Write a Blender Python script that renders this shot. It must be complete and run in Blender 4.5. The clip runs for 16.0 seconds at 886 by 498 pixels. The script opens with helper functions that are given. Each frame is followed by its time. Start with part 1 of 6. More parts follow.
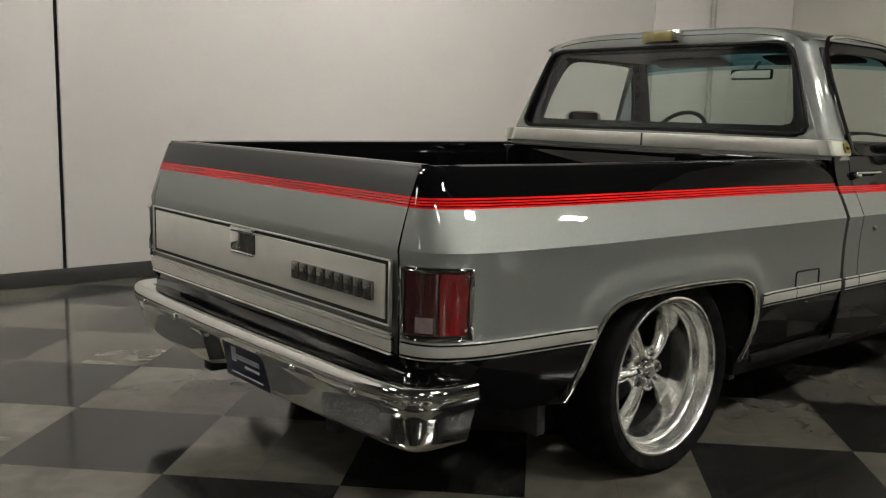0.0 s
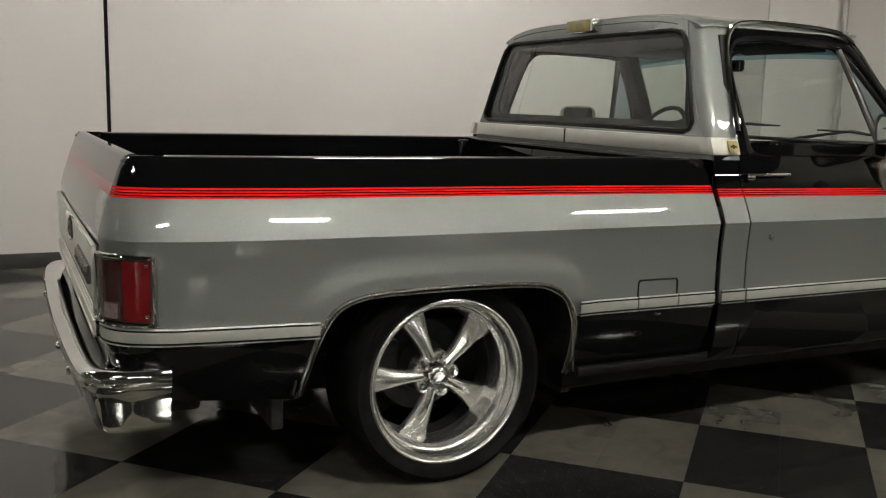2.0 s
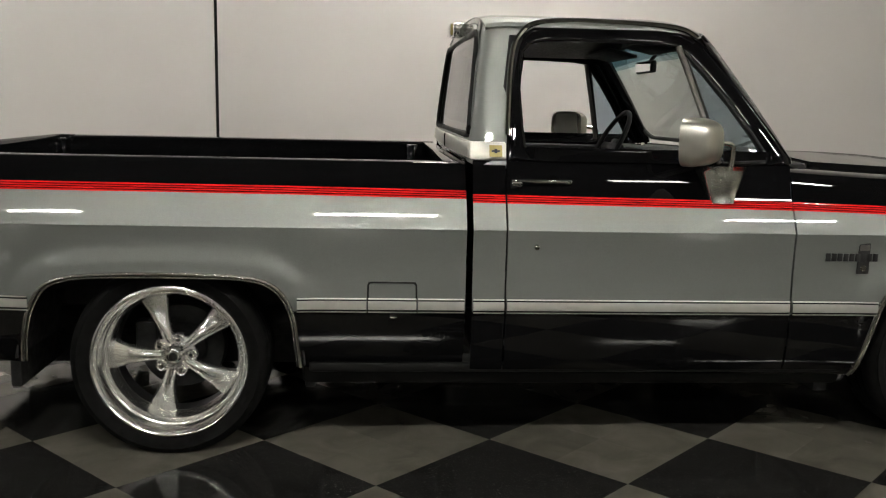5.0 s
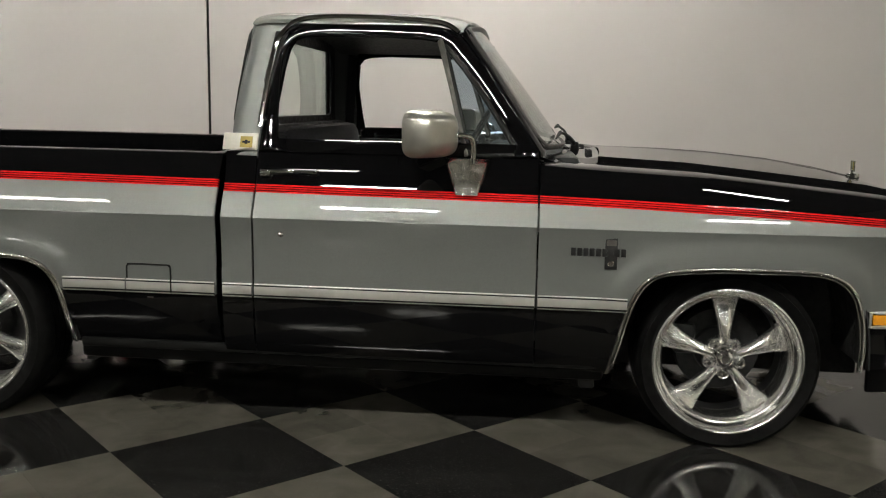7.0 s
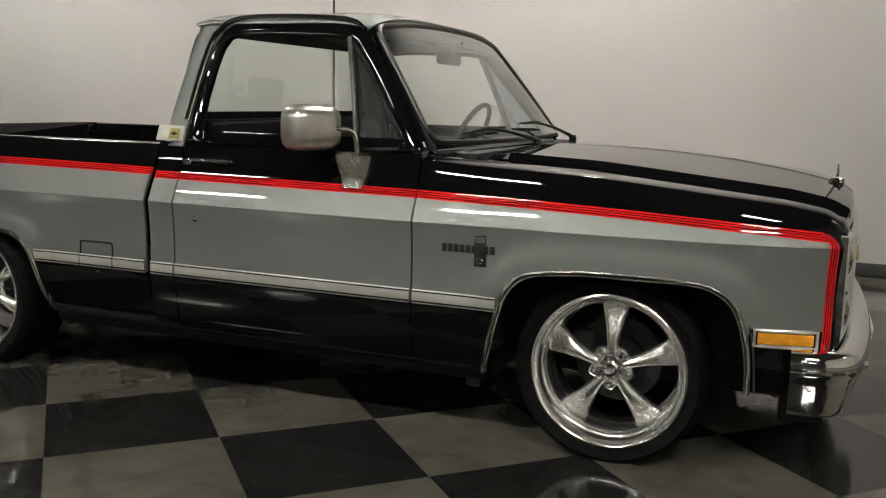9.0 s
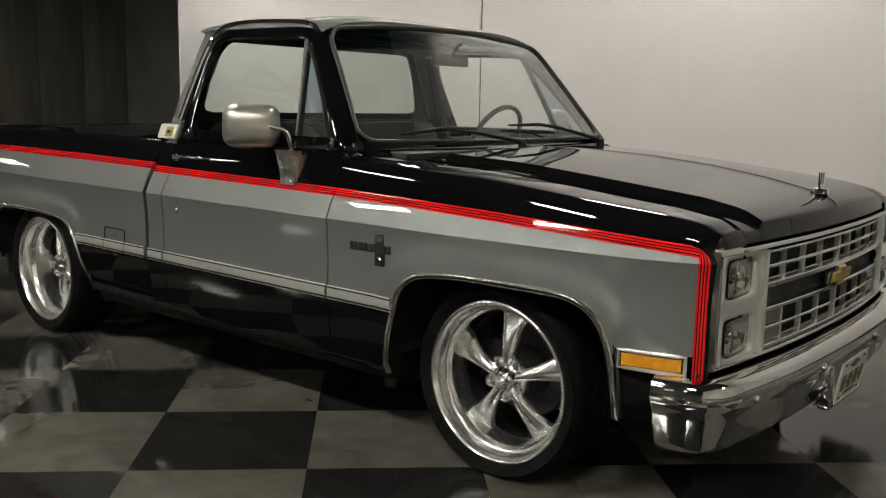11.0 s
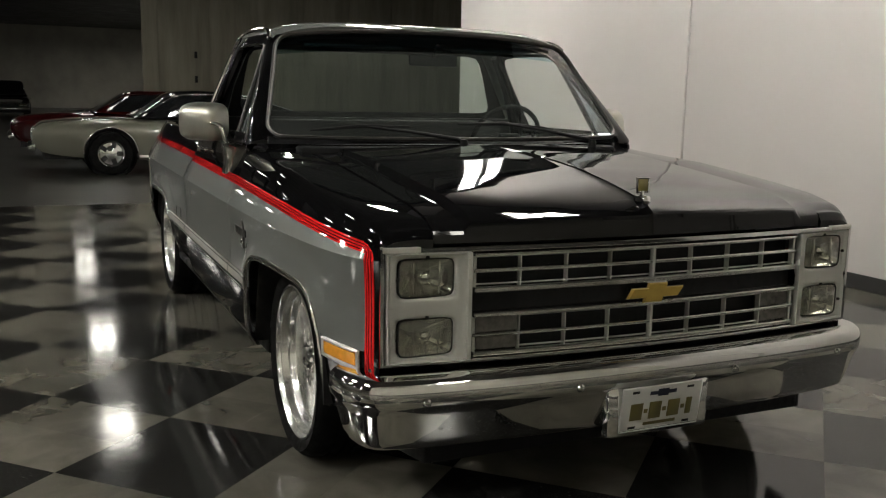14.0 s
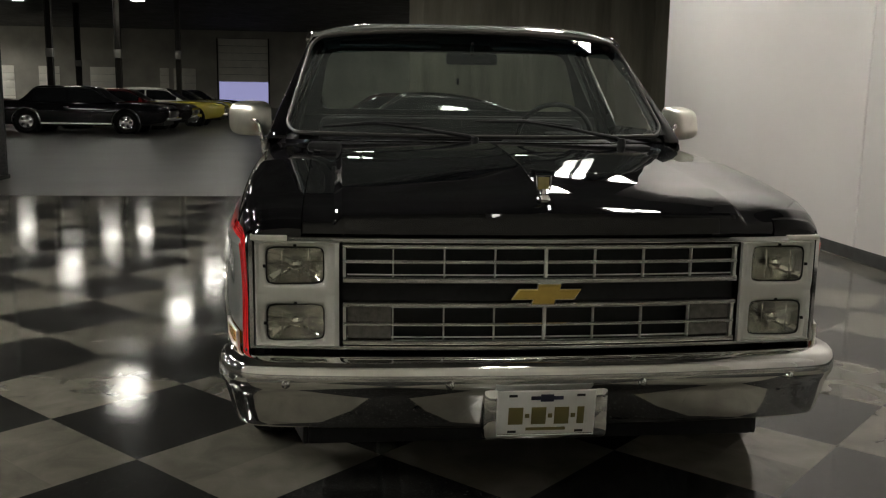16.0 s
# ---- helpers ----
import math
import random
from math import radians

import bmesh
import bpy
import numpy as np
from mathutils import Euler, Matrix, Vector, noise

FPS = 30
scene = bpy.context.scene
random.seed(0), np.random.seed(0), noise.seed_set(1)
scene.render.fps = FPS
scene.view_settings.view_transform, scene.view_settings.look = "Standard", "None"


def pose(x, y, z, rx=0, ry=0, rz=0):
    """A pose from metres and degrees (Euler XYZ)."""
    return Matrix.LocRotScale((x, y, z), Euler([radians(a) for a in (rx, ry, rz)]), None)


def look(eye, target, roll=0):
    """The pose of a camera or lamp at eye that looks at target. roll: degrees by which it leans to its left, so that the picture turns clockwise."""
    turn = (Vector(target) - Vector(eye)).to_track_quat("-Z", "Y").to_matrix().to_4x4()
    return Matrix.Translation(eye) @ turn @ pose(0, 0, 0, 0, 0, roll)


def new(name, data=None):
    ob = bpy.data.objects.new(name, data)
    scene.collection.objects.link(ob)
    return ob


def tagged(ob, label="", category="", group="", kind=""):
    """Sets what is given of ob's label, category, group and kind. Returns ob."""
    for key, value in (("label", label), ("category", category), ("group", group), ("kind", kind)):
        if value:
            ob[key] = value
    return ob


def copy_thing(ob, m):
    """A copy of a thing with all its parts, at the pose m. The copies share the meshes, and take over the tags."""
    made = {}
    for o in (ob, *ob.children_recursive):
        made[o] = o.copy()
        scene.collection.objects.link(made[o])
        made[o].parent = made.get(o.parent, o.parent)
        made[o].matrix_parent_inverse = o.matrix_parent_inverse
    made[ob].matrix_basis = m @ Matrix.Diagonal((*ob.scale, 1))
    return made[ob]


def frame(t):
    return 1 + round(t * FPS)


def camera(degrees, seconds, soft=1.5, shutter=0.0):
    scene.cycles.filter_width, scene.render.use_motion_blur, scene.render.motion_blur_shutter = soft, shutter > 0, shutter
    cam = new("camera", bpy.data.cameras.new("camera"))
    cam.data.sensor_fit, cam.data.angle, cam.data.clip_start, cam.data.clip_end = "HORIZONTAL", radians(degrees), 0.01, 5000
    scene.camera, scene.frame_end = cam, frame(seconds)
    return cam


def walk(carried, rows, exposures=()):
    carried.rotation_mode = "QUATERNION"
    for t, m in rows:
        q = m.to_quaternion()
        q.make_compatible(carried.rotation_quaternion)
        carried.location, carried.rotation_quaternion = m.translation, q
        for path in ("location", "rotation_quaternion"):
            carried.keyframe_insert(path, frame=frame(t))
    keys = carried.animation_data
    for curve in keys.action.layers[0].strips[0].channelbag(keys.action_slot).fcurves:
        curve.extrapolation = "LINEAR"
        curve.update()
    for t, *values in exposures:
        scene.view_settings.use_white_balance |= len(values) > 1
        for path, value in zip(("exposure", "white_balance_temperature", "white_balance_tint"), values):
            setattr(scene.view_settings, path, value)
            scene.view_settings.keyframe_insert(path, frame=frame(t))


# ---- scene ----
cam = camera(51.4, 16.0, soft=1.2)
PATH = [
    (0, (-2.587, -2.832, 1.239), (-1.31, -1.322, 0.938), 1.3),
    (0.5, (-2.296, -3.047, 1.241), (-1.128, -1.452, 0.94), 1.4),
    (1, (-1.98, -3.253, 1.243), (-0.931, -1.578, 0.938), 1.4),
    (1.5, (-1.653, -3.435, 1.246), (-0.717, -1.695, 0.935), 1.4),
    (2, (-1.303, -3.609, 1.256), (-0.441, -1.832, 0.939), 1.4),
    (2.5, (-0.961, -3.773, 1.255), (-0.194, -1.953, 0.94), 1.4),
    (3, (-0.632, -3.925, 1.258), (0.034, -2.065, 0.945), 1.3),
    (3.5, (-0.307, -4.042, 1.252), (0.244, -2.144, 0.947), 1.3),
    (6, (1.454, -4.32, 1.295), (1.389, -2.346, 0.982), 0.9),
    (6.5, (1.826, -4.338, 1.266), (1.698, -2.365, 0.962), 1.0),
    (7, (2.215, -4.37, 1.264), (2.04, -2.401, 0.955), 1.0),
    (7.5, (2.594, -4.353, 1.287), (2.281, -2.405, 0.961), 0.9),
    (8, (2.937, -4.31, 1.266), (2.461, -2.393, 0.95), 1.1),
    (8.5, (3.286, -4.214, 1.256), (2.675, -2.335, 0.945), 1.1),
    (9, (3.6, -4.092, 1.266), (2.87, -2.257, 0.949), 1.1),
    (11.5, (5.026, -3.162, 1.258), (3.668, -1.727, 0.947), 1.1),
    (12, (5.292, -2.916, 1.265), (3.849, -1.568, 0.949), 1.1),
    (12.5, (5.539, -2.643, 1.276), (3.999, -1.408, 0.954), 1.2),
    (13, (5.755, -2.365, 1.282), (4.122, -1.257, 0.958), 1.2),
    (13.5, (5.959, -2.083, 1.285), (4.239, -1.115, 0.962), 1.2),
    (14, (6.139, -1.797, 1.285), (4.339, -0.988, 0.962), 1.1),
    (14.5, (6.273, -1.527, 1.281), (4.416, -0.858, 0.958), 1.1),
    (15, (6.381, -1.217, 1.285), (4.474, -0.707, 0.96), 0.9),
    (15.5, (6.466, -0.903, 1.286), (4.523, -0.562, 0.959), 0.9),
    (16, (6.514, -0.616, 1.288), (4.553, -0.404, 0.958), 0.9),
]
walk(cam, [(t, look(eye, target, roll)) for t, eye, target, roll in PATH])

# ---- light ----
world = bpy.data.worlds.new("hall_air")
world.use_nodes = True
world.node_tree.nodes["Background"].inputs[0].default_value = (0.9, 0.95, 1.0, 1)
world.node_tree.nodes["Background"].inputs[1].default_value = 0.008
scene.world = world
scene.view_settings.exposure = 0.0
LAMP_Z = 5.0
LAMP_POWER = 345.0        # radiance of the diffusers beside the truck
LAMP_POWER_REAR, LAMP_POWER_FRONT = 95.0, 230.0   # end lamps of the same row, set apart to grade light along the truck
LAMP_POWER_WALL = 99.0   # radiance of the diffusers along the white wall
LAMP_POWER_EAST = 23.0   # radiance of the diffuser at the end of the bay
LAMP_POWER_SOUTH = 44.0  # radiance of the diffusers in the wide part of the hall
FILL_POWER_FAR_WALL = 200.0  # radiance of the unseen fill lamps added to brighten the far wall
LAMP_POWER_FAR = 21.0    # radiance of the diffusers down the hall


# ---- materials ----
def material(name):
    m = bpy.data.materials.new(name)
    m.use_nodes = True
    nt = m.node_tree
    return m, nt, nt.nodes["Principled BSDF"]


def noise_to(nt, scale, detail, lo, hi, socket_in, space="Object", col=False, rough=0.55):
    """A noise between two values (or colours) into a socket."""
    tc = nt.nodes.new("ShaderNodeTexCoord")
    n = nt.nodes.new("ShaderNodeTexNoise")
    n.inputs["Scale"].default_value, n.inputs["Detail"].default_value = scale, detail
    n.inputs["Roughness"].default_value = rough
    nt.links.new(tc.outputs[space], n.inputs["Vector"])
    if col:
        r = nt.nodes.new("ShaderNodeValToRGB")
        r.color_ramp.elements[0].position, r.color_ramp.elements[1].position = 0.3, 0.7
        r.color_ramp.elements[0].color, r.color_ramp.elements[1].color = (*lo, 1), (*hi, 1)
        nt.links.new(n.outputs["Fac"], r.inputs["Fac"])
        nt.links.new(r.outputs["Color"], socket_in)
    else:
        r = nt.nodes.new("ShaderNodeMapRange")
        r.inputs["From Min"].default_value, r.inputs["From Max"].default_value = 0.3, 0.7
        r.inputs["To Min"].default_value, r.inputs["To Max"].default_value = lo, hi
        nt.links.new(n.outputs["Fac"], r.inputs["Value"])
        nt.links.new(r.outputs["Result"], socket_in)
    return n


def bump(nt, bsdf, scale, strength, distance=0.002, detail=4):
    tc = nt.nodes.new("ShaderNodeTexCoord")
    n = nt.nodes.new("ShaderNodeTexNoise")
    n.inputs["Scale"].default_value, n.inputs["Detail"].default_value = scale, detail
    b = nt.nodes.new("ShaderNodeBump")
    b.inputs["Strength"].default_value, b.inputs["Distance"].default_value = strength, distance
    nt.links.new(tc.outputs["Object"], n.inputs["Vector"])
    nt.links.new(n.outputs["Fac"], b.inputs["Height"])
    nt.links.new(b.outputs["Normal"], bsdf.inputs["Normal"])


def simple(name, col, rough=0.5, metal=0.0, coat=0.0, spread=0.12, scale=6, bumps=None, rspread=0.25, ior=1.5):
    m, nt, b = material(name)
    lo = tuple(c * (1 - spread) for c in col)
    hi = tuple(min(1, c * (1 + spread)) for c in col)
    noise_to(nt, scale, 5, lo, hi, b.inputs["Base Color"], col=True)
    if metal < 0.3:
        noise_to(nt, scale * 2.3, 4, rough * (1 - rspread), rough * (1 + rspread), b.inputs["Roughness"])
    else:
        b.inputs["Roughness"].default_value = rough
    b.inputs["Metallic"].default_value = metal
    b.inputs["IOR"].default_value = ior
    if coat:
        b.inputs["Coat Weight"].default_value = coat
        b.inputs["Coat Roughness"].default_value = 0.025
    if bumps:
        bump(nt, b, *bumps)
    return m


def paint(name, col, metal, rough, flake=0.0, spec=0.5, edge=None):
    """Clear-coated car paint, with metal flakes where it has them."""
    m, nt, b = material(name)
    b.inputs["Base Color"].default_value = (*col, 1)
    b.inputs["Metallic"].default_value = metal
    b.inputs["Roughness"].default_value = rough
    b.inputs["Specular IOR Level"].default_value = spec
    if edge:
        b.inputs["Specular Tint"].default_value = (*edge, 1)
    b.inputs["Coat Weight"].default_value = 1.0
    b.inputs["Coat Roughness"].default_value = 0.02
    b.inputs["Coat IOR"].default_value = 1.43
    if flake:
        tc = nt.nodes.new("ShaderNodeTexCoord")
        v = nt.nodes.new("ShaderNodeTexVoronoi")
        v.inputs["Scale"].default_value = 900
        mix = nt.nodes.new("ShaderNodeMapRange")
        mix.inputs["To Min"].default_value, mix.inputs["To Max"].default_value = 1 - flake, 1 + flake
        hsv = nt.nodes.new("ShaderNodeHueSaturation")
        hsv.inputs["Color"].default_value = (*col, 1)
        nt.links.new(tc.outputs["Object"], v.inputs["Vector"])
        sep = nt.nodes.new("ShaderNodeSeparateColor")
        nt.links.new(v.outputs["Color"], sep.inputs["Color"])
        nt.links.new(sep.outputs[0], mix.inputs["Value"])
        nt.links.new(mix.outputs["Result"], hsv.inputs["Value"])
        nt.links.new(hsv.outputs["Color"], b.inputs["Base Color"])
    return m


def glass(name, tint, gloss_rough=0.0, haze=0.0):
    """A thin pane: tinted see-through with a Fresnel gloss and, where set, a pale veil put in for reflected light."""
    m = bpy.data.materials.new(name)
    m.use_nodes = True
    nt = m.node_tree
    nt.nodes.clear()
    out = nt.nodes.new("ShaderNodeOutputMaterial")
    tr = nt.nodes.new("ShaderNodeBsdfTransparent")
    gl = nt.nodes.new("ShaderNodeBsdfGlossy")
    gl.inputs["Roughness"].default_value = gloss_rough
    lw = nt.nodes.new("ShaderNodeLayerWeight")
    pw = nt.nodes.new("ShaderNodeMath")
    pw.operation = "POWER"
    pw.inputs[1].default_value = 3.5
    fr = nt.nodes.new("ShaderNodeMath")
    fr.operation = "MULTIPLY_ADD"
    fr.inputs[1].default_value, fr.inputs[2].default_value = 0.90, 0.08
    lw.inputs[0].default_value = 0.5
    nt.links.new(lw.outputs["Facing"], pw.inputs[0])
    nt.links.new(pw.outputs[0], fr.inputs[0])
    mx = nt.nodes.new("ShaderNodeMixShader")
    tr.inputs[0].default_value = (*tint, 1)
    nt.links.new(fr.outputs[0], mx.inputs[0])
    # pale diffuse veil, painted in place of what the pane would reflect
    if haze:
        haze_bsdf = nt.nodes.new("ShaderNodeBsdfDiffuse")
        haze_bsdf.inputs[0].default_value = (0.62, 0.68, 0.64, 1)
        over = nt.nodes.new("ShaderNodeMixShader")
        over.inputs[0].default_value = haze
        nt.links.new(tr.outputs[0], over.inputs[1])
        nt.links.new(haze_bsdf.outputs[0], over.inputs[2])
        nt.links.new(over.outputs[0], mx.inputs[1])
    else:
        nt.links.new(tr.outputs[0], mx.inputs[1])
    nt.links.new(gl.outputs[0], mx.inputs[2])
    nt.links.new(mx.outputs[0], out.inputs[0])
    return m


def glowing(name, col, strength):
    m, nt, b = material(name)
    b.inputs["Base Color"].default_value = (*col, 1)
    b.inputs["Emission Color"].default_value = (*col, 1)
    b.inputs["Emission Strength"].default_value = strength
    return m


def tile_material(name, lo, hi, fleck, fleck_amount):
    """Waxed vinyl tile: streaky ground colour, small chips, scuffs, and a shade that differs from tile to tile."""
    m, nt, b = material(name)
    tc = nt.nodes.new("ShaderNodeTexCoord")
    info = nt.nodes.new("ShaderNodeObjectInfo")
    geo = nt.nodes.new("ShaderNodeNewGeometry")
    n = nt.nodes.new("ShaderNodeTexNoise")
    n.inputs["Scale"].default_value, n.inputs["Detail"].default_value, n.inputs["Distortion"].default_value = 5.5, 6, 0.8
    nt.links.new(geo.outputs["Position"], n.inputs["Vector"])
    r = nt.nodes.new("ShaderNodeValToRGB")
    r.color_ramp.elements[0].position, r.color_ramp.elements[1].position = 0.32, 0.68
    r.color_ramp.elements[0].color, r.color_ramp.elements[1].color = (*lo, 1), (*hi, 1)
    nt.links.new(n.outputs["Fac"], r.inputs["Fac"])
    add = nt.nodes.new("ShaderNodeMath")
    add.operation = "ADD"
    nt.links.new(info.outputs["Random"], add.inputs[0])
    nt.links.new(geo.outputs["Random Per Island"], add.inputs[1])
    fr = nt.nodes.new("ShaderNodeMath")
    fr.operation = "FRACT"
    nt.links.new(add.outputs[0], fr.inputs[0])
    val = nt.nodes.new("ShaderNodeMapRange")
    val.inputs["To Min"].default_value, val.inputs["To Max"].default_value = 0.86, 1.14
    nt.links.new(fr.outputs[0], val.inputs["Value"])
    hsv = nt.nodes.new("ShaderNodeHueSaturation")
    nt.links.new(r.outputs["Color"], hsv.inputs["Color"])
    nt.links.new(val.outputs["Result"], hsv.inputs["Value"])
    v = nt.nodes.new("ShaderNodeTexNoise")
    v.inputs["Scale"].default_value, v.inputs["Detail"].default_value, v.inputs["Roughness"].default_value = 95, 3.5, 0.6
    nt.links.new(geo.outputs["Position"], v.inputs["Vector"])
    cut = nt.nodes.new("ShaderNodeMapRange")
    cut.inputs["From Min"].default_value, cut.inputs["From Max"].default_value = 0.58, 0.74
    cut.inputs["To Max"].default_value = fleck_amount
    nt.links.new(v.outputs["Fac"], cut.inputs["Value"])
    mx = nt.nodes.new("ShaderNodeMix")
    mx.data_type = "RGBA"
    nt.links.new(cut.outputs["Result"], mx.inputs["Factor"])
    nt.links.new(hsv.outputs["Color"], mx.inputs["A"])
    mx.inputs["B"].default_value = (*fleck, 1)
    nt.links.new(mx.outputs["Result"], b.inputs["Base Color"])
    # wax: gloss that wears in patches, and a surface that is not quite flat
    w = nt.nodes.new("ShaderNodeTexNoise")
    w.inputs["Scale"].default_value, w.inputs["Detail"].default_value = 2.2, 6
    nt.links.new(geo.outputs["Position"], w.inputs["Vector"])
    wr = nt.nodes.new("ShaderNodeMapRange")
    wr.inputs["From Min"].default_value, wr.inputs["From Max"].default_value = 0.3, 0.7
    wr.inputs["To Min"].default_value, wr.inputs["To Max"].default_value = 0.055, 0.14
    nt.links.new(w.outputs["Fac"], wr.inputs["Value"])
    nt.links.new(wr.outputs["Result"], b.inputs["Roughness"])
    h = nt.nodes.new("ShaderNodeTexNoise")
    h.inputs["Scale"].default_value, h.inputs["Detail"].default_value = 12, 6
    nt.links.new(geo.outputs["Position"], h.inputs["Vector"])
    bp = nt.nodes.new("ShaderNodeBump")
    bp.inputs["Strength"].default_value, bp.inputs["Distance"].default_value = 0.16, 0.0025
    nt.links.new(h.outputs["Fac"], bp.inputs["Height"])
    nt.links.new(bp.outputs["Normal"], b.inputs["Normal"])
    b.inputs["IOR"].default_value = 1.43
    return m


BLACK = paint("black_paint", (0.004, 0.004, 0.0045), 0.0, 0.4, 0.0, 0.0)
SILVER = paint("charcoal_silver_paint", (0.252, 0.264, 0.255), 0.90, 0.58, 0.12, edge=(0.30, 0.31, 0.31))
RED = paint("red_pinstripe", (0.70, 0.014, 0.016), 0.0, 0.5, 0.0, 0.0)
CHROME = simple("chrome", (0.74, 0.74, 0.72), 0.05, 1.0, spread=0.04, scale=14)
ALLOY = simple("polished_aluminium", (0.96, 0.95, 0.92), 0.19, 0.97, spread=0.06, scale=22, bumps=(18, 0.42, 0.004))
STEEL = simple("satin_stainless", (0.78, 0.765, 0.72), 0.36, 0.8, spread=0.06, scale=18)
SATIN = simple("satin_silver_trim", (0.63, 0.63, 0.59), 0.31, 0.5, spread=0.05, scale=12)
PANEL = simple("brushed_panel", (0.62, 0.605, 0.56), 0.40, 0.4, spread=0.05, scale=8)
RUBBER = simple("tyre_rubber", (0.0045, 0.0045, 0.0045), 0.78, spread=0.25, scale=9, bumps=(60, 0.15, 0.002), ior=1.2)
SEAL = simple("black_seal", (0.005, 0.005, 0.005), 0.5, spread=0.2, ior=1.3)
TRIM_BLACK = simple("black_plastic", (0.007, 0.007, 0.008), 0.5, spread=0.2, scale=20, bumps=(140, 0.1, 0.001), ior=1.35)
UNDER = simple("underbody_black", (0.010, 0.010, 0.010), 0.7, spread=0.4, scale=12)
CAST = simple("dull_cast_metal", (0.16, 0.15, 0.14), 0.55, 0.7, spread=0.25, scale=20)
CLOTH = simple("dark_cloth", (0.009, 0.009, 0.011), 0.9, spread=0.2, scale=60, bumps=(220, 0.3, 0.002))
VISOR = simple("grey_vinyl", (0.022, 0.0225, 0.023), 0.6, spread=0.15, scale=30)
RED_LENS = simple("red_lens", (0.15, 0.003, 0.005), 0.12, coat=1.0, spread=0.2, scale=30, bumps=(110, 0.35, 0.002))
DARK_LENS = simple("dark_red_lens", (0.034, 0.004, 0.005), 0.14, coat=1.0, spread=0.3, scale=24, bumps=(110, 0.35, 0.002))
CLEAR_LENS = simple("reverse_lens", (0.20, 0.15, 0.145), 0.2, coat=1.0, spread=0.2, scale=60, bumps=(160, 0.4, 0.002))
AMBER = simple("amber_lens", (0.78, 0.32, 0.02), 0.18, coat=1.0, spread=0.15, scale=40, bumps=(150, 0.4, 0.002))
SMOKE = simple("smoked_lens", (0.10, 0.095, 0.085), 0.18, coat=1.0, spread=0.3, scale=50, bumps=(150, 0.4, 0.002))
AMBER_PALE = simple("pale_amber_lens", (0.24, 0.20, 0.065), 0.2, coat=1.0, spread=0.2, scale=30, bumps=(150, 0.4, 0.002))
GOLD = simple("gold_emblem", (0.50, 0.35, 0.08), 0.32, 0.4, spread=0.06, scale=40)
MARK = simple("dull_gold_mark", (0.36, 0.27, 0.05), 0.35, spread=0.06)
IVORY = simple("ivory_plate", (0.68, 0.66, 0.58), 0.35, spread=0.05, scale=30)
WHITE_PLATE = simple("white_plate", (0.62, 0.62, 0.60), 0.35, spread=0.05, scale=20)
OLIVE = simple("olive_bars", (0.13, 0.11, 0.035), 0.4, spread=0.1)
NAVY = simple("dark_blue_mark", (0.012, 0.014, 0.035), 0.4, spread=0.1)
PALE = simple("pale_print", (0.45, 0.48, 0.52), 0.5, spread=0.1)
GLASS_GREEN = glass("green_tinted_glass", (0.82, 0.90, 0.85))
# the last value veils the windshield as the reflected hall would
GLASS_CLEAR = glass("clear_glass", (0.86, 0.92, 0.89), 0.0, 0.036)
GLASS_SHADE = glass("windshield_shade_band", (0.10, 0.24, 0.30))
GLASS_PALE_SHADE = glass("pale_shade_band", (0.38, 0.55, 0.58))
# the vent's pale veil stands in for its bluish reflection
GLASS_VENT = glass("vent_glass", (0.46, 0.54, 0.62), 0.0, 0.06)
GLASS_LAMP = glass("lamp_glass", (0.92, 0.93, 0.89), 0.04)
POLISHED = simple("polished_stainless", (0.68, 0.67, 0.63), 0.21, 1.0, spread=0.05, scale=16)
BADGE = simple("dark_badge", (0.045, 0.045, 0.046), 0.3, 0.6, spread=0.15, scale=40)
LETTER = simple("dark_bright_letters", (0.22, 0.215, 0.20), 0.2, 0.95, spread=0.1, scale=40)
BRUSHED = simple("brushed_stainless", (0.64, 0.62, 0.56), 0.32, 0.96, spread=0.08, scale=18)
GRILLE_BAR = simple("bright_grille_bar", (0.82, 0.82, 0.79), 0.17, 1.0, spread=0.05, scale=12)
MIRROR = simple("mirror_glass", (0.85, 0.86, 0.86), 0.015, 1.0, spread=0.01)
REFLECTOR = simple("lamp_reflector", (0.62, 0.61, 0.57), 0.14, 1.0, spread=0.05, scale=30)

WALL_WHITE = simple("white_painted_panel", (0.715, 0.682, 0.668), 0.5, spread=0.025, scale=0.8, bumps=(45, 0.12, 0.002), rspread=0.15)
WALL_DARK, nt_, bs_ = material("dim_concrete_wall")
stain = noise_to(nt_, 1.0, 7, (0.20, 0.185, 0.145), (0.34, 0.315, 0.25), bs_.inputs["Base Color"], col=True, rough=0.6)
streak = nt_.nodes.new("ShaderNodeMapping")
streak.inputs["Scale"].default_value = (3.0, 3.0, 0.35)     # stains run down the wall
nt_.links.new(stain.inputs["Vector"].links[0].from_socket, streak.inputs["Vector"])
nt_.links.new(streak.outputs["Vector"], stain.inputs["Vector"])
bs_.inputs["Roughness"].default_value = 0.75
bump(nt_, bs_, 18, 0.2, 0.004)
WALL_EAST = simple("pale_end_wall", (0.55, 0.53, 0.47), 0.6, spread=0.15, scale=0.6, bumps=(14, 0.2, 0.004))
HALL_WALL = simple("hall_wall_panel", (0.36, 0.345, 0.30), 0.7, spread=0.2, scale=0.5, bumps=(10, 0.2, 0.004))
CEILING = simple("dark_ceiling_deck", (0.10, 0.098, 0.092), 0.8, spread=0.2, scale=0.6)
BASE_DARK = simple("dark_rubber_base", (0.035, 0.034, 0.034), 0.4, spread=0.15, scale=3)
JOINT = simple("black_joint", (0.006, 0.006, 0.006), 0.8, spread=0.2)
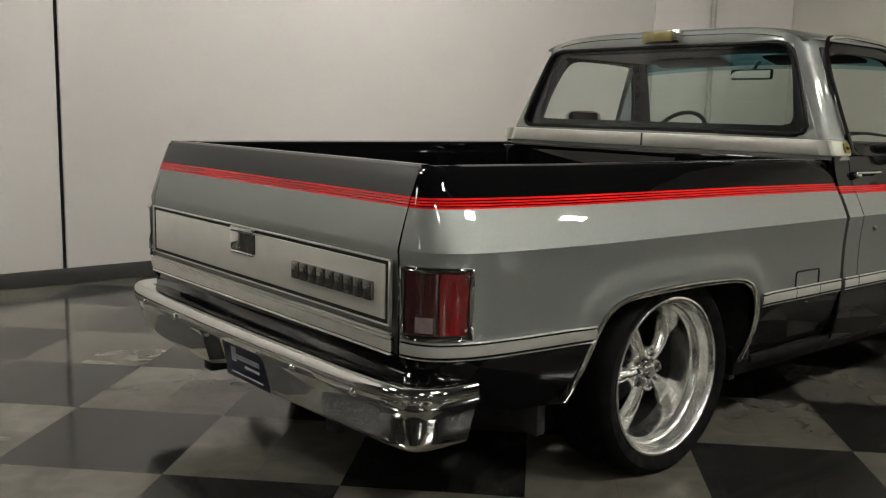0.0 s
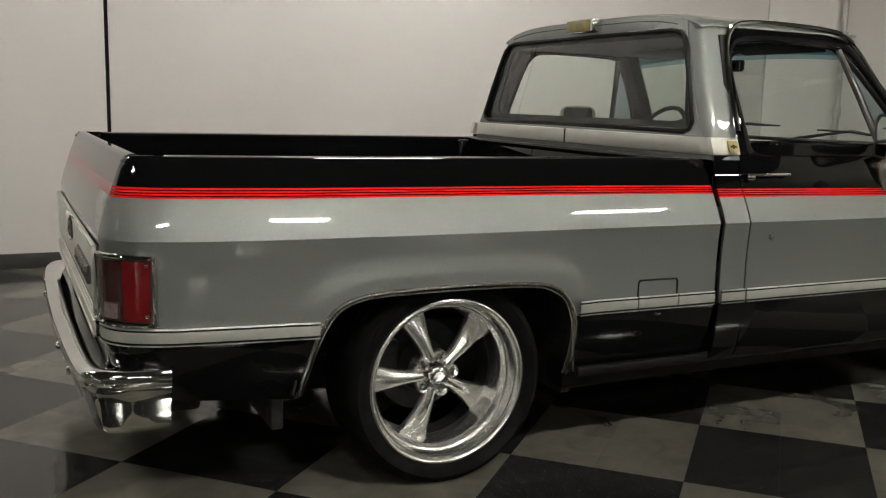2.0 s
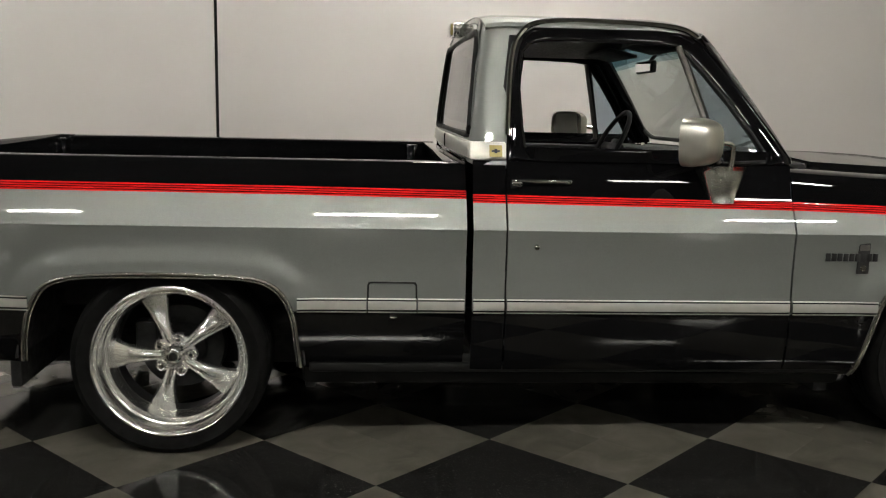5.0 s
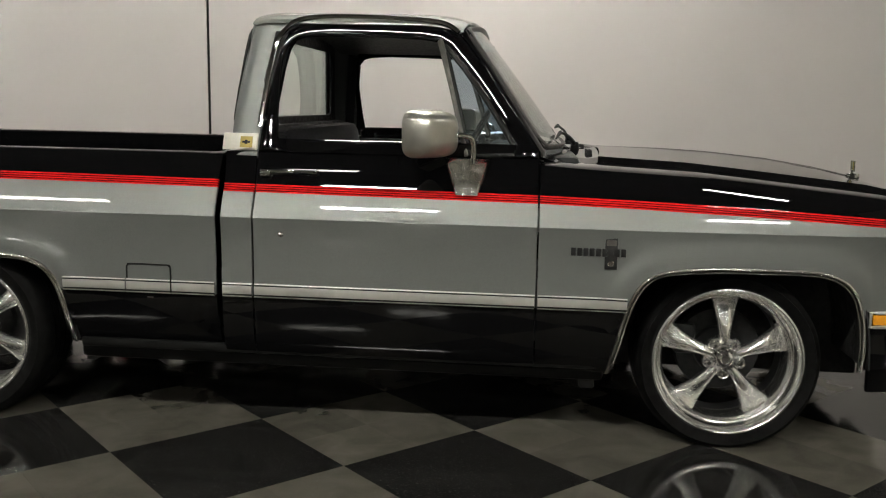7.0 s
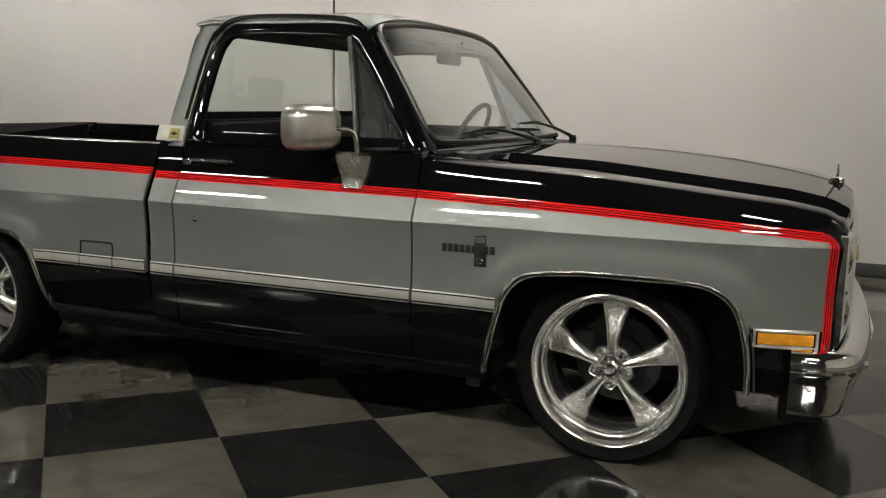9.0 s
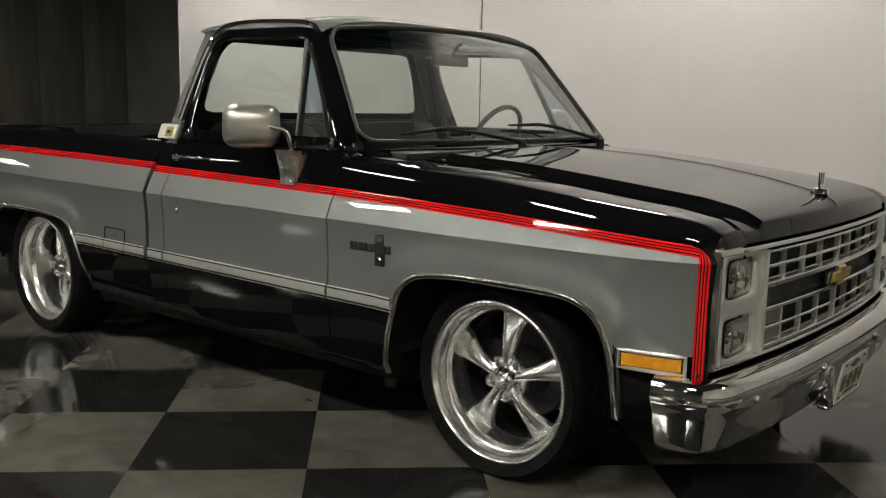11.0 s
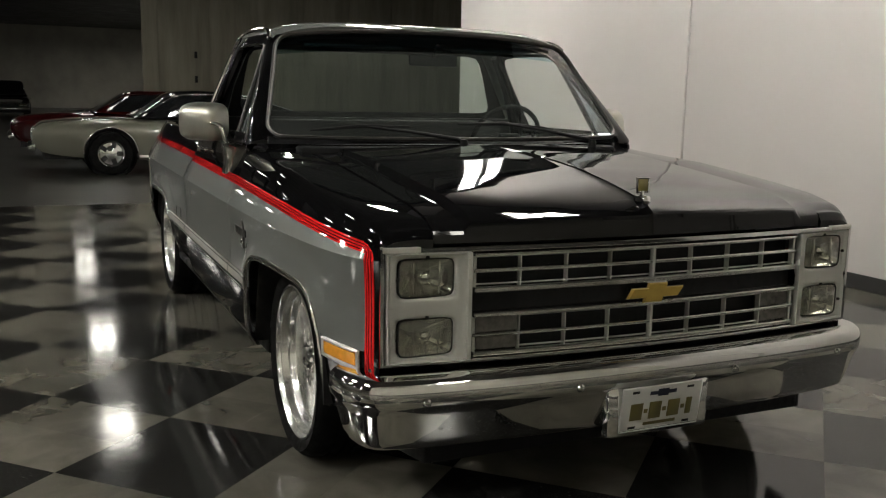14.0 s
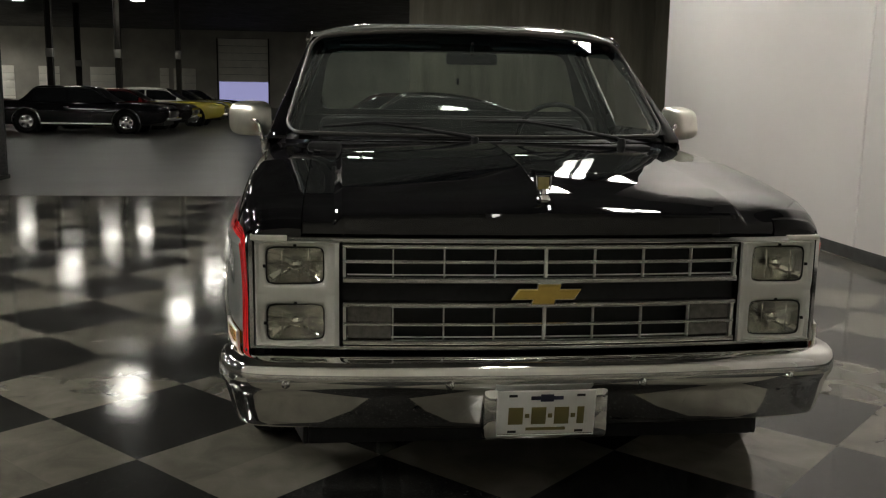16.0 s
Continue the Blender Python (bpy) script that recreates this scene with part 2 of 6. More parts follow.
CONCRETE = simple("polished_concrete", (0.034, 0.033, 0.029), 0.30, spread=0.14, scale=0.35, rspread=0.04, ior=1.36)
GROUT = simple("tile_bed", (0.03, 0.029, 0.027), 0.6, spread=0.2)
TILE_LIGHT = tile_material("light_tile", (0.080, 0.075, 0.061), (0.121, 0.114, 0.095), (0.15, 0.14, 0.12), 0.35)
TILE_DARK = tile_material("dark_tile", (0.0105, 0.0102, 0.0098), (0.019, 0.0185, 0.0175), (0.15, 0.15, 0.14), 0.6)
COLUMN = simple("column_paint", (0.032, 0.030, 0.027), 0.85, spread=0.2, ior=1.3)
COLUMN_GUARD = simple("worn_white_guard", (0.22, 0.215, 0.20), 0.8, spread=0.2, ior=1.3)
PIPE = simple("grey_pipe", (0.42, 0.41, 0.39), 0.4, 0.3, spread=0.1)
DOOR_METAL = simple("roll_door_metal", (0.80, 0.78, 0.70), 0.5, spread=0.08, scale=1.5)
DAY = glowing("evening_daylight", (0.42, 0.42, 0.74), 0.62)
LAMP = glowing("lamp_diffuser", (1.0, 0.972, 0.878), LAMP_POWER)
LAMP_REAR = glowing("rear_lamp_diffuser", (1.0, 0.972, 0.878), LAMP_POWER_REAR)
LAMP_FRONT = glowing("front_lamp_diffuser", (1.0, 0.972, 0.878), LAMP_POWER_FRONT)
LAMP_WALL = glowing("wall_lamp_diffuser", (1.0, 0.972, 0.878), LAMP_POWER_WALL)
FILL_FAR_WALL = glowing("far_wall_fill_glow", (1.0, 0.972, 0.878), FILL_POWER_FAR_WALL)
LAMP_EAST = glowing("end_lamp_diffuser", (1.0, 0.972, 0.878), LAMP_POWER_EAST)
LAMP_SOUTH = glowing("south_lamp_diffuser", (1.0, 0.972, 0.878), LAMP_POWER_SOUTH)
LAMP_FAR = glowing("hall_lamp_diffuser", (1.0, 0.972, 0.878), LAMP_POWER_FAR)
LAMP_BODY = simple("lamp_housing", (0.55, 0.55, 0.54), 0.5, spread=0.05)


# ---- mesh helpers ----
def rides(ob):
    """Whether a part sits on the pickup's springs: every part but the wheels."""
    while ob:
        if ob.name.startswith("wheel") and not ob.name.startswith("wheel_"):
            return False
        if ob.name == "pickup_truck":
            return True
        ob = ob.parent
    return False


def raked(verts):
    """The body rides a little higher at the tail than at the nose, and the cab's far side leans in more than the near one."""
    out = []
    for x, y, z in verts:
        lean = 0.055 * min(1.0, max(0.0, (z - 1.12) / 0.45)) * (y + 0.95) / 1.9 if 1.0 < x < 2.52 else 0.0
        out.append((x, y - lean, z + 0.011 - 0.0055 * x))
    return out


def finish(name, verts, faces, mats, parent=None, label="", fm=None, angle=38, smooth=True, weld=False):
    """One mesh object from corners and faces; edges sharper than the angle stay crisp."""
    if not isinstance(mats, (list, tuple)):
        mats = [mats]
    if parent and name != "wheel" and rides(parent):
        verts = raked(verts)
    me = bpy.data.meshes.new(name)
    me.from_pydata([tuple(v) for v in verts], [], faces)
    for m in mats:
        me.materials.append(m)
    if fm is not None:
        me.polygons.foreach_set("material_index", np.array(fm, dtype=np.int32))
    bm = bmesh.new()
    bm.from_mesh(me)
    if weld:
        bmesh.ops.remove_doubles(bm, verts=bm.verts, dist=0.0004)
        bmesh.ops.dissolve_degenerate(bm, edges=bm.edges, dist=0.0002)
    lim = radians(angle)
    for f in bm.faces:
        f.smooth = smooth
    for e in bm.edges:
        e.smooth = len(e.link_faces) == 2 and e.calc_face_angle(0) <= lim
    bm.to_mesh(me)
    bm.free()
    ob = new(name, me)
    if parent:
        ob.parent = parent
    if label:
        ob["label"] = label
    return ob


def thick(ob, t, offset=-1.0):
    m = ob.modifiers.new("thickness", "SOLIDIFY")
    m.thickness, m.offset, m.use_even_offset = t, offset, False
    return ob


def grid(nu, nv, f, flip=False, closed_u=False):
    """Corners and faces of a sheet f(i, j), i along, j across."""
    v = [f(i, j) for i in range(nu) for j in range(nv)]
    fs = []
    for i in range(nu if closed_u else nu - 1):
        for j in range(nv - 1):
            a, b = i * nv + j, ((i + 1) % nu) * nv + j
            q = (a, b, b + 1, a + 1)
            fs.append(q[::-1] if flip else q)
    return v, fs


def joined(*pieces):
    """Several (verts, faces) as one."""
    V, F = [], []
    for v, f in pieces:
        k = len(V)
        V += list(v)
        F += [tuple(i + k for i in q) for q in f]
    return V, F


def box(x0, x1, y0, y1, z0, z1, bev=0.0):
    """A box, its edges bevelled where bev is given."""
    if bev <= 0:
        v = [(x, y, z) for x in (x0, x1) for y in (y0, y1) for z in (z0, z1)]
        return v, [(0, 1, 3, 2), (4, 6, 7, 5), (0, 4, 5, 1), (2, 3, 7, 6), (0, 2, 6, 4), (1, 5, 7, 3)]
    bm = bmesh.new()
    bmesh.ops.create_cube(bm, size=1)
    for w in bm.verts:
        w.co = ((x0 + x1) / 2 + w.co.x * (x1 - x0), (y0 + y1) / 2 + w.co.y * (y1 - y0), (z0 + z1) / 2 + w.co.z * (z1 - z0))
    bmesh.ops.bevel(bm, geom=list(bm.edges), offset=bev, segments=2, profile=0.5, affect="EDGES")
    bm.verts.index_update()
    v = [tuple(w.co) for w in bm.verts]
    f = [tuple(w.index for w in q.verts) for q in bm.faces]
    bm.free()
    return v, f


def moved(vf, m):
    return [tuple(m @ Vector(p)) for p in vf[0]], vf[1]


def tube(path, r, n=8, closed=False, caps=True):
    """A round bar along a path; r a number or one per point."""
    P = [Vector(p) for p in path]
    k = len(P)
    V, F = [], []
    up = None
    for i in range(k):
        a = P[i - 1] if (i or closed) else P[i]
        b = P[(i + 1) % k] if (i < k - 1 or closed) else P[i]
        d = (b - a).normalized()
        if up is None:
            up = d.orthogonal().normalized()
        up = (up - d * up.dot(d)).normalized()
        s = d.cross(up)
        rr = r[i] if isinstance(r, (list, tuple)) else r
        for j in range(n):
            t = 2 * math.pi * j / n
            V.append(tuple(P[i] + (up * math.cos(t) + s * math.sin(t)) * rr))
    for i in range(k if closed else k - 1):
        for j in range(n):
            a, b = i * n + j, ((i + 1) % k) * n + j
            c, d = ((i + 1) % k) * n + (j + 1) % n, i * n + (j + 1) % n
            F.append((a, d, c, b))
    if caps and not closed:
        F.append(tuple(range(n)))
        F.append(tuple(reversed(range((k - 1) * n, k * n))))
    return V, F


def lathe(profile, n=48, a0=0.0):
    """A turned shape about the y axis from (radius, y) points."""
    k = len(profile)
    V = [(r * math.cos(a0 + 2 * math.pi * i / n), y, r * math.sin(a0 + 2 * math.pi * i / n)) for i in range(n) for r, y in profile]
    F = []
    for i in range(n):
        for j in range(k - 1):
            a, b = i * k + j, ((i + 1) % n) * k + j
            F.append((a, a + 1, b + 1, b))
    return V, F


def spline(pts, n=8):
    """A Catmull-Rom line through points."""
    P = [Vector(p) for p in pts]
    out = []
    for i in range(len(P) - 1):
        p0, p1, p2, p3 = P[max(i - 1, 0)], P[i], P[i + 1], P[min(i + 2, len(P) - 1)]
        for k in range(n):
            t = k / n
            out.append(0.5 * ((2 * p1) + (p2 - p0) * t + (2 * p0 - 5 * p1 + 4 * p2 - p3) * t * t + (3 * p1 - p0 - 3 * p2 + p3) * t ** 3))
    out.append(P[-1])
    return out


def thing(name, label, category, group="", at=(0, 0, 0)):
    ob = new(name)
    ob.location = at
    ob.empty_display_size = 0.2
    return tagged(ob, label, category, group)


def interp(x, xs, ys):
    return float(np.interp(x, xs, ys))


# ---- the room: bay with a white wall, open to a long dim hall ----
WALL_Y, BAY_END, EAST_X, FAR_X, SOUTH_Y, NORTH_Y, TOP = 3.545, -5.27, 8.56, -72.0, -34.0, 14.0, 6.2


HALL_END = 24.0


def structure(name, vf, mat, label, parent=None, **kw):
    return tagged(finish(name, *vf, mat, parent, **kw), label, "", "", "structure")


wall_n = structure("wall_north", box(BAY_END, EAST_X, WALL_Y + 0.03, WALL_Y + 0.30, 0, TOP), JOINT, "white painted bay wall of tall panels with dark joints")
for x0, x1 in ((BAY_END, -0.574), (-0.546, 5.736), (5.744, EAST_X)):
    finish("panel", *box(x0, x1, WALL_Y, WALL_Y + 0.028, 0.0, TOP - 0.01, 0.004), WALL_WHITE, wall_n)
structure("wall_end", box(BAY_END - 0.03, BAY_END - 0.001, WALL_Y, WALL_Y + 0.30, 0, TOP), WALL_WHITE, "white end face of the bay wall")
structure("wall_east", box(EAST_X, EAST_X + 0.2, -7.7, WALL_Y + 0.30, 0, TOP), WALL_EAST, "pale painted wall across the end of the bay")
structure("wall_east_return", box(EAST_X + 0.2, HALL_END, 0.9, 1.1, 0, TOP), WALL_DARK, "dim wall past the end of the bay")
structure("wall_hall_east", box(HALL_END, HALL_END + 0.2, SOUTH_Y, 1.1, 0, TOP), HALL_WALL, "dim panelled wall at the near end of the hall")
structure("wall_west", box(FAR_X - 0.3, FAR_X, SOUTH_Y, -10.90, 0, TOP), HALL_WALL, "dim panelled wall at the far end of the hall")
structure("wall_west_beside_door", box(FAR_X - 0.3, FAR_X, -6.90, NORTH_Y, 0, TOP), HALL_WALL, "dim panelled wall beside the roll-up door")
structure("wall_west_over_door", box(FAR_X - 0.3, FAR_X, -10.90, -6.90, 5.6, TOP), HALL_WALL, "wall over the roll-up door")
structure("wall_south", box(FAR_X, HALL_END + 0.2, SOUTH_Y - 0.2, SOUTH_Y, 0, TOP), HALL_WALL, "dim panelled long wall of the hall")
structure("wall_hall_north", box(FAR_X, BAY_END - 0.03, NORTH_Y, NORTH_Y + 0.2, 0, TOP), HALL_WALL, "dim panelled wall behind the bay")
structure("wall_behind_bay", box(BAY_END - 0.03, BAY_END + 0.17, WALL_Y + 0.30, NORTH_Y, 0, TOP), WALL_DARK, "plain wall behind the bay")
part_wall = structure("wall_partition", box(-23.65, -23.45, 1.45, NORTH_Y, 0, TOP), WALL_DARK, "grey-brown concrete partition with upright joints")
y = 1.45
for w in (0.45, 1.55, 1.5, 1.5, 1.5, 1.5, 1.5, 1.5, 1.5):
    finish("panel", *box(-23.45, -23.42, y + 0.012, y + w - 0.012, 0, TOP - 0.02, 0.004), WALL_DARK, part_wall)
    y += w
for z in (1.72, 2.46):
    finish("hinge", *box(-23.42, -23.36, 2.97, 3.05, z - 0.10, z + 0.10, 0.01), UNDER, part_wall)
structure("ceiling", box(FAR_X - 0.3, HALL_END + 0.2, SOUTH_Y - 0.2, NORTH_Y + 0.2, TOP, TOP + 0.2), CEILING, "dark ceiling deck over bay and hall")

structure("baseboard", box(BAY_END, EAST_X, WALL_Y - 0.012, WALL_Y - 0.001, 0.001, 0.108, 0.003), BASE_DARK, "dark rubber base along the white wall")
structure("baseboard_east", box(EAST_X - 0.012, EAST_X - 0.001, -7.4, WALL_Y - 0.014, 0.001, 0.108, 0.003), BASE_DARK, "dark rubber base along the end wall")

pipe = thing("wall_pipe", "grey painted pipe running up the white wall", "pipe", at=(6.74, WALL_Y - 0.06, 0))
finish("riser", *tube([(0, 0, 0.1), (0, 0, 2.6), (0, 0, TOP - 0.1)], 0.032, 12), PIPE, pipe)
for z in (1.25, 2.02, 3.4):
    finish("coupling", *tube([(0, 0, z - 0.05), (0, 0, z + 0.05)], 0.045, 12), PIPE, pipe)
finish("valve", *joined(tube([(0, -0.03, 2.02), (0, -0.11, 2.02)], 0.02, 10), tube([(-0.05, -0.11, 2.02), (0.05, -0.11, 2.02)], 0.012, 8)), PIPE, pipe)
for z in (0.8, 2.9):
    finish("bracket", *box(-0.06, 0.06, 0.02, 0.06, z - 0.02, z + 0.02, 0.003), PIPE, pipe)

# far end: roll-up door, half open, and pale dock doors
door = thing("roll_up_door", "tall pale sectional roll-up door, raised a little to evening light", "door", at=(FAR_X, -8.9, 0))
finish("backing", *box(-0.14, -0.115, -2.04, 2.04, 2.10, 5.6), UNDER, door)
for k in range(6):
    z = 2.10 + k * 0.58
    finish("section", *box(-0.12, -0.06, -2.04, 2.04, z + 0.01, z + 0.57, 0.01), DOOR_METAL, door)
for y in (-2.08, 2.08):
    finish("track", *box(-0.05, 0.03, y - 0.05, y + 0.05, 0, 5.6), UNDER, door)
tagged(finish("backdrop", *box(FAR_X - 1.2, FAR_X - 1.1, -12.5, -4.5, 0.0, 3.0), DAY), "bluish evening light outside the open door", "", "", "structure")
for y0, y1 in ((-25.1, -23.5), (-21.1, -19.0), (-15.6, -14.9), (-14.5, -12.75), (-28.6, -27.0)):
    d = thing("dock_door", "pale closed sectional dock door in the far wall", "door", "dock doors", at=(FAR_X, (y0 + y1) / 2, 0))
    for k in range(5):
        finish("section", *box(0.005, 0.06, -(y1 - y0) / 2, (y1 - y0) / 2, 0.12 + 0.6 * k, 0.70 + 0.6 * k, 0.01), DOOR_METAL, d)
for x, y, r in ((-34, -7.57, 0.10), (-34, -10.02, 0.12), (-34, -12.77, 0.12), (-50, -16.0, 0.14), (-50, -24.0, 0.14)):
    c = thing("steel_column", "dark steel column from floor to ceiling in the hall", "column", "hall columns", at=(x, y, 0))
    finish("shaft", *joined(box(-r, r, -r, -r * 0.8, 0, TOP), box(-r, r, r * 0.8, r, 0, TOP), box(-r * 0.1, r * 0.1, -r * 0.8, r * 0.8, 0, TOP)), COLUMN, c)
    finish("base_plate", *box(-r * 1.5, r * 1.5, -r * 1.5, r * 1.5, 0, 0.03, 0.004), UNDER, c)
    finish("guard", *box(-r * 1.2, r * 1.2, -r * 1.2, r * 1.2, 2.6, 2.95, 0.02), COLUMN_GUARD, c)
post = thing("black_screen", "tall black free-standing screen beside the tiled floor", "screen", at=(-7.2, -5.90, 0))
finish("panel", *box(-0.03, 0.03, -0.5, 0.5, 0.06, 3.0, 0.006), UNDER, post)
for yy in (-0.42, 0.42):
    finish("foot", *box(-0.25, 0.25, yy - 0.03, yy + 0.03, 0, 0.06, 0.006), UNDER, post)
bar = thing("exit_sign", "small red lit sign on the far wall", "sign", at=(FAR_X + 0.03, -3.9, 2.9))
finish("face", *box(0, 0.06, -0.22, 0.22, -0.12, 0.12, 0.01), glowing("sign_red", (0.9, 0.08, 0.03), 0.13), bar)

# ---- lamps in rows under the ceiling ----
def ceiling_lamp(x, y, glow, first=None, z=LAMP_Z, tube_w=0.11, tube_y=0.15):
    if first:
        return copy_thing(first, Matrix.Translation((x, y, z)))
    lp = thing("high_bay_lamp", "rectangular high-bay lamp with a white lit diffuser, hung below the ceiling", "lamp", "lamp rows", at=(x, y, z))
    finish("housing", *box(-0.62, 0.62, -0.30, 0.30, 0.01, 0.10, 0.015), LAMP_BODY, lp)
    for yy in (-tube_y, tube_y):
        finish("diffuser", *box(-0.60, 0.60, yy - tube_w, yy + tube_w, -0.012, 0.009, 0.004), glow, lp)
    for xx in (-0.5, 0.5):
        finish("cable", *tube([(xx, 0, 0.10), (xx, 0, TOP - z)], 0.006, 6), UNDER, lp)
    return lp


for x, y, g in ((-2.75, -5.3, LAMP_REAR), (0.75, -5.3, LAMP), (5.0, -5.3, LAMP_FRONT)):
    ceiling_lamp(x, y, g, tube_w=0.044, tube_y=0.06)
ceiling_lamp(7.7, 0.7, LAMP_EAST, tube_w=0.055)
for x, y in ((-3.9, 2.0), (1.7, 2.0)):
    ceiling_lamp(x, y, LAMP_WALL)
# fill lamps added out of view, only to brighten far wall and dock doors
for x, y in ((-62.0, -30.8), (-66.5, -31.5), (-61.0, 7.0), (-48.0, 8.0)):
    ceiling_lamp(x, y, FILL_FAR_WALL)
far = ceiling_lamp(-12.9, -5.2, LAMP_FAR)
for x, y in ((-20.2, -5.36), (-25.3, -5.1), (-31.9, -5.2), (-11.6, -0.5), (-18.5, -0.3), (-29.4, -0.15), (-26.6, -10.2),
             (-33.4, -10.45), (-8.6, 4.4), (-18.0, 4.3)):
    ceiling_lamp(x, y, LAMP_FAR, far)
south = ceiling_lamp(-13.0, -11.0, LAMP_SOUTH)
for x, y in ((-7.0, -11.0), (-1.0, -11.0), (5.0, -11.0), (11.0, -11.0), (-16.0, -16.5), (-8.0, -16.5), (0.0, -16.5), (8.0, -16.5),
             (-12.0, -23.0), (-3.0, -23.0), (6.0, -23.0)):
    ceiling_lamp(x, y, LAMP_SOUTH, south)
for x, y in ((-39.6, -10.4), (-40.6, -16.3)):
    ceiling_lamp(x, y, LAMP_FAR, far, 5.5)


# ---- the pickup: rear axle at x = 0, nose towards +x, near side at -y ----
truck = thing("pickup_truck", "lowered black and charcoal pickup with red pinstripes and polished wheels", "pickup truck")

PLAN = spline([(-1.056, -0.835, 0), (-1.050, -0.875, 0), (-1.032, -0.918, 0), (-0.998, -0.954, 0), (-0.945, -0.982, 0), (-0.86, -1.006, 0),
               (-0.65, -1.033, 0), (-0.45, -1.045, 0), (0.0, -1.049, 0), (0.6, -1.051, 0), (1.2, -1.053, 0), (1.8, -1.054, 0),
               (2.26, -1.053, 0), (2.6, -1.050, 0), (3.0, -1.038, 0), (3.3, -1.018, 0), (3.5, -0.992, 0), (3.62, -0.962, 0),
               (3.68, -0.938, 0), (3.716, -0.908, 0)], 12)
PX = np.array([p.x for p in PLAN])
PY = np.array([p.y for p in PLAN])
PU = np.concatenate([[0], np.cumsum(np.hypot(np.diff(PX), np.diff(PY)))])
NXR, NYR = np.gradient(PY, PU), -np.gradient(PX, PU)


def u_of(x):
    return float(np.interp(x, PX, PU))


def inset(z, cab=False):
    """How far the side lies inside its widest line at a height."""
    if cab:
        return interp(z, [0.29, 0.33, 0.38, 0.45, 0.53, 0.60, 0.64, 0.68, 0.72, 0.76, 0.80, 0.834, 0.838, 0.848, 0.876, 0.905, 0.93, 0.955, 0.98, 1.005, 1.04, 1.075, 1.10],
                      [0.062, 0.035, 0.021, 0.013, 0.008, 0.0088, 0.0096, 0.0098, 0.0090, 0.0071, 0.0039, 0.0, 0.0017, 0.0060, 0.0183, 0.0327, 0.0459, 0.0590, 0.069, 0.076, 0.083, 0.089, 0.094])
    return interp(z, [0.29, 0.33, 0.38, 0.45, 0.53, 0.60, 0.64, 0.68, 0.72, 0.76, 0.80, 0.834, 0.838, 0.848, 0.876, 0.905, 0.93, 0.955, 1.00, 1.03, 1.048, 1.056, 1.062],
                  [0.098, 0.078, 0.054, 0.028, 0.010, 0.0092, 0.0097, 0.0098, 0.0090, 0.0071, 0.0039, 0.0, 0.0017, 0.0060, 0.0183, 0.0327, 0.0459, 0.0594, 0.0846, 0.1030, 0.1150, 0.1225, 0.132])


ARCH_R = [(-0.516, 0.335), (-0.491, 0.450), (-0.463, 0.540), (-0.420, 0.610), (-0.362, 0.643), (-0.26, 0.660), (0.0, 0.668), (0.26, 0.659),
          (0.360, 0.638), (0.417, 0.590), (0.450, 0.510), (0.462, 0.40), (0.467, 0.310)]
ARCH_F = [(2.535, 0.290), (2.577, 0.470), (2.612, 0.585), (2.655, 0.650), (2.72, 0.684), (2.85, 0.701), (2.97, 0.706), (3.20, 0.703),
          (3.325, 0.687), (3.405, 0.628), (3.444, 0.52), (3.458, 0.42), (3.463, 0.330)]


def arch_line(a):
    return [(p.x, p.y) for p in spline([(x, z, 0) for x, z in a], 7)]


ARCHES = [arch_line(ARCH_R), arch_line(ARCH_F)]
ARCH_ARR = [np.array(a) for a in ARCHES]


def arch_floor(x, low):
    """The body's lower edge at x: the rocker line, or the wheel opening."""
    for a in ARCH_ARR:
        if a[0, 0] <= x <= a[-1, 0]:
            return max(low, float(np.interp(x, a[:, 0], a[:, 1])))
    return low


def swell(x, z):
    """The soft flare round the wheel openings."""
    d = min(float(np.min(np.hypot(a[:, 0] - x, a[:, 1] - z))) for a in ARCH_ARR)
    return (0.006 + 0.008 * min(1.0, max(0.0, (z - 0.545) / 0.075))) * math.exp(-(d / 0.078) ** 4 if z > 0.545 else -(d / 0.05) ** 2)


def side_pt(u, z, cab=False, out=0.0, flare=True):
    x, yy = float(np.interp(u, PU, PX)), float(np.interp(u, PU, PY))
    nx, ny = float(np.interp(u, PU, NXR)), float(np.interp(u, PU, NYR))
    n = math.hypot(nx, ny)
    nx, ny = nx / n, ny / n
    s = inset(z, cab) * (0.6 * nx * nx + ny * ny) - out
    if flare and x > -0.7:
        s -= swell(x, z)
    return (x - nx * s, yy - ny * s, z)


def stripe_z(x):
    return interp(x, [-1.1, 0.4, 1.065, 1.07, 2.27, 2.6, 3.04, 3.3, 3.55, 3.66, 3.72], [0.965, 0.960, 0.954, 0.942, 0.931, 0.923, 0.907, 0.893, 0.877, 0.868, 0.862])


STRIPE_H = 0.0148
STRIPE_BANDS = [-1, -0.615, -0.435, -0.09, 0.09, 0.435, 0.615, 1]  # red and black in turn


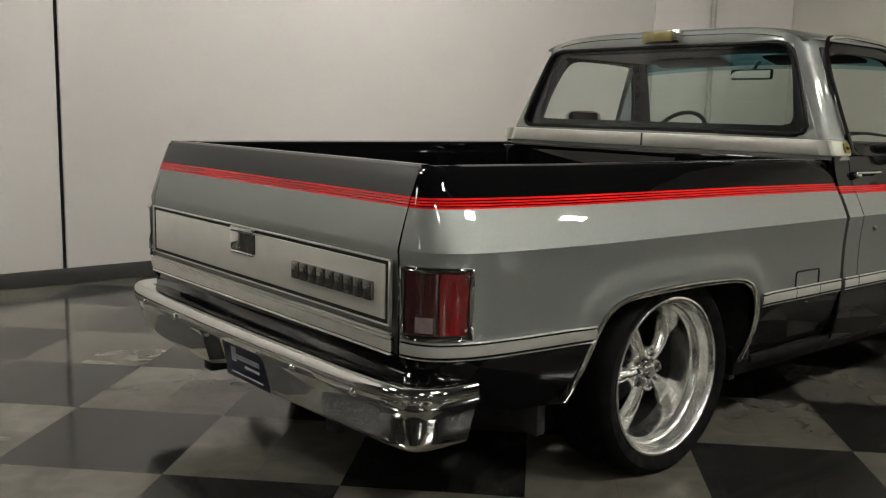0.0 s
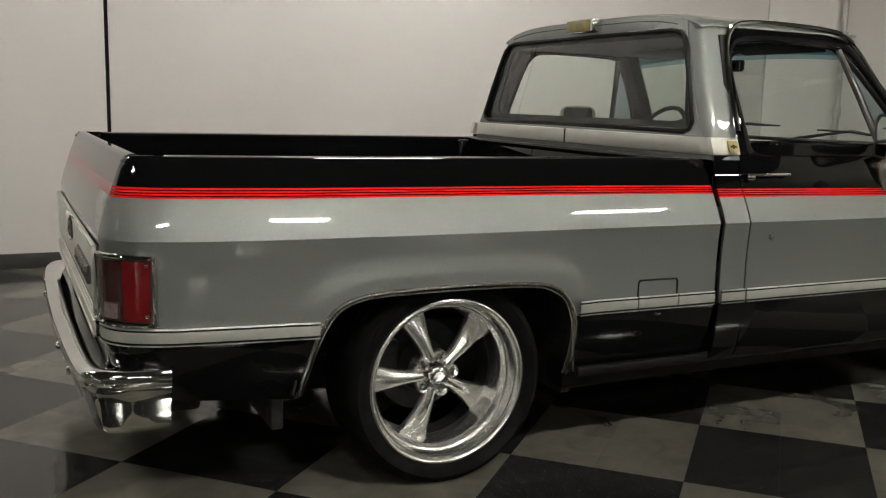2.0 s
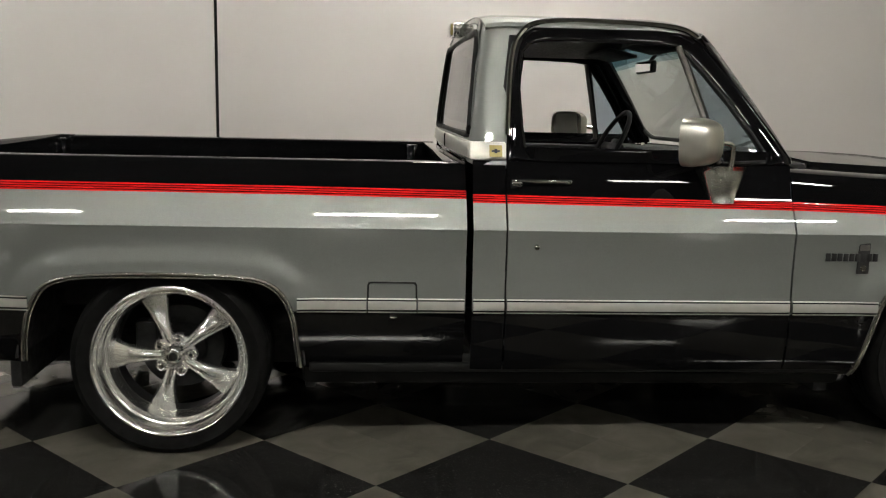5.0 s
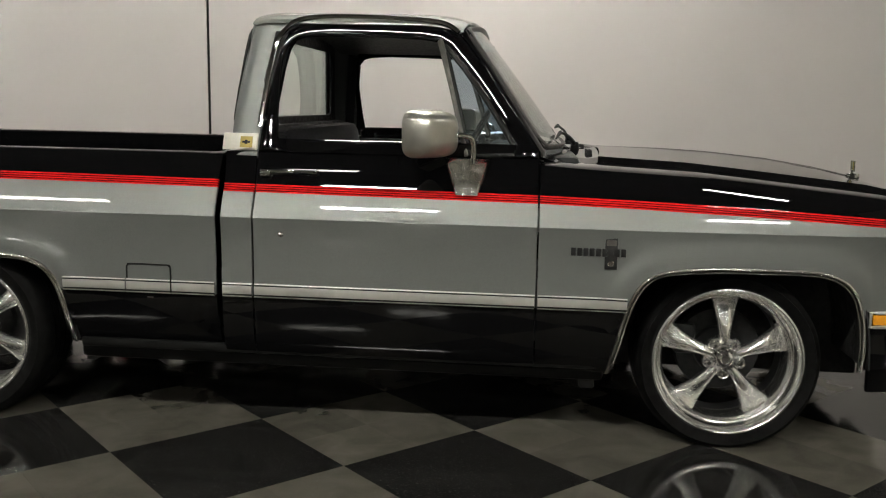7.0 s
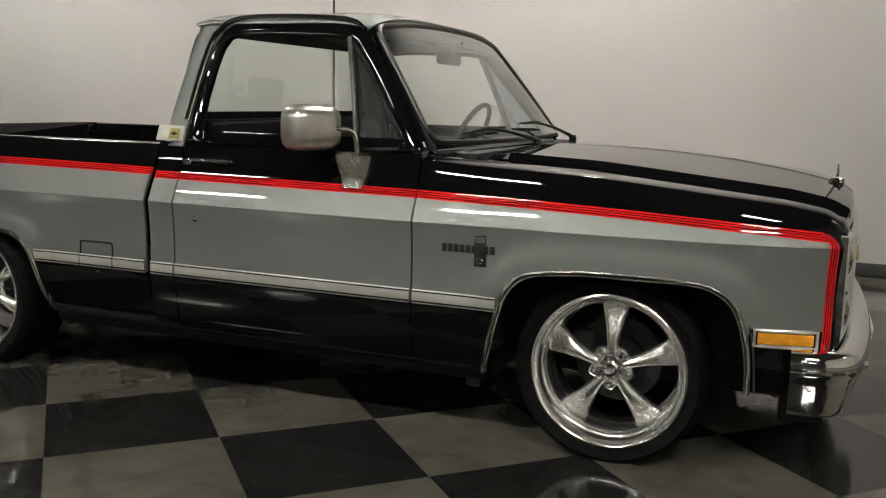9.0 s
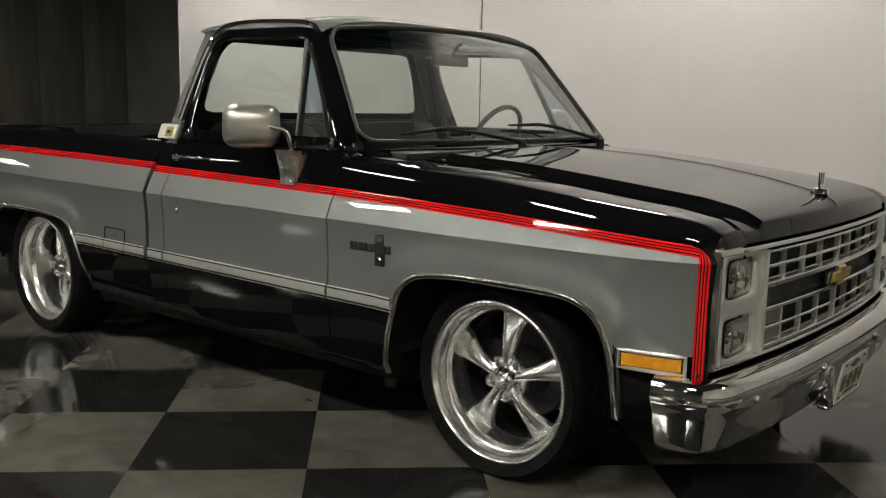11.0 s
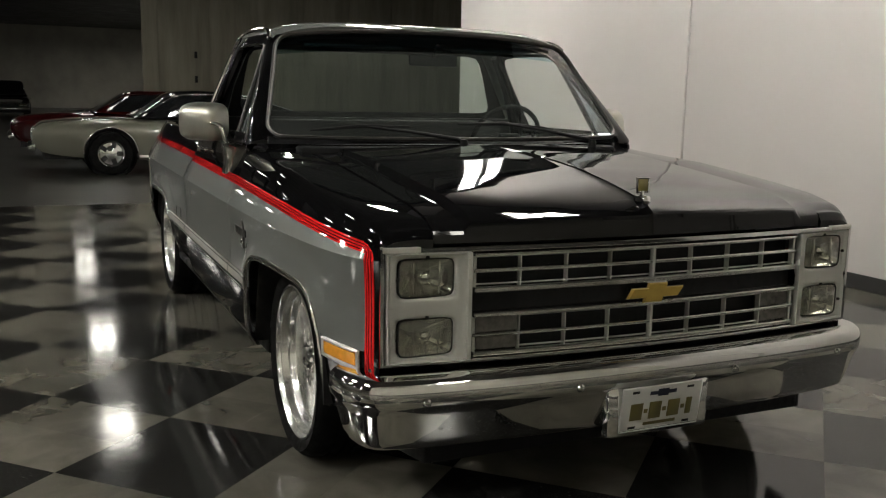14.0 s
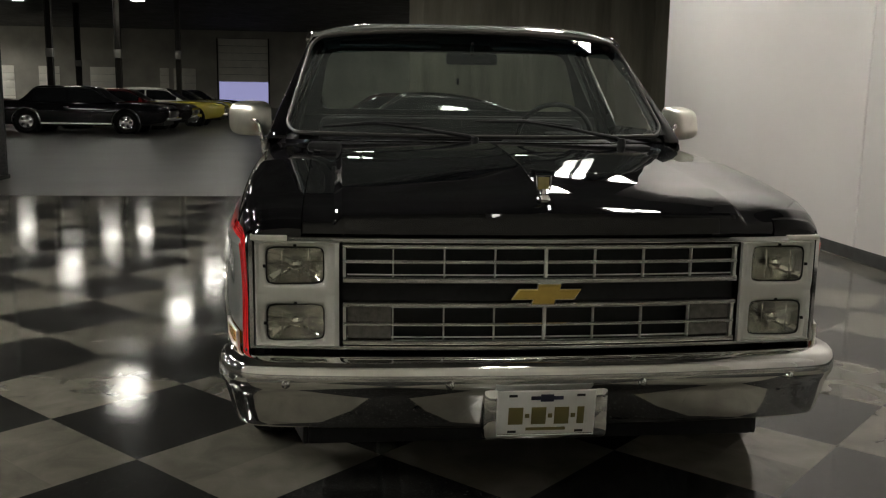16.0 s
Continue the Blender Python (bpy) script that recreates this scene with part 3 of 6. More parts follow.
def rows_for(x, low, top_rows):
    """Heights of the side's rows at x and the paint of each band: 0 black, 1 silver, 2 red."""
    sz = stripe_z(x)
    zs = [low, 0.335, 0.36, 0.40, 0.45, 0.50, 0.535, 0.56, 0.584, 0.61, 0.635, 0.66, 0.675, 0.69, 0.705, 0.72, 0.75, 0.78, 0.81, 0.834, 0.838, 0.846]
    zs += [0.848 + (sz - STRIPE_H - 0.848) * k / 5 for k in (1, 2, 3, 4)] if sz - STRIPE_H > 0.852 else [0.8465, 0.847, 0.8475, 0.848]
    paint_of = [0] * 6 + [1] * 2 + [1] * (len(zs) - 8)
    st = [sz + b * STRIPE_H for b in STRIPE_BANDS]
    zs += st
    paint_of += [2 if k % 2 == 0 else 0 for k in range(7)]
    zs += [st[-1] + (t - st[-1]) for t in top_rows(st[-1])]
    paint_of += [0] * len(top_rows(st[-1]))
    return zs, paint_of


def cols(x0, x1, extra=()):
    """Stations along the side, close together round the wheel openings."""
    xs = set(np.round(np.linspace(x0, x1, max(3, int((x1 - x0) / 0.06))), 4))
    for a in ARCHES:
        for x, _ in a:
            if x0 < x < x1:
                xs.add(round(x, 4))
    for x in extra:
        xs.add(round(x, 4))
    return sorted(xs)


def side_panel(name, us, low, top_rows, cab, parent, label, left):
    V, F, M = [], [], []
    nr = None
    for u in us:
        x = float(np.interp(u, PU, PX))
        lo = arch_floor(x, low(x))
        zs, pm = rows_for(x, low(x), top_rows)
        nr = len(zs)
        for z in zs:
            p = side_pt(u, max(z, lo), cab)
            V.append((p[0], -p[1] if left else p[1], p[2]))
    for i in range(len(us) - 1):
        for j in range(nr - 1):
            a, b = i * nr + j, (i + 1) * nr + j
            q = (a, b, b + 1, a + 1)
            F.append(q[::-1] if left else q)
            M.append(pm[j])
    return V, F, M, nr


def place_side(name, V, F, M, parent, label=""):
    bm_ob = finish(name, V, F, [BLACK, SILVER, RED], parent, label, M, 22, True, True)
    return thick(bm_ob, 0.012)


low_bed = lambda x: interp(x, [-1.06, -0.84, -0.5, 0.4, 0.5, 1.06], [0.365, 0.350, 0.326, 0.31, 0.308, 0.305])
top_bed = lambda s: [s + 0.02, 1.01, 1.03, 1.044, 1.054, 1.060, 1.062]
low_cab = lambda x: interp(x, [1.0, 2.6, 3.44, 3.45, 3.72], [0.298, 0.29, 0.33, 0.335, 0.35])
top_door = lambda s: [s + 0.025, 1.005, 1.03, 1.055, 1.075]

for left in (False, True):
    sgn = -1 if not left else 1
    # bed side with its rounded rear corner and rolled top rail
    us = [float(v) for v in np.linspace(0, u_of(-0.86), 16)] + [u_of(x) for x in cols(-0.84, 1.060)]
    V, F, M, nr = side_panel("bed_side", us, low_bed, top_bed, False, truck, "", left)
    k0 = len(V)
    prof = [(0.156, 1.066), (0.175, 1.066), (0.20, 1.062), (0.205, 1.052), (0.205, 1.02), (0.255, 1.01), (0.255, 0.62)]
    for u in us:
        x, yy = float(np.interp(u, PU, PX)), float(np.interp(u, PU, PY))
        for s, z in prof:
            xx = max(x, -0.995) + 0.0
            px = side_pt(u, 1.062)
            yi = -(abs(px[1]) - (s - 0.140)) if x > -0.9 else max(px[1], -(0.93 - (s - 0.14)))
            V.append((max(px[0], -0.985), -yi if left else yi, z))
    npf = len(prof)
    for i in range(len(us) - 1):
        a, b = i * nr + nr - 1, (i + 1) * nr + nr - 1
        c, d = k0 + i * npf, k0 + (i + 1) * npf
        q = (a, b, d, c)
        F.append(q[::-1] if left else q)
        M.append(0)
        for j in range(npf - 1):
            q = (c + j, d + j, d + j + 1, c + j + 1)
            F.append(q[::-1] if left else q)
            M.append(0)
    place_side("bed_side", V, F, M, truck)
    # strip of cab between bed and door, door, front wing
    V, F, M, nr = side_panel("cab_side", [u_of(x) for x in np.linspace(1.084, 1.201, 5)], low_cab, top_door, True, truck, "", left)
    place_side("cab_side", V, F, M, truck)
    V, F, M, nr = side_panel("door", [u_of(x) for x in cols(1.2075, 2.2615)], low_cab, top_door, True, truck, "", left)
    door_r = place_side("door", V, F, M, truck, "black and charcoal door with its side window wound down")
    if left:
        door_left = door_r
    else:
        door_right = door_r

# front wings: side, and the top that rolls over to the hood
def wing_line(x):
    return interp(x, [2.25, 2.4, 2.53, 2.85, 3.16, 3.54, 3.66, 3.716], [1.066, 1.056, 1.049, 1.035, 1.006, 0.968, 0.945, 0.929])


def nose_drop(q):
    """The round of the nose, q from 0 to 1 over the last stretch."""
    return 0.029 * (1 - math.sqrt(max(0.0, 1 - q * q)))


def wing_top(x):
    return wing_line(x) - nose_drop(min(1.0, max(0.0, (x - 3.636) / 0.08)))


def wing_section(x, t):
    """(y, z) from the pinstripe (t = 0) over the shoulder to the hood gap (t = 1)."""
    u = u_of(x)
    sz = stripe_z(x) + STRIPE_H
    p = side_pt(u, sz, True)
    y0, z0 = -p[1], sz
    y1, z1 = 0.748 + 0.0 * x, wing_top(x)
    tz = (z1 - z0)
    pts = [(y0, z0), (y0 - 0.016, z0 + 0.45 * tz), (y0 - 0.036, z0 + 0.80 * tz), (y0 - 0.066, z0 + 0.955 * tz), ((y0 - 0.066 + y1) / 2, z1 + 0.002), (y1, z1)]
    s = spline([(a, b, 0) for a, b in pts], 4)
    k = t * (len(s) - 1)
    i = min(int(k), len(s) - 2)
    q = s[i].lerp(s[i + 1], k - i)
    return q.x, q.y


NT = 14
for left in (False, True):
    xs = cols(2.268, 3.655)
    edge = [3.676 + 0.0280 * (b + 1) / 2 for b in STRIPE_BANDS]  # the pinstripes turn down along the front edge
    xs = [x for x in xs if x < 3.646] + [3.650, 3.658, 3.664, 3.670] + edge + [3.710, 3.716]
    V, F, M = [], [], []
    none_top = lambda s: []
    us = [u_of(x) for x in xs]
    V, F, M, nr = side_panel("wing", us, low_cab, none_top, True, truck, "", left)
    # the pinstripes turn the corner in a round
    RC = 0.046
    xc_, zc_ = edge[-1] - RC, stripe_z(3.69) + STRIPE_H - RC
    for i, x in enumerate(xs):
        for j in range(nr):
            p = V[i * nr + j]
            a, b = (x - xc_) / RC, (p[2] - zc_) / RC
            if a > 0 and b > 0 and a <= 1.001:
                b = min(b, 1.0)
                q = side_pt(u_of(xc_ + RC * a * math.sqrt(1 - b * b / 2)), zc_ + RC * b * math.sqrt(1 - a * a / 2), True)
                V[i * nr + j] = (q[0], -q[1] if left else q[1], q[2])
    # paint of the front edge
    nb = nr - 1
    for i in range(len(us) - 1):
        for j in range(nb):
            x = (xs[i] + xs[i + 1]) / 2
            k = i * nb + j
            if x > 3.45 and j < 8:
                M[k] = 0 if j < 7 else M[k]
            if x > 3.676:
                e = [q for q in range(7) if edge[q] < x < edge[q + 1]]
                zc = (V[i * nr + j][2] + V[i * nr + j + 1][2]) / 2
                if zc < 0.46:
                    M[k] = 0
                elif e:
                    if M[k] == 1 or j < 9 or (j >= nb - 7 and e[0] >= j - (nb - 7)):
                        M[k] = 2 if e[0] % 2 == 0 else 0
                else:
                    M[k] = 0
    k0 = len(V)
    for x in xs:
        for t in range(1, NT + 1):
            yv, zv = wing_section(min(x, 3.716), t / NT)
            V.append((x if x < 3.7 else x + 0.012 * t / NT, yv if left else -yv, zv))
    for i in range(len(xs) - 1):
        a, b = i * nr + nr - 1, (i + 1) * nr + nr - 1
        c, d = k0 + i * NT, k0 + (i + 1) * NT
        for q in [(a, b, d, c)] + [(c + j, d + j, d + j + 1, c + j + 1) for j in range(NT - 1)]:
            F.append(q[::-1] if left else q)
            M.append(0)
    # front face of the wing's top, down to the grille trim
    i = len(xs) - 1
    line = [V[i * nr + nr - 1]] + [V[k0 + i * NT + j] for j in range(NT)]
    k1 = len(V)
    for p in line:
        V.append((p[0] + 0.006, p[1], p[2] - 0.008))
    for p in line:
        V.append((p[0] + 0.008, p[1], 0.86))
    n = len(line)
    tops = [i * nr + nr - 1] + [k0 + i * NT + j for j in range(NT)]
    for j in range(n - 1):
        for q in ((tops[j], k1 + j, k1 + j + 1, tops[j + 1]), (k1 + j, k1 + n + j, k1 + n + j + 1, k1 + j + 1)):
            F.append(q[::-1] if left else q)
            M.append(0)
    place_side("front_wing", V, F, M, truck)


# ---- hood ----
def nose_x(yv):
    return 3.778 - 0.058 * (abs(yv) / 0.9) ** 2


def hood_z(x, yv):
    a = abs(yv)
    zc = interp(x, [2.45, 2.55, 2.8, 3.05, 3.3, 3.51, 3.64, 3.74, 3.80], [1.094, 1.093, 1.087, 1.075, 1.052, 1.020, 0.993, 0.969, 0.952])
    ze = wing_line(min(x, 3.715)) + 0.004
    zk = ze + 0.021                                         # raised panel's edge
    k = 0.625
    ridge = 0.0045 * math.exp(-a / 0.010) * interp(x, [2.6, 2.9], [0.2, 1])
    if a < k:
        t = a / k
        return zk + (zc - zk) * (1 - t ** 0.92) + ridge
    t = (a - k) / (0.744 - k)
    return zk + (ze - zk) * min(1, t * 5.0) - 0.002 * math.sin(math.pi * min(1, t))


hy = [-0.744, -0.735, -0.71, -0.69, -0.665, -0.650, -0.643, -0.634, -0.625, -0.60, -0.5, -0.4, -0.3, -0.2, -0.12, -0.07, -0.035, -0.018, -0.008, 0.0]
hy = hy + [-v for v in hy[-2::-1]]
hx = list(np.linspace(0, 0.93, 22)) + [0.95, 0.965, 0.978, 0.989, 0.996, 1.0]


def hood_pt(i, j):
    t, yv = hx[i], hy[j]
    x1 = nose_x(yv) - 0.012
    x0 = 2.535 - 0.05 * (yv / 0.744) ** 2
    x = x0 + (x1 - x0) * t
    z = hood_z(x, yv)
    if t > 0.93:
        q = (t - 0.93) / 0.07
        z -= nose_drop(q)
    return (x, yv, z)


V, F = grid(len(hx), len(hy), hood_pt)
k = len(V)
nY = len(hy)
for dz in (0.5, 1.0):
    for j in range(nY):
        p = V[(len(hx) - 1) * nY + j]
        V.append((p[0] + 0.004 * dz, p[1], p[2] + (0.878 - p[2]) * dz))
for j in range(nY - 1):
    a = (len(hx) - 1) * nY + j
    F.append((a, k + j, k + j + 1, a + 1))
    F.append((k + j, k + nY + j, k + nY + j + 1, k + j + 1))
thick(finish("hood", V, F, BLACK, truck, "glossy black hood with a raised centre panel", None, 9), 0.012)


# ---- glasshouse ----
def cab_y(z):
    """Half width of the cab's side above the belt."""
    return interp(z, [1.06, 1.10, 1.20, 1.30, 1.40, 1.50, 1.56, 1.60], [0.972, 0.958, 0.919, 0.876, 0.834, 0.791, 0.763, 0.745])


DOOR_OUT = [(1.2075, 1.076), (1.212, 1.16), (1.221, 1.28), (1.232, 1.40), (1.248, 1.485), (1.278, 1.535), (1.33, 1.572), (1.45, 1.585), (1.65, 1.584),
            (1.82, 1.576), (1.90, 1.562), (1.948, 1.533), (1.985, 1.488), (2.05, 1.405), (2.13, 1.295), (2.21, 1.18), (2.262, 1.10), (2.262, 1.076)]
DOOR_IN = [(1.345, 1.077), (1.300, 1.088), (1.281, 1.115), (1.272, 1.20), (1.266, 1.34), (1.268, 1.42), (1.282, 1.468), (1.310, 1.499), (1.352, 1.509), (1.45, 1.515), (1.65, 1.513),
           (1.80, 1.508), (1.868, 1.499), (1.905, 1.478), (1.978, 1.395), (2.062, 1.285), (2.136, 1.175), (2.180, 1.105), (2.174, 1.085), (2.145, 1.079), (1.80, 1.076)]


def ray_hit(poly, c, a):
    """Where a ray from c at an angle leaves a closed outline."""
    d = (math.cos(a), math.sin(a))
    best = None
    n = len(poly)
    for i in range(n):
        (x0, z0), (x1, z1) = poly[i], poly[(i + 1) % n]
        ex, ez = x1 - x0, z1 - z0
        den = d[0] * ez - d[1] * ex
        if abs(den) < 1e-12:
            continue
        t = ((x0 - c[0]) * ez - (z0 - c[1]) * ex) / den
        s = ((x0 - c[0]) * d[1] - (z0 - c[1]) * d[0]) / den
        if t > 0 and -1e-9 <= s <= 1 + 1e-9 and (best is None or t > best):
            best = t
    return (c[0] + d[0] * best, c[1] + d[1] * best)


def ring(outer, inner, c, lift, steps=(0, 0.12, 0.88, 1)):
    """A frame between two outlines, laid on a surface by lift(a, b, s)."""
    angs = sorted(set([round(2 * math.pi * k / 90 - math.pi, 4) for k in range(90)] +
                      [round(math.atan2(z - c[1], x - c[0]), 4) for x, z in list(outer) + list(inner)]))
    O = [ray_hit(outer, c, a) for a in angs]
    I = [ray_hit(inner, c, a) for a in angs]
    return grid(len(angs), len(steps), lambda i, j: lift(I[i][0] + (O[i][0] - I[i][0]) * steps[j], I[i][1] + (O[i][1] - I[i][1]) * steps[j], steps[j]), closed_u=True)


for left in (False, True):
    d = door_left if left else door_right
    sg = 1 if left else -1
    lift = lambda x, z, s: (x, sg * (cab_y(z) - 0.007 + 0.013 * math.sin(math.pi * s) ** 0.6), z)
    V, F = ring(DOOR_OUT, DOOR_IN, (1.7, 1.29), lift, (0, 0.06, 0.16, 0.32, 0.5, 0.68, 0.84, 0.94, 1))
    if left:
        F = [q[::-1] for q in F]
    thick(finish("window_frame", V, [q[::-1] for q in F], BLACK, d, "", None, 30), 0.05)
    # vent window: triangular pane with its dark frame and division bar
    tri = [(1.892, 1.489), (1.972, 1.398), (2.056, 1.288), (2.130, 1.178), (2.173, 1.108), (2.168, 1.086), (2.005, 1.079), (1.955, 1.26), (1.90, 1.455)]
    pane_v = [(x, sg * (0.873 - 0.425 * (z - 1.28)), z) for x, z in tri]
    vent = finish("vent_window", *tube([(x, sg * (cab_y(z) - 0.008), z) for x, z in tri], 0.011, 8, True), SEAL, d, "triangular vent window in a dark frame")
    pane = finish("pane", pane_v, [tuple(range(len(tri)))], GLASS_VENT, vent)
    pane.visible_shadow = False
    finish("division_bar", *tube([(1.874, sg * (cab_y(1.50) - 0.008), 1.505), (1.93, sg * (cab_y(1.32) - 0.008), 1.32), (1.997, sg * (cab_y(1.08) - 0.008), 1.078)], 0.0125, 8), CAST, vent)
    # drip moulding over the door
    path = [(x - 0.004, sg * (cab_y(z) + 0.012), z + 0.006) for x, z in DOOR_OUT[1:12]]
    finish("drip_moulding", *tube([tuple(p) for p in spline(path, 4)], 0.0105, 8), CHROME, truck)

# roof
ry = [math.copysign(1 - (1 - abs(v)) ** 1.6, v) for v in np.linspace(-1, 1, 33)]
rx = [0, 0.02, 0.05, 0.10, 0.2, 0.35, 0.5, 0.65, 0.8, 0.9, 0.95, 0.98, 1.0]


def roof_pt(i, j):
    v, t = ry[j], rx[i]
    x0, x1 = 1.122 + 0.016 * v * v, 1.997 - 0.036 * v * v
    z = 1.580 + 0.055 * (1 - abs(v) ** 5)
    if t < 0.1:
        z -= 0.012 * (1 - t / 0.1) ** 2
    if t > 0.8:
        z -= 0.030 * ((t - 0.8) / 0.2) ** 2
    return (x0 + (x1 - x0) * t, v * 0.762, z)


thick(finish("roof", *grid(len(rx), len(ry), roof_pt), SILVER, truck, "charcoal silver roof", None, 40), 0.02)
for left in (False, True):
    sg = 1 if left else -1
    # roof's edge down to the gutter
    V, F = grid(len(rx), 5, lambda i, j: (roof_pt(i, 32)[0], sg * (0.762 + 0.010 * math.sin(j / 4 * math.pi / 2)), roof_pt(i, 32)[2] - 0.004 * j * (1 if 0 < i < len(rx) - 1 else 0.6)))
    thick(finish("roof_edge", V, F if left else [q[::-1] for q in F], SILVER, truck), 0.01)

# rear pillars, rounded into the cab's back
def back_x(z):
    return interp(z, [0.5, 1.06, 1.14, 1.25, 1.40, 1.50, 1.56, 1.60], [1.085, 1.085, 1.087, 1.095, 1.112, 1.124, 1.132, 1.140])


def door_rear_x(z):
    return interp(z, [1.0, 1.076, 1.16, 1.28, 1.40, 1.485, 1.535, 1.565, 1.60], [1.2045, 1.2045, 1.209, 1.218, 1.229, 1.245, 1.275, 1.327, 1.36])


zz = [1.06, 1.09, 1.12, 1.16, 1.22, 1.28, 1.34, 1.40, 1.45, 1.49, 1.52, 1.54, 1.560, 1.580]
for left in (False, True):
    sg = 1 if left else -1

    def pillar(i, j):
        z = zz[i]
        bx, dx, hw, r = back_x(z), door_rear_x(z), cab_y(z), 0.05
        if j < 4:
            x, yv = dx + (bx + r - dx) * j / 4, hw - 0.001 * j
        else:
            a = (j - 4) / 6 * math.pi / 2
            x, yv = bx + r - r * math.sin(a), hw - 0.004 - r + r * math.cos(a)
        return (x, sg * yv, z)
    V, F = grid(len(zz), 11, pillar)
    thick(finish("rear_pillar", V, [q[::-1] for q in F] if left else F, SILVER, truck), 0.015)

# cab's back with the rear window
def roof_rear_z(yv):
    return 1.566 + 0.055 * (1 - min(1.0, abs(yv) / 0.762) ** 5)


BACK_OUT = [(-(cab_y(z) - 0.053), z) for z in (1.060, 1.12, 1.18, 1.25, 1.32, 1.39, 1.46, 1.52)]
BACK_OUT += [(-0.71 + 1.42 * k / 16, roof_rear_z(-0.71 + 1.42 * k / 16)) for k in range(17)]
BACK_OUT += [(cab_y(z) - 0.053, z) for z in (1.52, 1.46, 1.39, 1.32, 1.25, 1.18, 1.12, 1.060)]
BACK_IN = [(-0.822, 1.172), (-0.836, 1.196), (-0.805, 1.296), (-0.765, 1.413), (-0.742, 1.475), (-0.722, 1.515), (-0.69, 1.540), (-0.64, 1.550), (0.64, 1.550), (0.69, 1.540), (0.722, 1.515),
           (0.742, 1.475), (0.765, 1.413), (0.805, 1.296), (0.836, 1.196), (0.822, 1.172), (0.79, 1.160), (-0.79, 1.160)]
BACK_IN = [(a * 0.997, b) for a, b in BACK_IN]
lift = lambda a, z, s: (back_x(z) - (0.004 if 0 < s < 1 else 0.0) - 0.014 * (1 - (a / 0.9) ** 2), a, z)
V, F = ring(BACK_OUT, BACK_IN, (0.0, 1.34), lift)
thick(finish("cab_back", V, [q[::-1] for q in F], SILVER, truck, "", None, 35), 0.014, 1.0)
V, F = grid(29, 5, lambda i, j: lift(-0.80 + 1.6 * i / 28, 1.16 + 0.395 * j / 4, 0.5))
V = [(x + 0.009 - 0.016 * (z - 1.17), a * interp(z, [1.16, 1.535], [0.995, 0.856]), z) for x, a, z in V]
rg = finish("rear_window", V, [q[::-1] for q in F], GLASS_GREEN, truck, "green-tinted rear window")
rg.visible_shadow = False
seal_path = [Vector((back_x(z) - 0.014 * (1 - (a / 0.9) ** 2) - 0.006, a, z)) for a, z in BACK_IN]
finish("seal", *tube(seal_path, 0.011, 8, True), SEAL, rg)
finish("cab_wall", *box(1.10, 1.115, -0.93, 0.93, 0.42, 1.09), BLACK, truck)
TRIM_IN = [(-0.700, 1.196), (-0.742, 1.206), (-0.752, 1.235), (-0.722, 1.40), (-0.702, 1.478), (-0.676, 1.512), (-0.62, 1.524), (0.62, 1.524), (0.676, 1.512), (0.702, 1.478),
           (0.722, 1.40), (0.752, 1.235), (0.742, 1.206), (0.700, 1.196)]
V, F = ring([(a * 0.985, z) for a, z in BACK_OUT], TRIM_IN, (0.0, 1.34), lambda a, z, s: (back_x(z) + 0.028 - 0.014 * (1 - (a / 0.9) ** 2), a, z))
thick(finish("inner_trim", V, [q[::-1] for q in F], TRIM_BLACK, truck, "black trim round the rear window inside"), 0.010, 0.0)
# bright band under the rear window, wrapping round both corners to badges on the pillars
band_line = []
for k in range(57):
    yv = -0.905 + 1.81 * k / 56
    band_line.append((1.082 - 0.014 * (1 - (yv / 0.9) ** 2), yv))
hwb, rb_ = 0.966, 0.056
for sg in (-1, 1):
    arc = [(1.085 + rb_ - (rb_ + 0.004) * math.cos(a * math.pi / 12), sg * (hwb - rb_ + (rb_ + 0.004) * math.sin(a * math.pi / 12))) for a in range(1, 7)]
    band_line = arc[::-1] + band_line if sg < 0 else band_line + arc
BAND_SEC = [(0.000, 1.078), (-0.007, 1.080), (-0.010, 1.086), (-0.010, 1.132), (-0.007, 1.139), (0.0, 1.142)]
V, F = grid(len(band_line), len(BAND_SEC), lambda i, j: (band_line[i][0] + (BAND_SEC[j][0] if 5 < i < len(band_line) - 6 else 0.0), band_line[i][1] * (1.0 - 0.35 * (BAND_SEC[j][1] - 1.08)) - math.copysign(BAND_SEC[j][0], band_line[i][1]) * (0.0 if 5 < i < len(band_line) - 6 else 0.5), BAND_SEC[j][1]))
finish("band", V, [q[::-1] for q in F], PANEL, truck, "bright band across the cab's back", None, 30)
finish("band_joint", *box(1.052, 1.062, -0.0015, 0.0015, 1.080, 1.140), SEAL, truck)
for sg in (-1, 1):
    bp = finish("pillar_badge", *joined(box(1.072, 1.204, sg * 0.984 - 0.012, sg * 0.984 + 0.012, 1.080, 1.142, 0.005)), IVORY, truck, "ivory pillar badge with a small gold mark")
    for v in bp.data.vertices:
        v.co.y += sg * -0.5 * (v.co.z - 1.08) * 0.8 - sg * 0.016
    yb = sg * 0.9755
    mk = finish("mark", *box(1.142, 1.188, yb - 0.002, yb + 0.002, 1.090, 1.131), MARK, bp)
    for v in mk.data.vertices:
        v.co.y += sg * -0.4 * (v.co.z - 1.08) + sg * 0.013
    mk2 = finish("bowtie_shape", *joined(box(1.150, 1.180, yb - 0.003, yb + 0.003, 1.107, 1.114), box(1.160, 1.170, yb - 0.003, yb + 0.003, 1.103, 1.118)), TRIM_BLACK, bp)
    for v in mk2.data.vertices:
        v.co.y += sg * -0.4 * (v.co.z - 1.08) + sg * 0.014
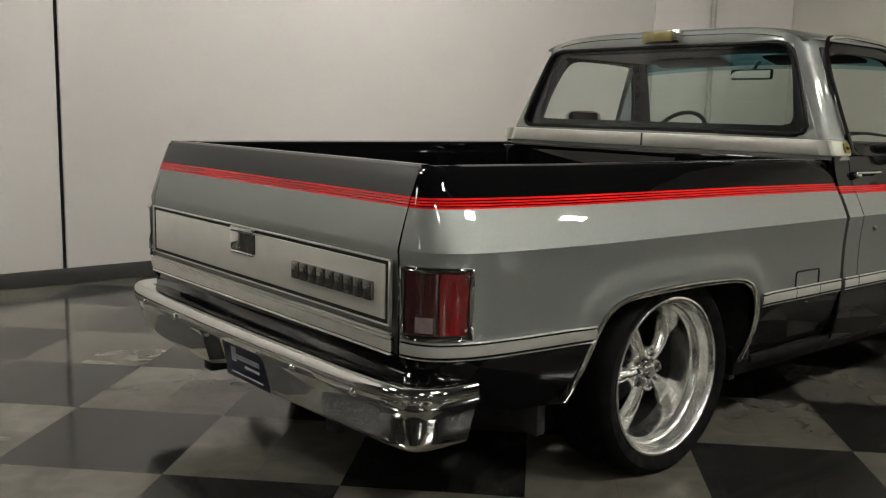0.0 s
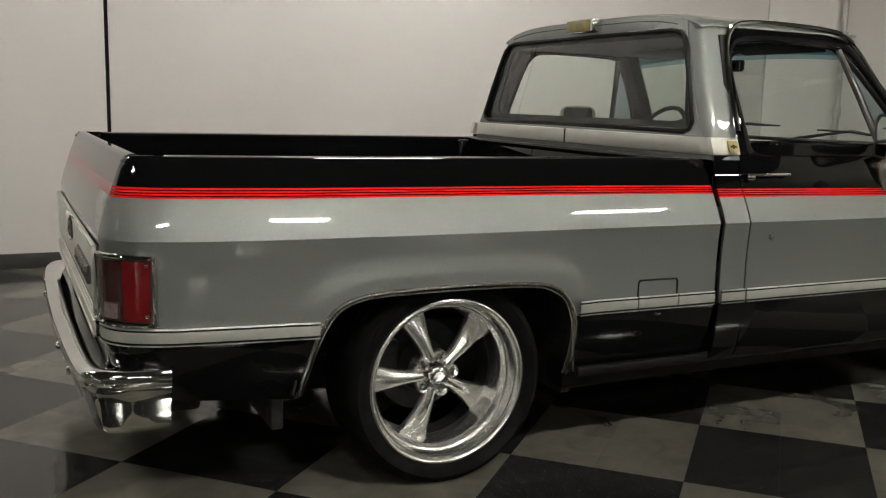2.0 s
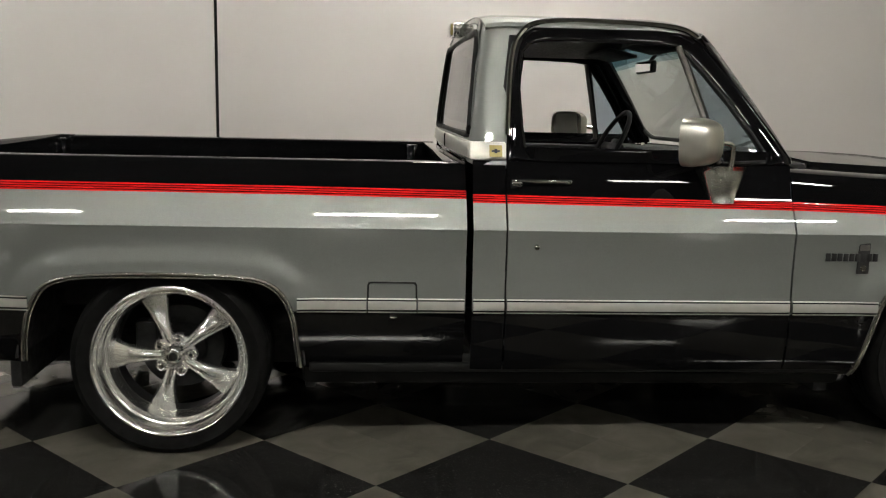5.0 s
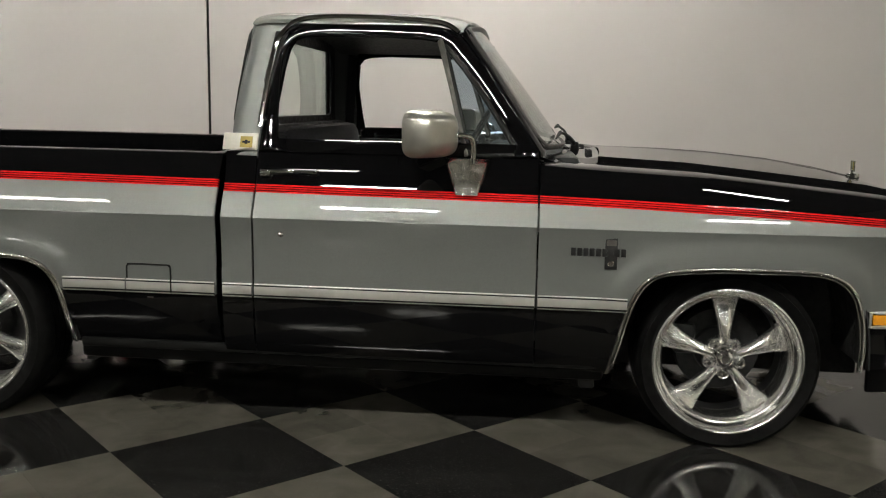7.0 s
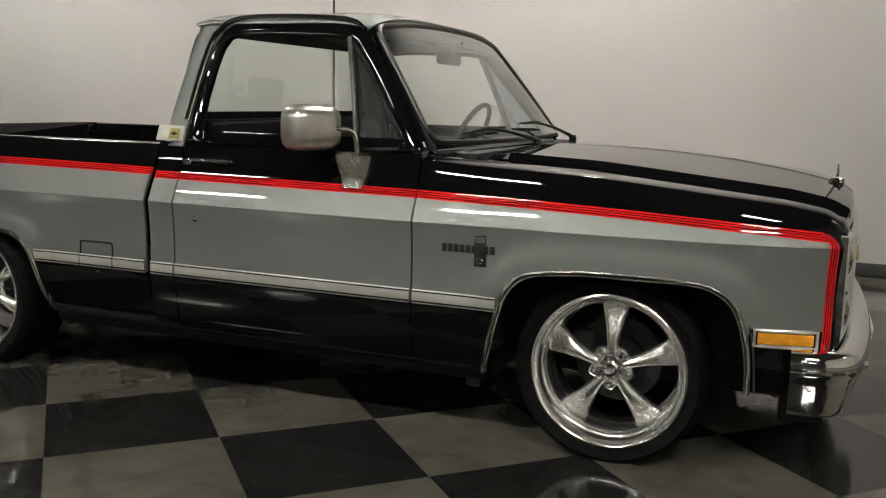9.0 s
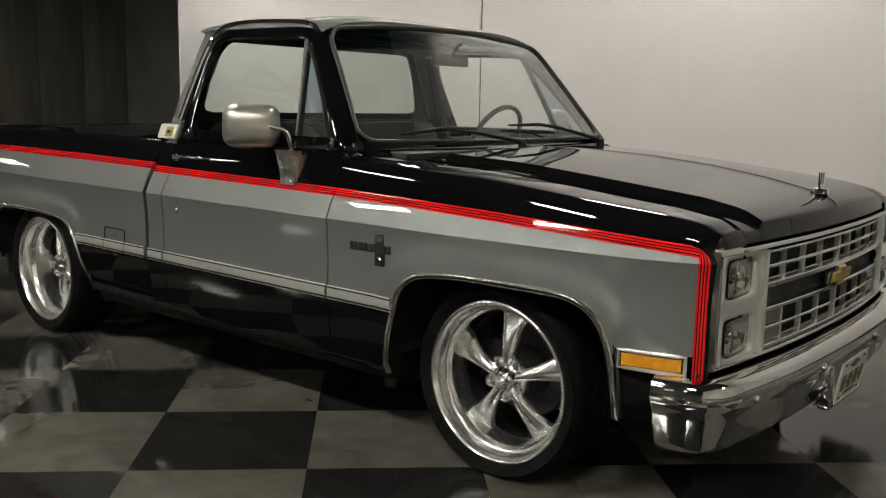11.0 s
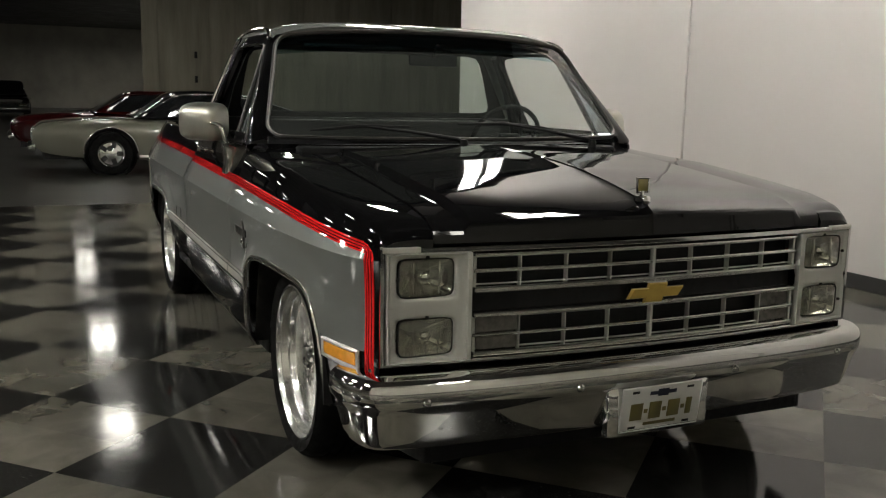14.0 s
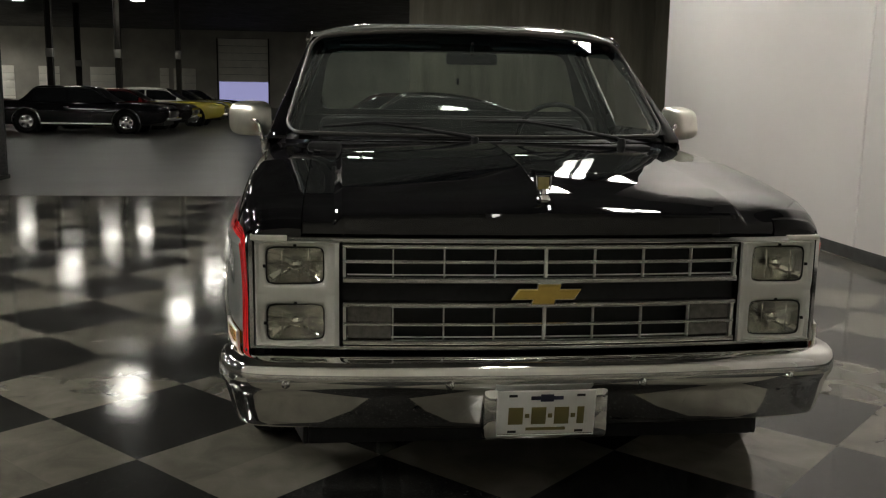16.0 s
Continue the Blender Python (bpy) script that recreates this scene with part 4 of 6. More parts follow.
bl = finish("high_brake_lamp", *box(1.072, 1.125, -0.140, 0.064, 1.566, 1.628, 0.010), CHROME, truck, "chrome roof lamp with a pale amber lens")
finish("lens", *box(1.062, 1.090, -0.114, 0.064, 1.572, 1.623, 0.006), AMBER_PALE, bl)
seam = [(back_x(roof_rear_z(a) - 0.022) - 0.0055 - 0.014 * (1 - (a / 0.9) ** 2), a, roof_rear_z(a) - 0.022) for a in np.linspace(-0.66, 0.66, 31)]
finish("roof_seam", *tube([tuple(float(c) for c in p) for p in seam], 0.0022, 6), SEAL, truck)


# windshield
def ws(p, q):
    """A point of the windshield: p from -1 to 1 across, q from 0 at the cowl to 1 at the roof."""
    a = abs(p)
    xb, xt = 2.388 - 0.118 * a ** 3.2, 1.992 - 0.036 * a ** 3.2
    zb, zt = 1.085 + 0.012 * a * a, 1.604 - 0.046 * a ** 2.4
    bow = 0.006 * math.sin(math.pi * q)
    return (xb + (xt - xb) * q + bow, p * (0.922 + (0.782 - 0.922) * q), zb + (zt - zb) * q)


NP, NQ = 33, 13
for name, q0, q1, g in (("windshield", 0.045, 0.79, GLASS_CLEAR), ("shade_band", 0.79, 0.83, GLASS_PALE_SHADE), ("shade_band", 0.83, 0.970, GLASS_SHADE)):
    V, F = grid(NP, 7, lambda i, j: ws(-0.965 + 1.93 * i / (NP - 1), q0 + (q1 - q0) * j / 6))
    if q0 < 0.1:
        shield = finish(name, V, F, g, truck, "curved clear windshield with a blue shade band")
        shield.visible_shadow = False
    else:
        sb = finish("shade_band", V, F, g, shield, "blue tinted band")
        sb.visible_shadow = False
# seal round the glass, its four corners rounded; body metal fills the corners outside it
GREY_SEAL = simple("grey_rubber_seal", (0.022, 0.021, 0.020), 0.42, spread=0.2, scale=30)
PE, QB, QT, RP, RQ = 0.967, 0.040, 0.970, 0.075, 0.125
flat_rim, fills = [], []
for cp, cq, a0 in ((PE, QB, -90), (PE, QT, 0), (-PE, QT, 90), (-PE, QB, 180)):
    mp, mq = cp - math.copysign(RP, cp), cq + (RQ if cq == QB else -RQ)
    arc = [(mp + RP * math.cos(radians(a0 + 90 * k / 8)), mq + RQ * math.sin(radians(a0 + 90 * k / 8))) for k in range(9)]
    if flat_rim:
        p0, q0 = flat_rim[-1]
        flat_rim += [(p0 + (arc[0][0] - p0) * k / 20, q0 + (arc[0][1] - q0) * k / 20) for k in range(1, 20)]
    flat_rim += arc
    fills.append((cp, cq, arc))
p0, q0 = flat_rim[-1]
flat_rim += [(p0 + (flat_rim[0][0] - p0) * k / 30, q0) for k in range(1, 30)]
rim = [ws(p, q) for p, q in flat_rim]
finish("seal", *tube(rim, 0.0105, 8, True), GREY_SEAL, shield)
for cp, cq, arc in fills:
    v = [ws(cp, cq)] + [ws(p, q) for p, q in arc]
    v = [(x + 0.003, yv, z + 0.002) for x, yv, z in v]
    thick(finish("corner_fillet", v, [(0, k, k + 1) for k in range(1, 9)], BLACK, shield), 0.008, 0.0)
finish("bright_lace", *tube([(x + 0.009, yv, z + 0.007) for x, yv, z in rim], 0.0024, 6, True), CAST, shield)
for left in (False, True):
    sg = 1 if left else -1
    fr = [(2.262, 1.085), (2.262, 1.10), (2.21, 1.18), (2.13, 1.295), (2.05, 1.405), (1.985, 1.488), (1.955, 1.525), (1.94, 1.548)]
    fz = [z for _, z in fr]

    def pil(i, j):
        x, z = fr[i]
        q = min(0.985, max(0.0, (z - 1.097) / (1.548 - 1.097)))
        w = ws(0.955, q)
        o = Vector((x + 0.004, cab_y(z) - 0.002, z))
        w = Vector((w[0] + 0.002, w[1], z))
        t = j / 5
        m = o.lerp(w, t)
        n = 0.008 * math.sin(math.pi * min(1, t * 1.0))
        return (m.x + n * 0.8, sg * (m.y + n * 0.6), m.z)
    V, F = grid(len(fr), 6, pil)
    thick(finish("windshield_pillar", V, F if left else [q[::-1] for q in F], BLACK, truck), 0.03)

# cowl: black panel with vent slots below the windshield
V, F = grid(31, 7, lambda i, j: (lambda p: (ws(p, 0.03)[0] + (2.530 - 0.05 * p * p * 1.2 - ws(p, 0.03)[0]) * j / 6, p * (0.885 - 0.03 * j / 6 if abs(p) > 0.9 else 0.885),
                                            1.083 + (hood_z(2.54, min(0.74, abs(p) * 0.885)) - 0.008 - 1.083) * j / 6 - 0.012 * math.sin(math.pi * j / 6)))(-1 + 2 * i / 30))
cowl = thick(finish("cowl", V, [q[::-1] for q in F], BLACK, truck), 0.01)
for yy in (-0.26, 0.34):
    for k in range(6):
        finish("vent_slot", *box(2.472, 2.496, yy - 0.06 + k * 0.024, yy - 0.050 + k * 0.024, 1.070, 1.0835), UNDER, cowl)
for yp, ya, qa, yb, qb in ((-0.03, -0.70, 0.080, -0.27, 0.125), (0.64, -0.03, 0.150, 0.42, 0.120)):
    a = Vector((2.435, yp, 1.088))
    c0, c1 = Vector(ws(ya / 0.90, qa)) + Vector((0.020, 0, 0.012)), Vector(ws(yb / 0.90, qb)) + Vector((0.020, 0, 0.012))
    mid = c0.lerp(c1, 0.5) + Vector((0.008, 0, 0.010))
    w = finish("wiper", *tube([a, a + Vector((-0.010, -0.04, 0.022)), a.lerp(mid, 0.55) + Vector((0.006, 0, 0.012)), mid], [0.012, 0.010, 0.007, 0.005], 8), TRIM_BLACK, truck, "black wiper resting on the glass")
    finish("blade", *tube([c0, c0.lerp(c1, 0.25) + Vector((0.003, 0, 0.004)), mid, c0.lerp(c1, 0.75) + Vector((0.003, 0, 0.004)), c1], [0.004, 0.007, 0.009, 0.007, 0.004], 6), TRIM_BLACK, w)
    finish("pivot", *lathe([(0.0, 0.02), (0.016, 0.018), (0.02, 0.0), (0.02, -0.02)], 12), TRIM_BLACK, w).matrix_local = Matrix.Translation(a) @ pose(0, 0, 0, 90, 0, 0)


# ---- bed, tailgate ----
finish("bed_floor", *joined(box(-0.97, 1.03, -0.82, 0.82, 0.60, 0.62), *[box(-0.96, 1.02, -0.75 + k * 0.1875 - 0.03, -0.75 + k * 0.1875 + 0.03, 0.62, 0.632, 0.003) for k in range(9)]), BLACK, truck)
finish("bed_front", *joined(box(1.015, 1.045, -0.84, 0.84, 0.60, 1.05, 0.006), box(1.00, 1.062, -0.93, 0.93, 1.035, 1.064, 0.010), box(1.00, 1.02, -0.8, 0.8, 0.80, 0.83, 0.004)), BLACK, truck)
for sg in (-1, 1):
    finish("wheel_hump", *box(-0.43, 0.43, sg * 0.70 - 0.12, sg * 0.70 + 0.12, 0.62, 0.84, 0.05), BLACK, truck)
    for x in (-0.93, 0.94):
        finish("stake_post", *box(x - 0.03, x + 0.03, sg * 0.80 - 0.015, sg * 0.80 + 0.02, 0.66, 1.05, 0.006), BLACK, truck)

TG = 0.826
tz = [0.525, 0.535, 0.56, 0.585, 0.60, 0.615, 0.66, 0.71, 0.76, 0.80, 0.815, 0.834, 0.842, 0.87, 0.90, 0.925]
tp = [1] * 14 + [1]
st = [0.965 + b * STRIPE_H for b in STRIPE_BANDS]
tz2 = tz + st + [1.0, 1.03, 1.05, 1.062, 1.068, 1.068, 1.062, 1.04, 0.70]
tpm = [0] + [1] * (len(tz) - 1) + [2 if k % 2 == 0 else 0 for k in range(7)] + [0] * 9


def gate_x(j):
    z = tz2[j]
    n = len(tz2)
    if j >= n - 4:
        return {n - 4: -0.945, n - 3: -0.938, n - 2: -0.935, n - 1: -0.935}[j]
    if j == n - 5:
        return -0.965
    return -1.056 + 0.6 * inset(z)


V, F = grid(25, len(tz2), lambda i, j: (gate_x(j) - 0.004 * math.cos((i - 12) / 12 * math.pi / 2), TG - 2 * TG * i / 24, tz2[j]))
M = [tpm[j] for i in range(24) for j in range(len(tz2) - 1)]
gate = finish("tailgate", V, F, [BLACK, SILVER, RED], truck, "closed tailgate with a brushed trim panel", M, 22)
finish("edge", *joined(*[box(-0.985, -0.94, s * TG - 0.002, s * TG + 0.002, 0.53, 1.05) for s in (-1, 1)], *[box(-1.045, -0.985, s * TG - 0.002, s * TG + 0.002, 0.53, 0.84) for s in (-1, 1)]), BLACK, gate)
X0 = -1.063
finish("trim_panel", *box(X0 - 0.008, X0 + 0.004, -0.788, 0.788, 0.630, 0.788, 0.004), PANEL, gate, "brushed silver tailgate panel")
for z0, z1 in ((0.614, 0.6185), (0.7995, 0.804), (0.590, 0.595)):
    finish("bright_line", *box(X0 - 0.010, X0 + 0.003, -0.812, 0.812, z0, z1, 0.0015), STEEL, gate)
for y0 in (-0.812, 0.807):
    finish("bright_line", *box(X0 - 0.010, X0 + 0.003, y0, y0 + 0.005, 0.614, 0.804, 0.0015), STEEL, gate)
finish("lower_strip", *joined(box(X0 - 0.010, X0 + 0.004, -0.82, 0.82, 0.541, 0.577, 0.003), box(X0 - 0.014, X0 + 0.004, -0.82, 0.82, 0.533, 0.538, 0.002), box(X0 - 0.014, X0 + 0.004, -0.82, 0.82, 0.580, 0.586, 0.002)), STEEL, gate)
finish("border", *box(X0 - 0.004, X0 + 0.003, -0.807, 0.807, 0.6185, 0.7995), SEAL, gate)
finish("border", *box(X0 - 0.005, X0 + 0.003, -0.82, 0.82, 0.5335, 0.5855), SEAL, gate)
# handle recess and flap
finish("handle", *joined(box(X0 - 0.020, X0 + 0.0, -0.045, 0.118, 0.780, 0.800, 0.005), box(X0 - 0.018, X0 - 0.006, 0.055, 0.118, 0.715, 0.785, 0.005), box(X0 - 0.018, X0 - 0.008, -0.045, 0.118, 0.706, 0.716, 0.003)), CHROME, gate, "chrome tailgate handle")
finish("handle_recess", *box(X0 - 0.0115, X0 - 0.004, -0.045, 0.055, 0.715, 0.782), UNDER, gate)
# raised letters become plain blocks
for k in range(9):
    y1 = -0.300 - k * 0.0495
    finish("letter_block", *joined(box(X0 - 0.020, X0 - 0.006, y1 - 0.043, y1, 0.676, 0.732, 0.004), box(X0 - 0.023, X0 - 0.018, y1 - 0.034, y1 - 0.009, 0.688, 0.720, 0.002)), LETTER, gate, "raised letter worn to a plain block")

# ---- tail lamps wrapped round the corners ----
for left in (False, True):
    def lamp_sheet(u0, u1, z0, z1, out, n=12, m=5):
        f = lambda i, j: side_pt(u0 + (u1 - u0) * i / (n - 1), z0 + (z1 - z0) * j / (m - 1), False, out, False)
        v, fs = grid(n, m, f)
        return ([(x, -yv, z) for x, yv, z in v], [q[::-1] for q in fs]) if left else (v, fs)
    ua, ub = 0.022, u_of(-0.924)
    um = ua + (ub - ua) * 0.55
    lamp = thick(finish("tail_lamp", *lamp_sheet(um, ub - 0.012, 0.607, 0.779, 0.014), RED_LENS, truck, "red tail lamp in a bright frame"), 0.012)
    thick(finish("inner_lens", *lamp_sheet(ua + 0.01, um - 0.002, 0.607, 0.779, 0.013), DARK_LENS, lamp, "dark red inner lens"), 0.012)
    thick(finish("reverse_lens", *lamp_sheet(ua + 0.045, um - 0.016, 0.613, 0.657, 0.0185), CLEAR_LENS, lamp, "clear reversing lens"), 0.005)
    pts = [(ua + (ub - ua) * k / 10, 0.595) for k in range(11)] + [(ub, 0.595 + 0.196 * k / 4) for k in range(1, 4)] + [(ub - (ub - ua) * k / 10, 0.791) for k in range(11)] + [(ua, 0.791 - 0.196 * k / 4) for k in range(1, 4)]
    line = [side_pt(u, z, False, 0.012, False) for u, z in pts]
    finish("bezel", *tube([(x, -yv if left else yv, z) for x, yv, z in line], 0.008, 8, True), CHROME, lamp)
    for z in (0.625, 0.770):
        p = side_pt(ub - 0.02, z, False, 0.024, False)
        finish("screw", *box(p[0] - 0.005, p[0] + 0.005, (-p[1] if left else p[1]) - 0.003, (-p[1] if left else p[1]) + 0.003, z - 0.005, z + 0.005, 0.001), CHROME, lamp)

# ---- bright side strip, wheel-opening mouldings ----
strip_rows = [(0.5330, 0.004), (0.5335, 0.011), (0.5372, 0.012), (0.5380, 0.005), (0.5424, 0.005), (0.5432, 0.010), (0.5590, 0.0125), (0.5746, 0.010), (0.5754, 0.005),
              (0.5800, 0.005), (0.5808, 0.012), (0.5842, 0.011), (0.5845, 0.004)]
strip_m = [0, 0, 1, 1, 1, 0, 0, 1, 1, 1, 0, 0]


def side_strip(u0, u1, cab, left, n):
    f = lambda i, j: side_pt(u0 + (u1 - u0) * i / (n - 1), strip_rows[j][0], cab, strip_rows[j][1])
    v, fs = grid(n, len(strip_rows), f)
    if left:
        v, fs = [(x, -yv, z) for x, yv, z in v], [q[::-1] for q in fs]
    finish("bright_strip", v, fs, [STEEL, SEAL], truck, "bright strip with two dark lines", strip_m * (n - 1), 30)


for left in (False, True):
    for u0, u1, cab, n in ((0.012, u_of(-0.462), False, 40), (u_of(0.462), u_of(0.706), False, 8), (u_of(0.712), u_of(0.884), False, 6), (u_of(0.890), u_of(1.056), False, 6),
                           (u_of(1.088), u_of(1.200), True, 5), (u_of(1.210), u_of(2.259), True, 20), (u_of(2.271), u_of(2.594), True, 10)):
        side_strip(u0, u1, cab, left, n)
    for k, a in enumerate(ARCHES):
        pts = [side_pt(u_of(x), z, k == 1, 0.004) for x, z in a]
        v1 = tube([(x, -yv if left else yv, z) for x, yv, z in pts], 0.0070, 8)
        c = (sum(p[0] for p in pts) / len(pts), 0.35)
        inner = []
        for x, yv, z in pts:
            d = Vector((c[0] - x, 0, c[1] - z)).normalized()
            inner.append((x + d.x * 0.013, (yv + 0.002) * (-1 if left else 1), z + d.z * 0.013))
        finish("arch_moulding", *joined(v1, tube(inner, 0.0036, 6)), POLISHED, truck)
    # fuel filler door on the near side only
    if not left:
        q = [(0.712, 0.536), (0.712, 0.625), (0.717, 0.636), (0.728, 0.641), (0.868, 0.641), (0.879, 0.636), (0.884, 0.625), (0.884, 0.536)]
        pts = []
        for x, z in q:
            pts.append(side_pt(u_of(x), z, False, 0.001))
        finish("fuel_door_gap", *tube([tuple(p) for p in spline(pts, 3)], 0.0036, 6), SEAL, truck)
        p = side_pt(u_of(0.80), 0.515, False, 0.004)
        finish("bed_bumper_stop", *box(0.79, 0.815, p[1] - 0.004, p[1] + 0.006, 0.510, 0.518, 0.002), CHROME, truck)

# ---- wheels ----
def spoke_mesh(r0, r1):
    n, m = 12, 11

    def f(i, j):
        t = i / (n - 1)
        r = r0 + (r1 - r0) * t
        w = 0.0205 + 0.008 * t + 0.034 * t ** 2.2
        s = -1 + 2 * j / (m - 1)
        if j in (0, m - 1):
            h = 0.034
        else:
            h = 0.020 * abs(s) ** 2.0
        front = 0.006 + 0.050 * t ** 1.3 - 0.010 * math.sin(math.pi * t)
        return (w * max(-1, min(1, s * 1.08)), front + h, r)
    return grid(n, m, f)


def wheel(x, z, R, rr, left, a0, dish=0.0):
    sg = 1 if left else -1
    m = Matrix.Translation((x, sg * 0.906, z)) @ pose(0, 0, 0, 0, 0, 180 if left else 0)
    k = rr / 0.283
    prof = [(0.2835, 0.008), (0.284, -0.002), (0.281, -0.008), (0.275, -0.010), (0.269, -0.006), (0.2665, 0.002), (0.263, 0.007), (0.258, 0.008), (0.2545, 0.013), (0.252, 0.020),
            (0.247, 0.022), (0.2435, 0.028), (0.241, 0.036), (0.237, 0.040), (0.235, 0.050), (0.234, 0.075), (0.233, 0.10), (0.232, 0.20), (0.258, 0.215), (0.27, 0.22)]
    rim_ob = finish("wheel", *moved(lathe([(r * k, yv - dish if n < 8 else yv - dish * 0.75) for n, (r, yv) in enumerate(prof)], 72), m), ALLOY, truck, "polished five-spoke wheel", None, 40)
    # dark sleeve laid over the polished barrel behind the spokes
    finish("barrel", *moved(lathe([(r * k, yv - dish * 0.75) for r, yv in ((0.2315, 0.128), (0.2310, 0.14), (0.230, 0.20), (0.256, 0.214))], 48), m), BADGE, rim_ob, "dull inner barrel")
    w = 0.245
    tp_ = [(rr - 0.006, 0.006), (rr + 0.004, -0.006), (rr + 0.012, -0.012), (rr + 0.03, -0.017), ((rr + R) / 2 + 0.005, -0.020), (R - 0.025, -0.014), (R - 0.012, -0.004), (R - 0.004, 0.012), (R - 0.001, 0.035)]
    groove = []
    for g in (0.06, 0.10, 0.14, 0.18):
        groove += [(R, g - 0.005), (R - 0.007, g - 0.004), (R - 0.007, g + 0.004), (R, g + 0.005)]
    tp_ = tp_ + groove + [(R - 0.001, w - 0.035), (R - 0.012, w - 0.01), ((rr + R) / 2, w + 0.005), (rr - 0.004, w - 0.012)]
    tv, tf = lathe([(r, yv - dish) for r, yv in tp_], 96)
    flat = [(px, py, max(pz, -(z - 0.0005))) for px, py, pz in tv]
    finish("tyre", *moved((flat, tf), m), RUBBER, rim_ob, "black low-profile tyre", None, 30)
    for s in range(5):
        a = a0 + 72 * s
        sm = m @ pose(0, 0, 0, 0, 90 - a, 0)
        finish("spoke", *moved(spoke_mesh(0.050 * k, 0.239 * k), sm), ALLOY, rim_ob, "", None, 50)
        an = radians(a + 36)
        c = Vector((math.cos(an) * 0.062, 0.004, math.sin(an) * 0.062))
        finish("lug_nut", *moved(lathe([(0.0, -0.012), (0.007, -0.012), (0.0105, -0.007), (0.0115, 0.0), (0.0115, 0.02)], 6), m @ Matrix.Translation(c)), CHROME, rim_ob, "", None, 20)
        finish("lug_boss", *moved(lathe([(0.0125, 0.0), (0.020, -0.003), (0.0235, 0.004), (0.0235, 0.03)], 16), m @ Matrix.Translation(c + Vector((0, 0.006, 0)))), ALLOY, rim_ob)
    finish("centre_cap", *moved(lathe([(0.0, -0.018), (0.016, -0.018), (0.019, -0.014), (0.027, -0.012), (0.034, -0.005), (0.0375, 0.005), (0.039, 0.03)], 32), m), CHROME, rim_ob, "round chrome centre cap")
    finish("hub_disc", *moved(lathe([(0.0, 0.03), (0.05, 0.028), (0.066, 0.032), (0.07, 0.05), (0.07, 0.09)], 32), m), ALLOY, rim_ob)
    finish("brake_disc", *moved(lathe([(0.0, 0.135), (0.09, 0.13), (0.095, 0.15), (0.16, 0.15), (0.165, 0.16), (0.165, 0.20)], 40), m), UNDER, rim_ob)
    finish("caliper", *moved(box(-0.17, -0.09, 0.125, 0.20, -0.02, 0.10, 0.012), m), BADGE, rim_ob)
    return rim_ob


for left in (False, True):
    wheel(0.0, 0.344, 0.356, 0.281, left, 39 if not left else 12, 0.080)
    wheel(2.985, 0.334, 0.345, 0.281, left, 18 if not left else 50, 0.045)

# ---- wheel wells, frame, axle, pipes and added light blockers underneath ----
for left in (False, True):
    sg = 1 if left else -1
    for k, a in enumerate(ARCHES):
        up = [(x * 1.0 + (0.012 if x > sum(p[0] for p in a) / len(a) else -0.012), z + 0.012) for x, z in a]
        V, F = grid(len(up), 2, lambda i, j: (up[i][0], sg * (1.0 - 0.42 * j), up[i][1]))
        thick(finish("wheel_well", V, F, UNDER, truck), 0.006, 1.0)
        x0, x1 = a[0][0], a[-1][0]
        finish("well_back", *box(x0, x1, sg * 0.575 - 0.004, sg * 0.575 + 0.004, 0.46, 0.72), UNDER, truck)
    # rails and rocker are drawn extra low to block light under the truck
    finish("frame_rail", *box(-1.02, 3.62, sg * 0.44 - 0.035, sg * 0.44 + 0.035, 0.185, 0.415, 0.008), UNDER, truck)
    finish("rocker", *joined(box(0.47, 2.53, sg * 0.89 - 0.06, sg * 0.89 + 0.06, 0.238, 0.36, 0.02), box(0.50, 2.5, sg * 0.985 - 0.02, sg * 0.985 + 0.004, 0.300, 0.335, 0.008)), SEAL, truck)
    # unseen panels, added only to block light beside the wheels
    finish("splash_panel", *box(2.44, 2.50, min(sg * 0.30, sg * 0.92), max(sg * 0.30, sg * 0.92), 0.20, 0.46, 0.01), UNDER, truck)
    for x in (-0.56, 0.50):
        finish("splash_panel", *box(x - 0.02, x + 0.02, min(sg * 0.42, sg * 0.93), max(sg * 0.42, sg * 0.93), 0.22, 0.50, 0.008), UNDER, truck)
    finish("leaf_spring", *tube([(-0.72, sg * 0.52, 0.40), (-0.35, sg * 0.52, 0.34), (0, sg * 0.52, 0.315), (0.35, sg * 0.52, 0.34), (0.72, sg * 0.52, 0.38)], 0.025, 6), UNDER, truck)
finish("rear_axle", *joined(tube([(0, -0.74, 0.352), (0, 0.74, 0.352)], 0.045, 12), moved(lathe([(0.0, -0.14), (0.09, -0.11), (0.13, 0.0), (0.09, 0.11), (0.0, 0.14)], 20), Matrix.Translation((0, 0, 0.352)))), UNDER, truck)
finish("front_axle", *joined(tube([(2.987, -0.72, 0.32), (2.987, 0.72, 0.32)], 0.04, 10), box(2.82, 3.15, -0.42, 0.42, 0.24, 0.36, 0.03)), UNDER, truck)
finish("floor_pan", *joined(box(1.09, 2.55, -0.94, 0.94, 0.355, 0.385), box(-1.0, 1.05, -0.80, 0.80, 0.56, 0.598), box(2.45, 3.6, -0.57, 0.57, 0.42, 0.46)), UNDER, truck)
finish("muffler", *joined(tube([(0.45, 0.22, 0.26), (1.05, 0.22, 0.26)], 0.08, 14), tube([(1.05, 0.22, 0.26), (2.3, 0.2, 0.28)], 0.028, 8), tube([(0.45, 0.22, 0.26), (0.15, 0.24, 0.44), (-0.3, 0.3, 0.40), (-0.95, 0.55, 0.27)], 0.028, 8)), CAST, truck)
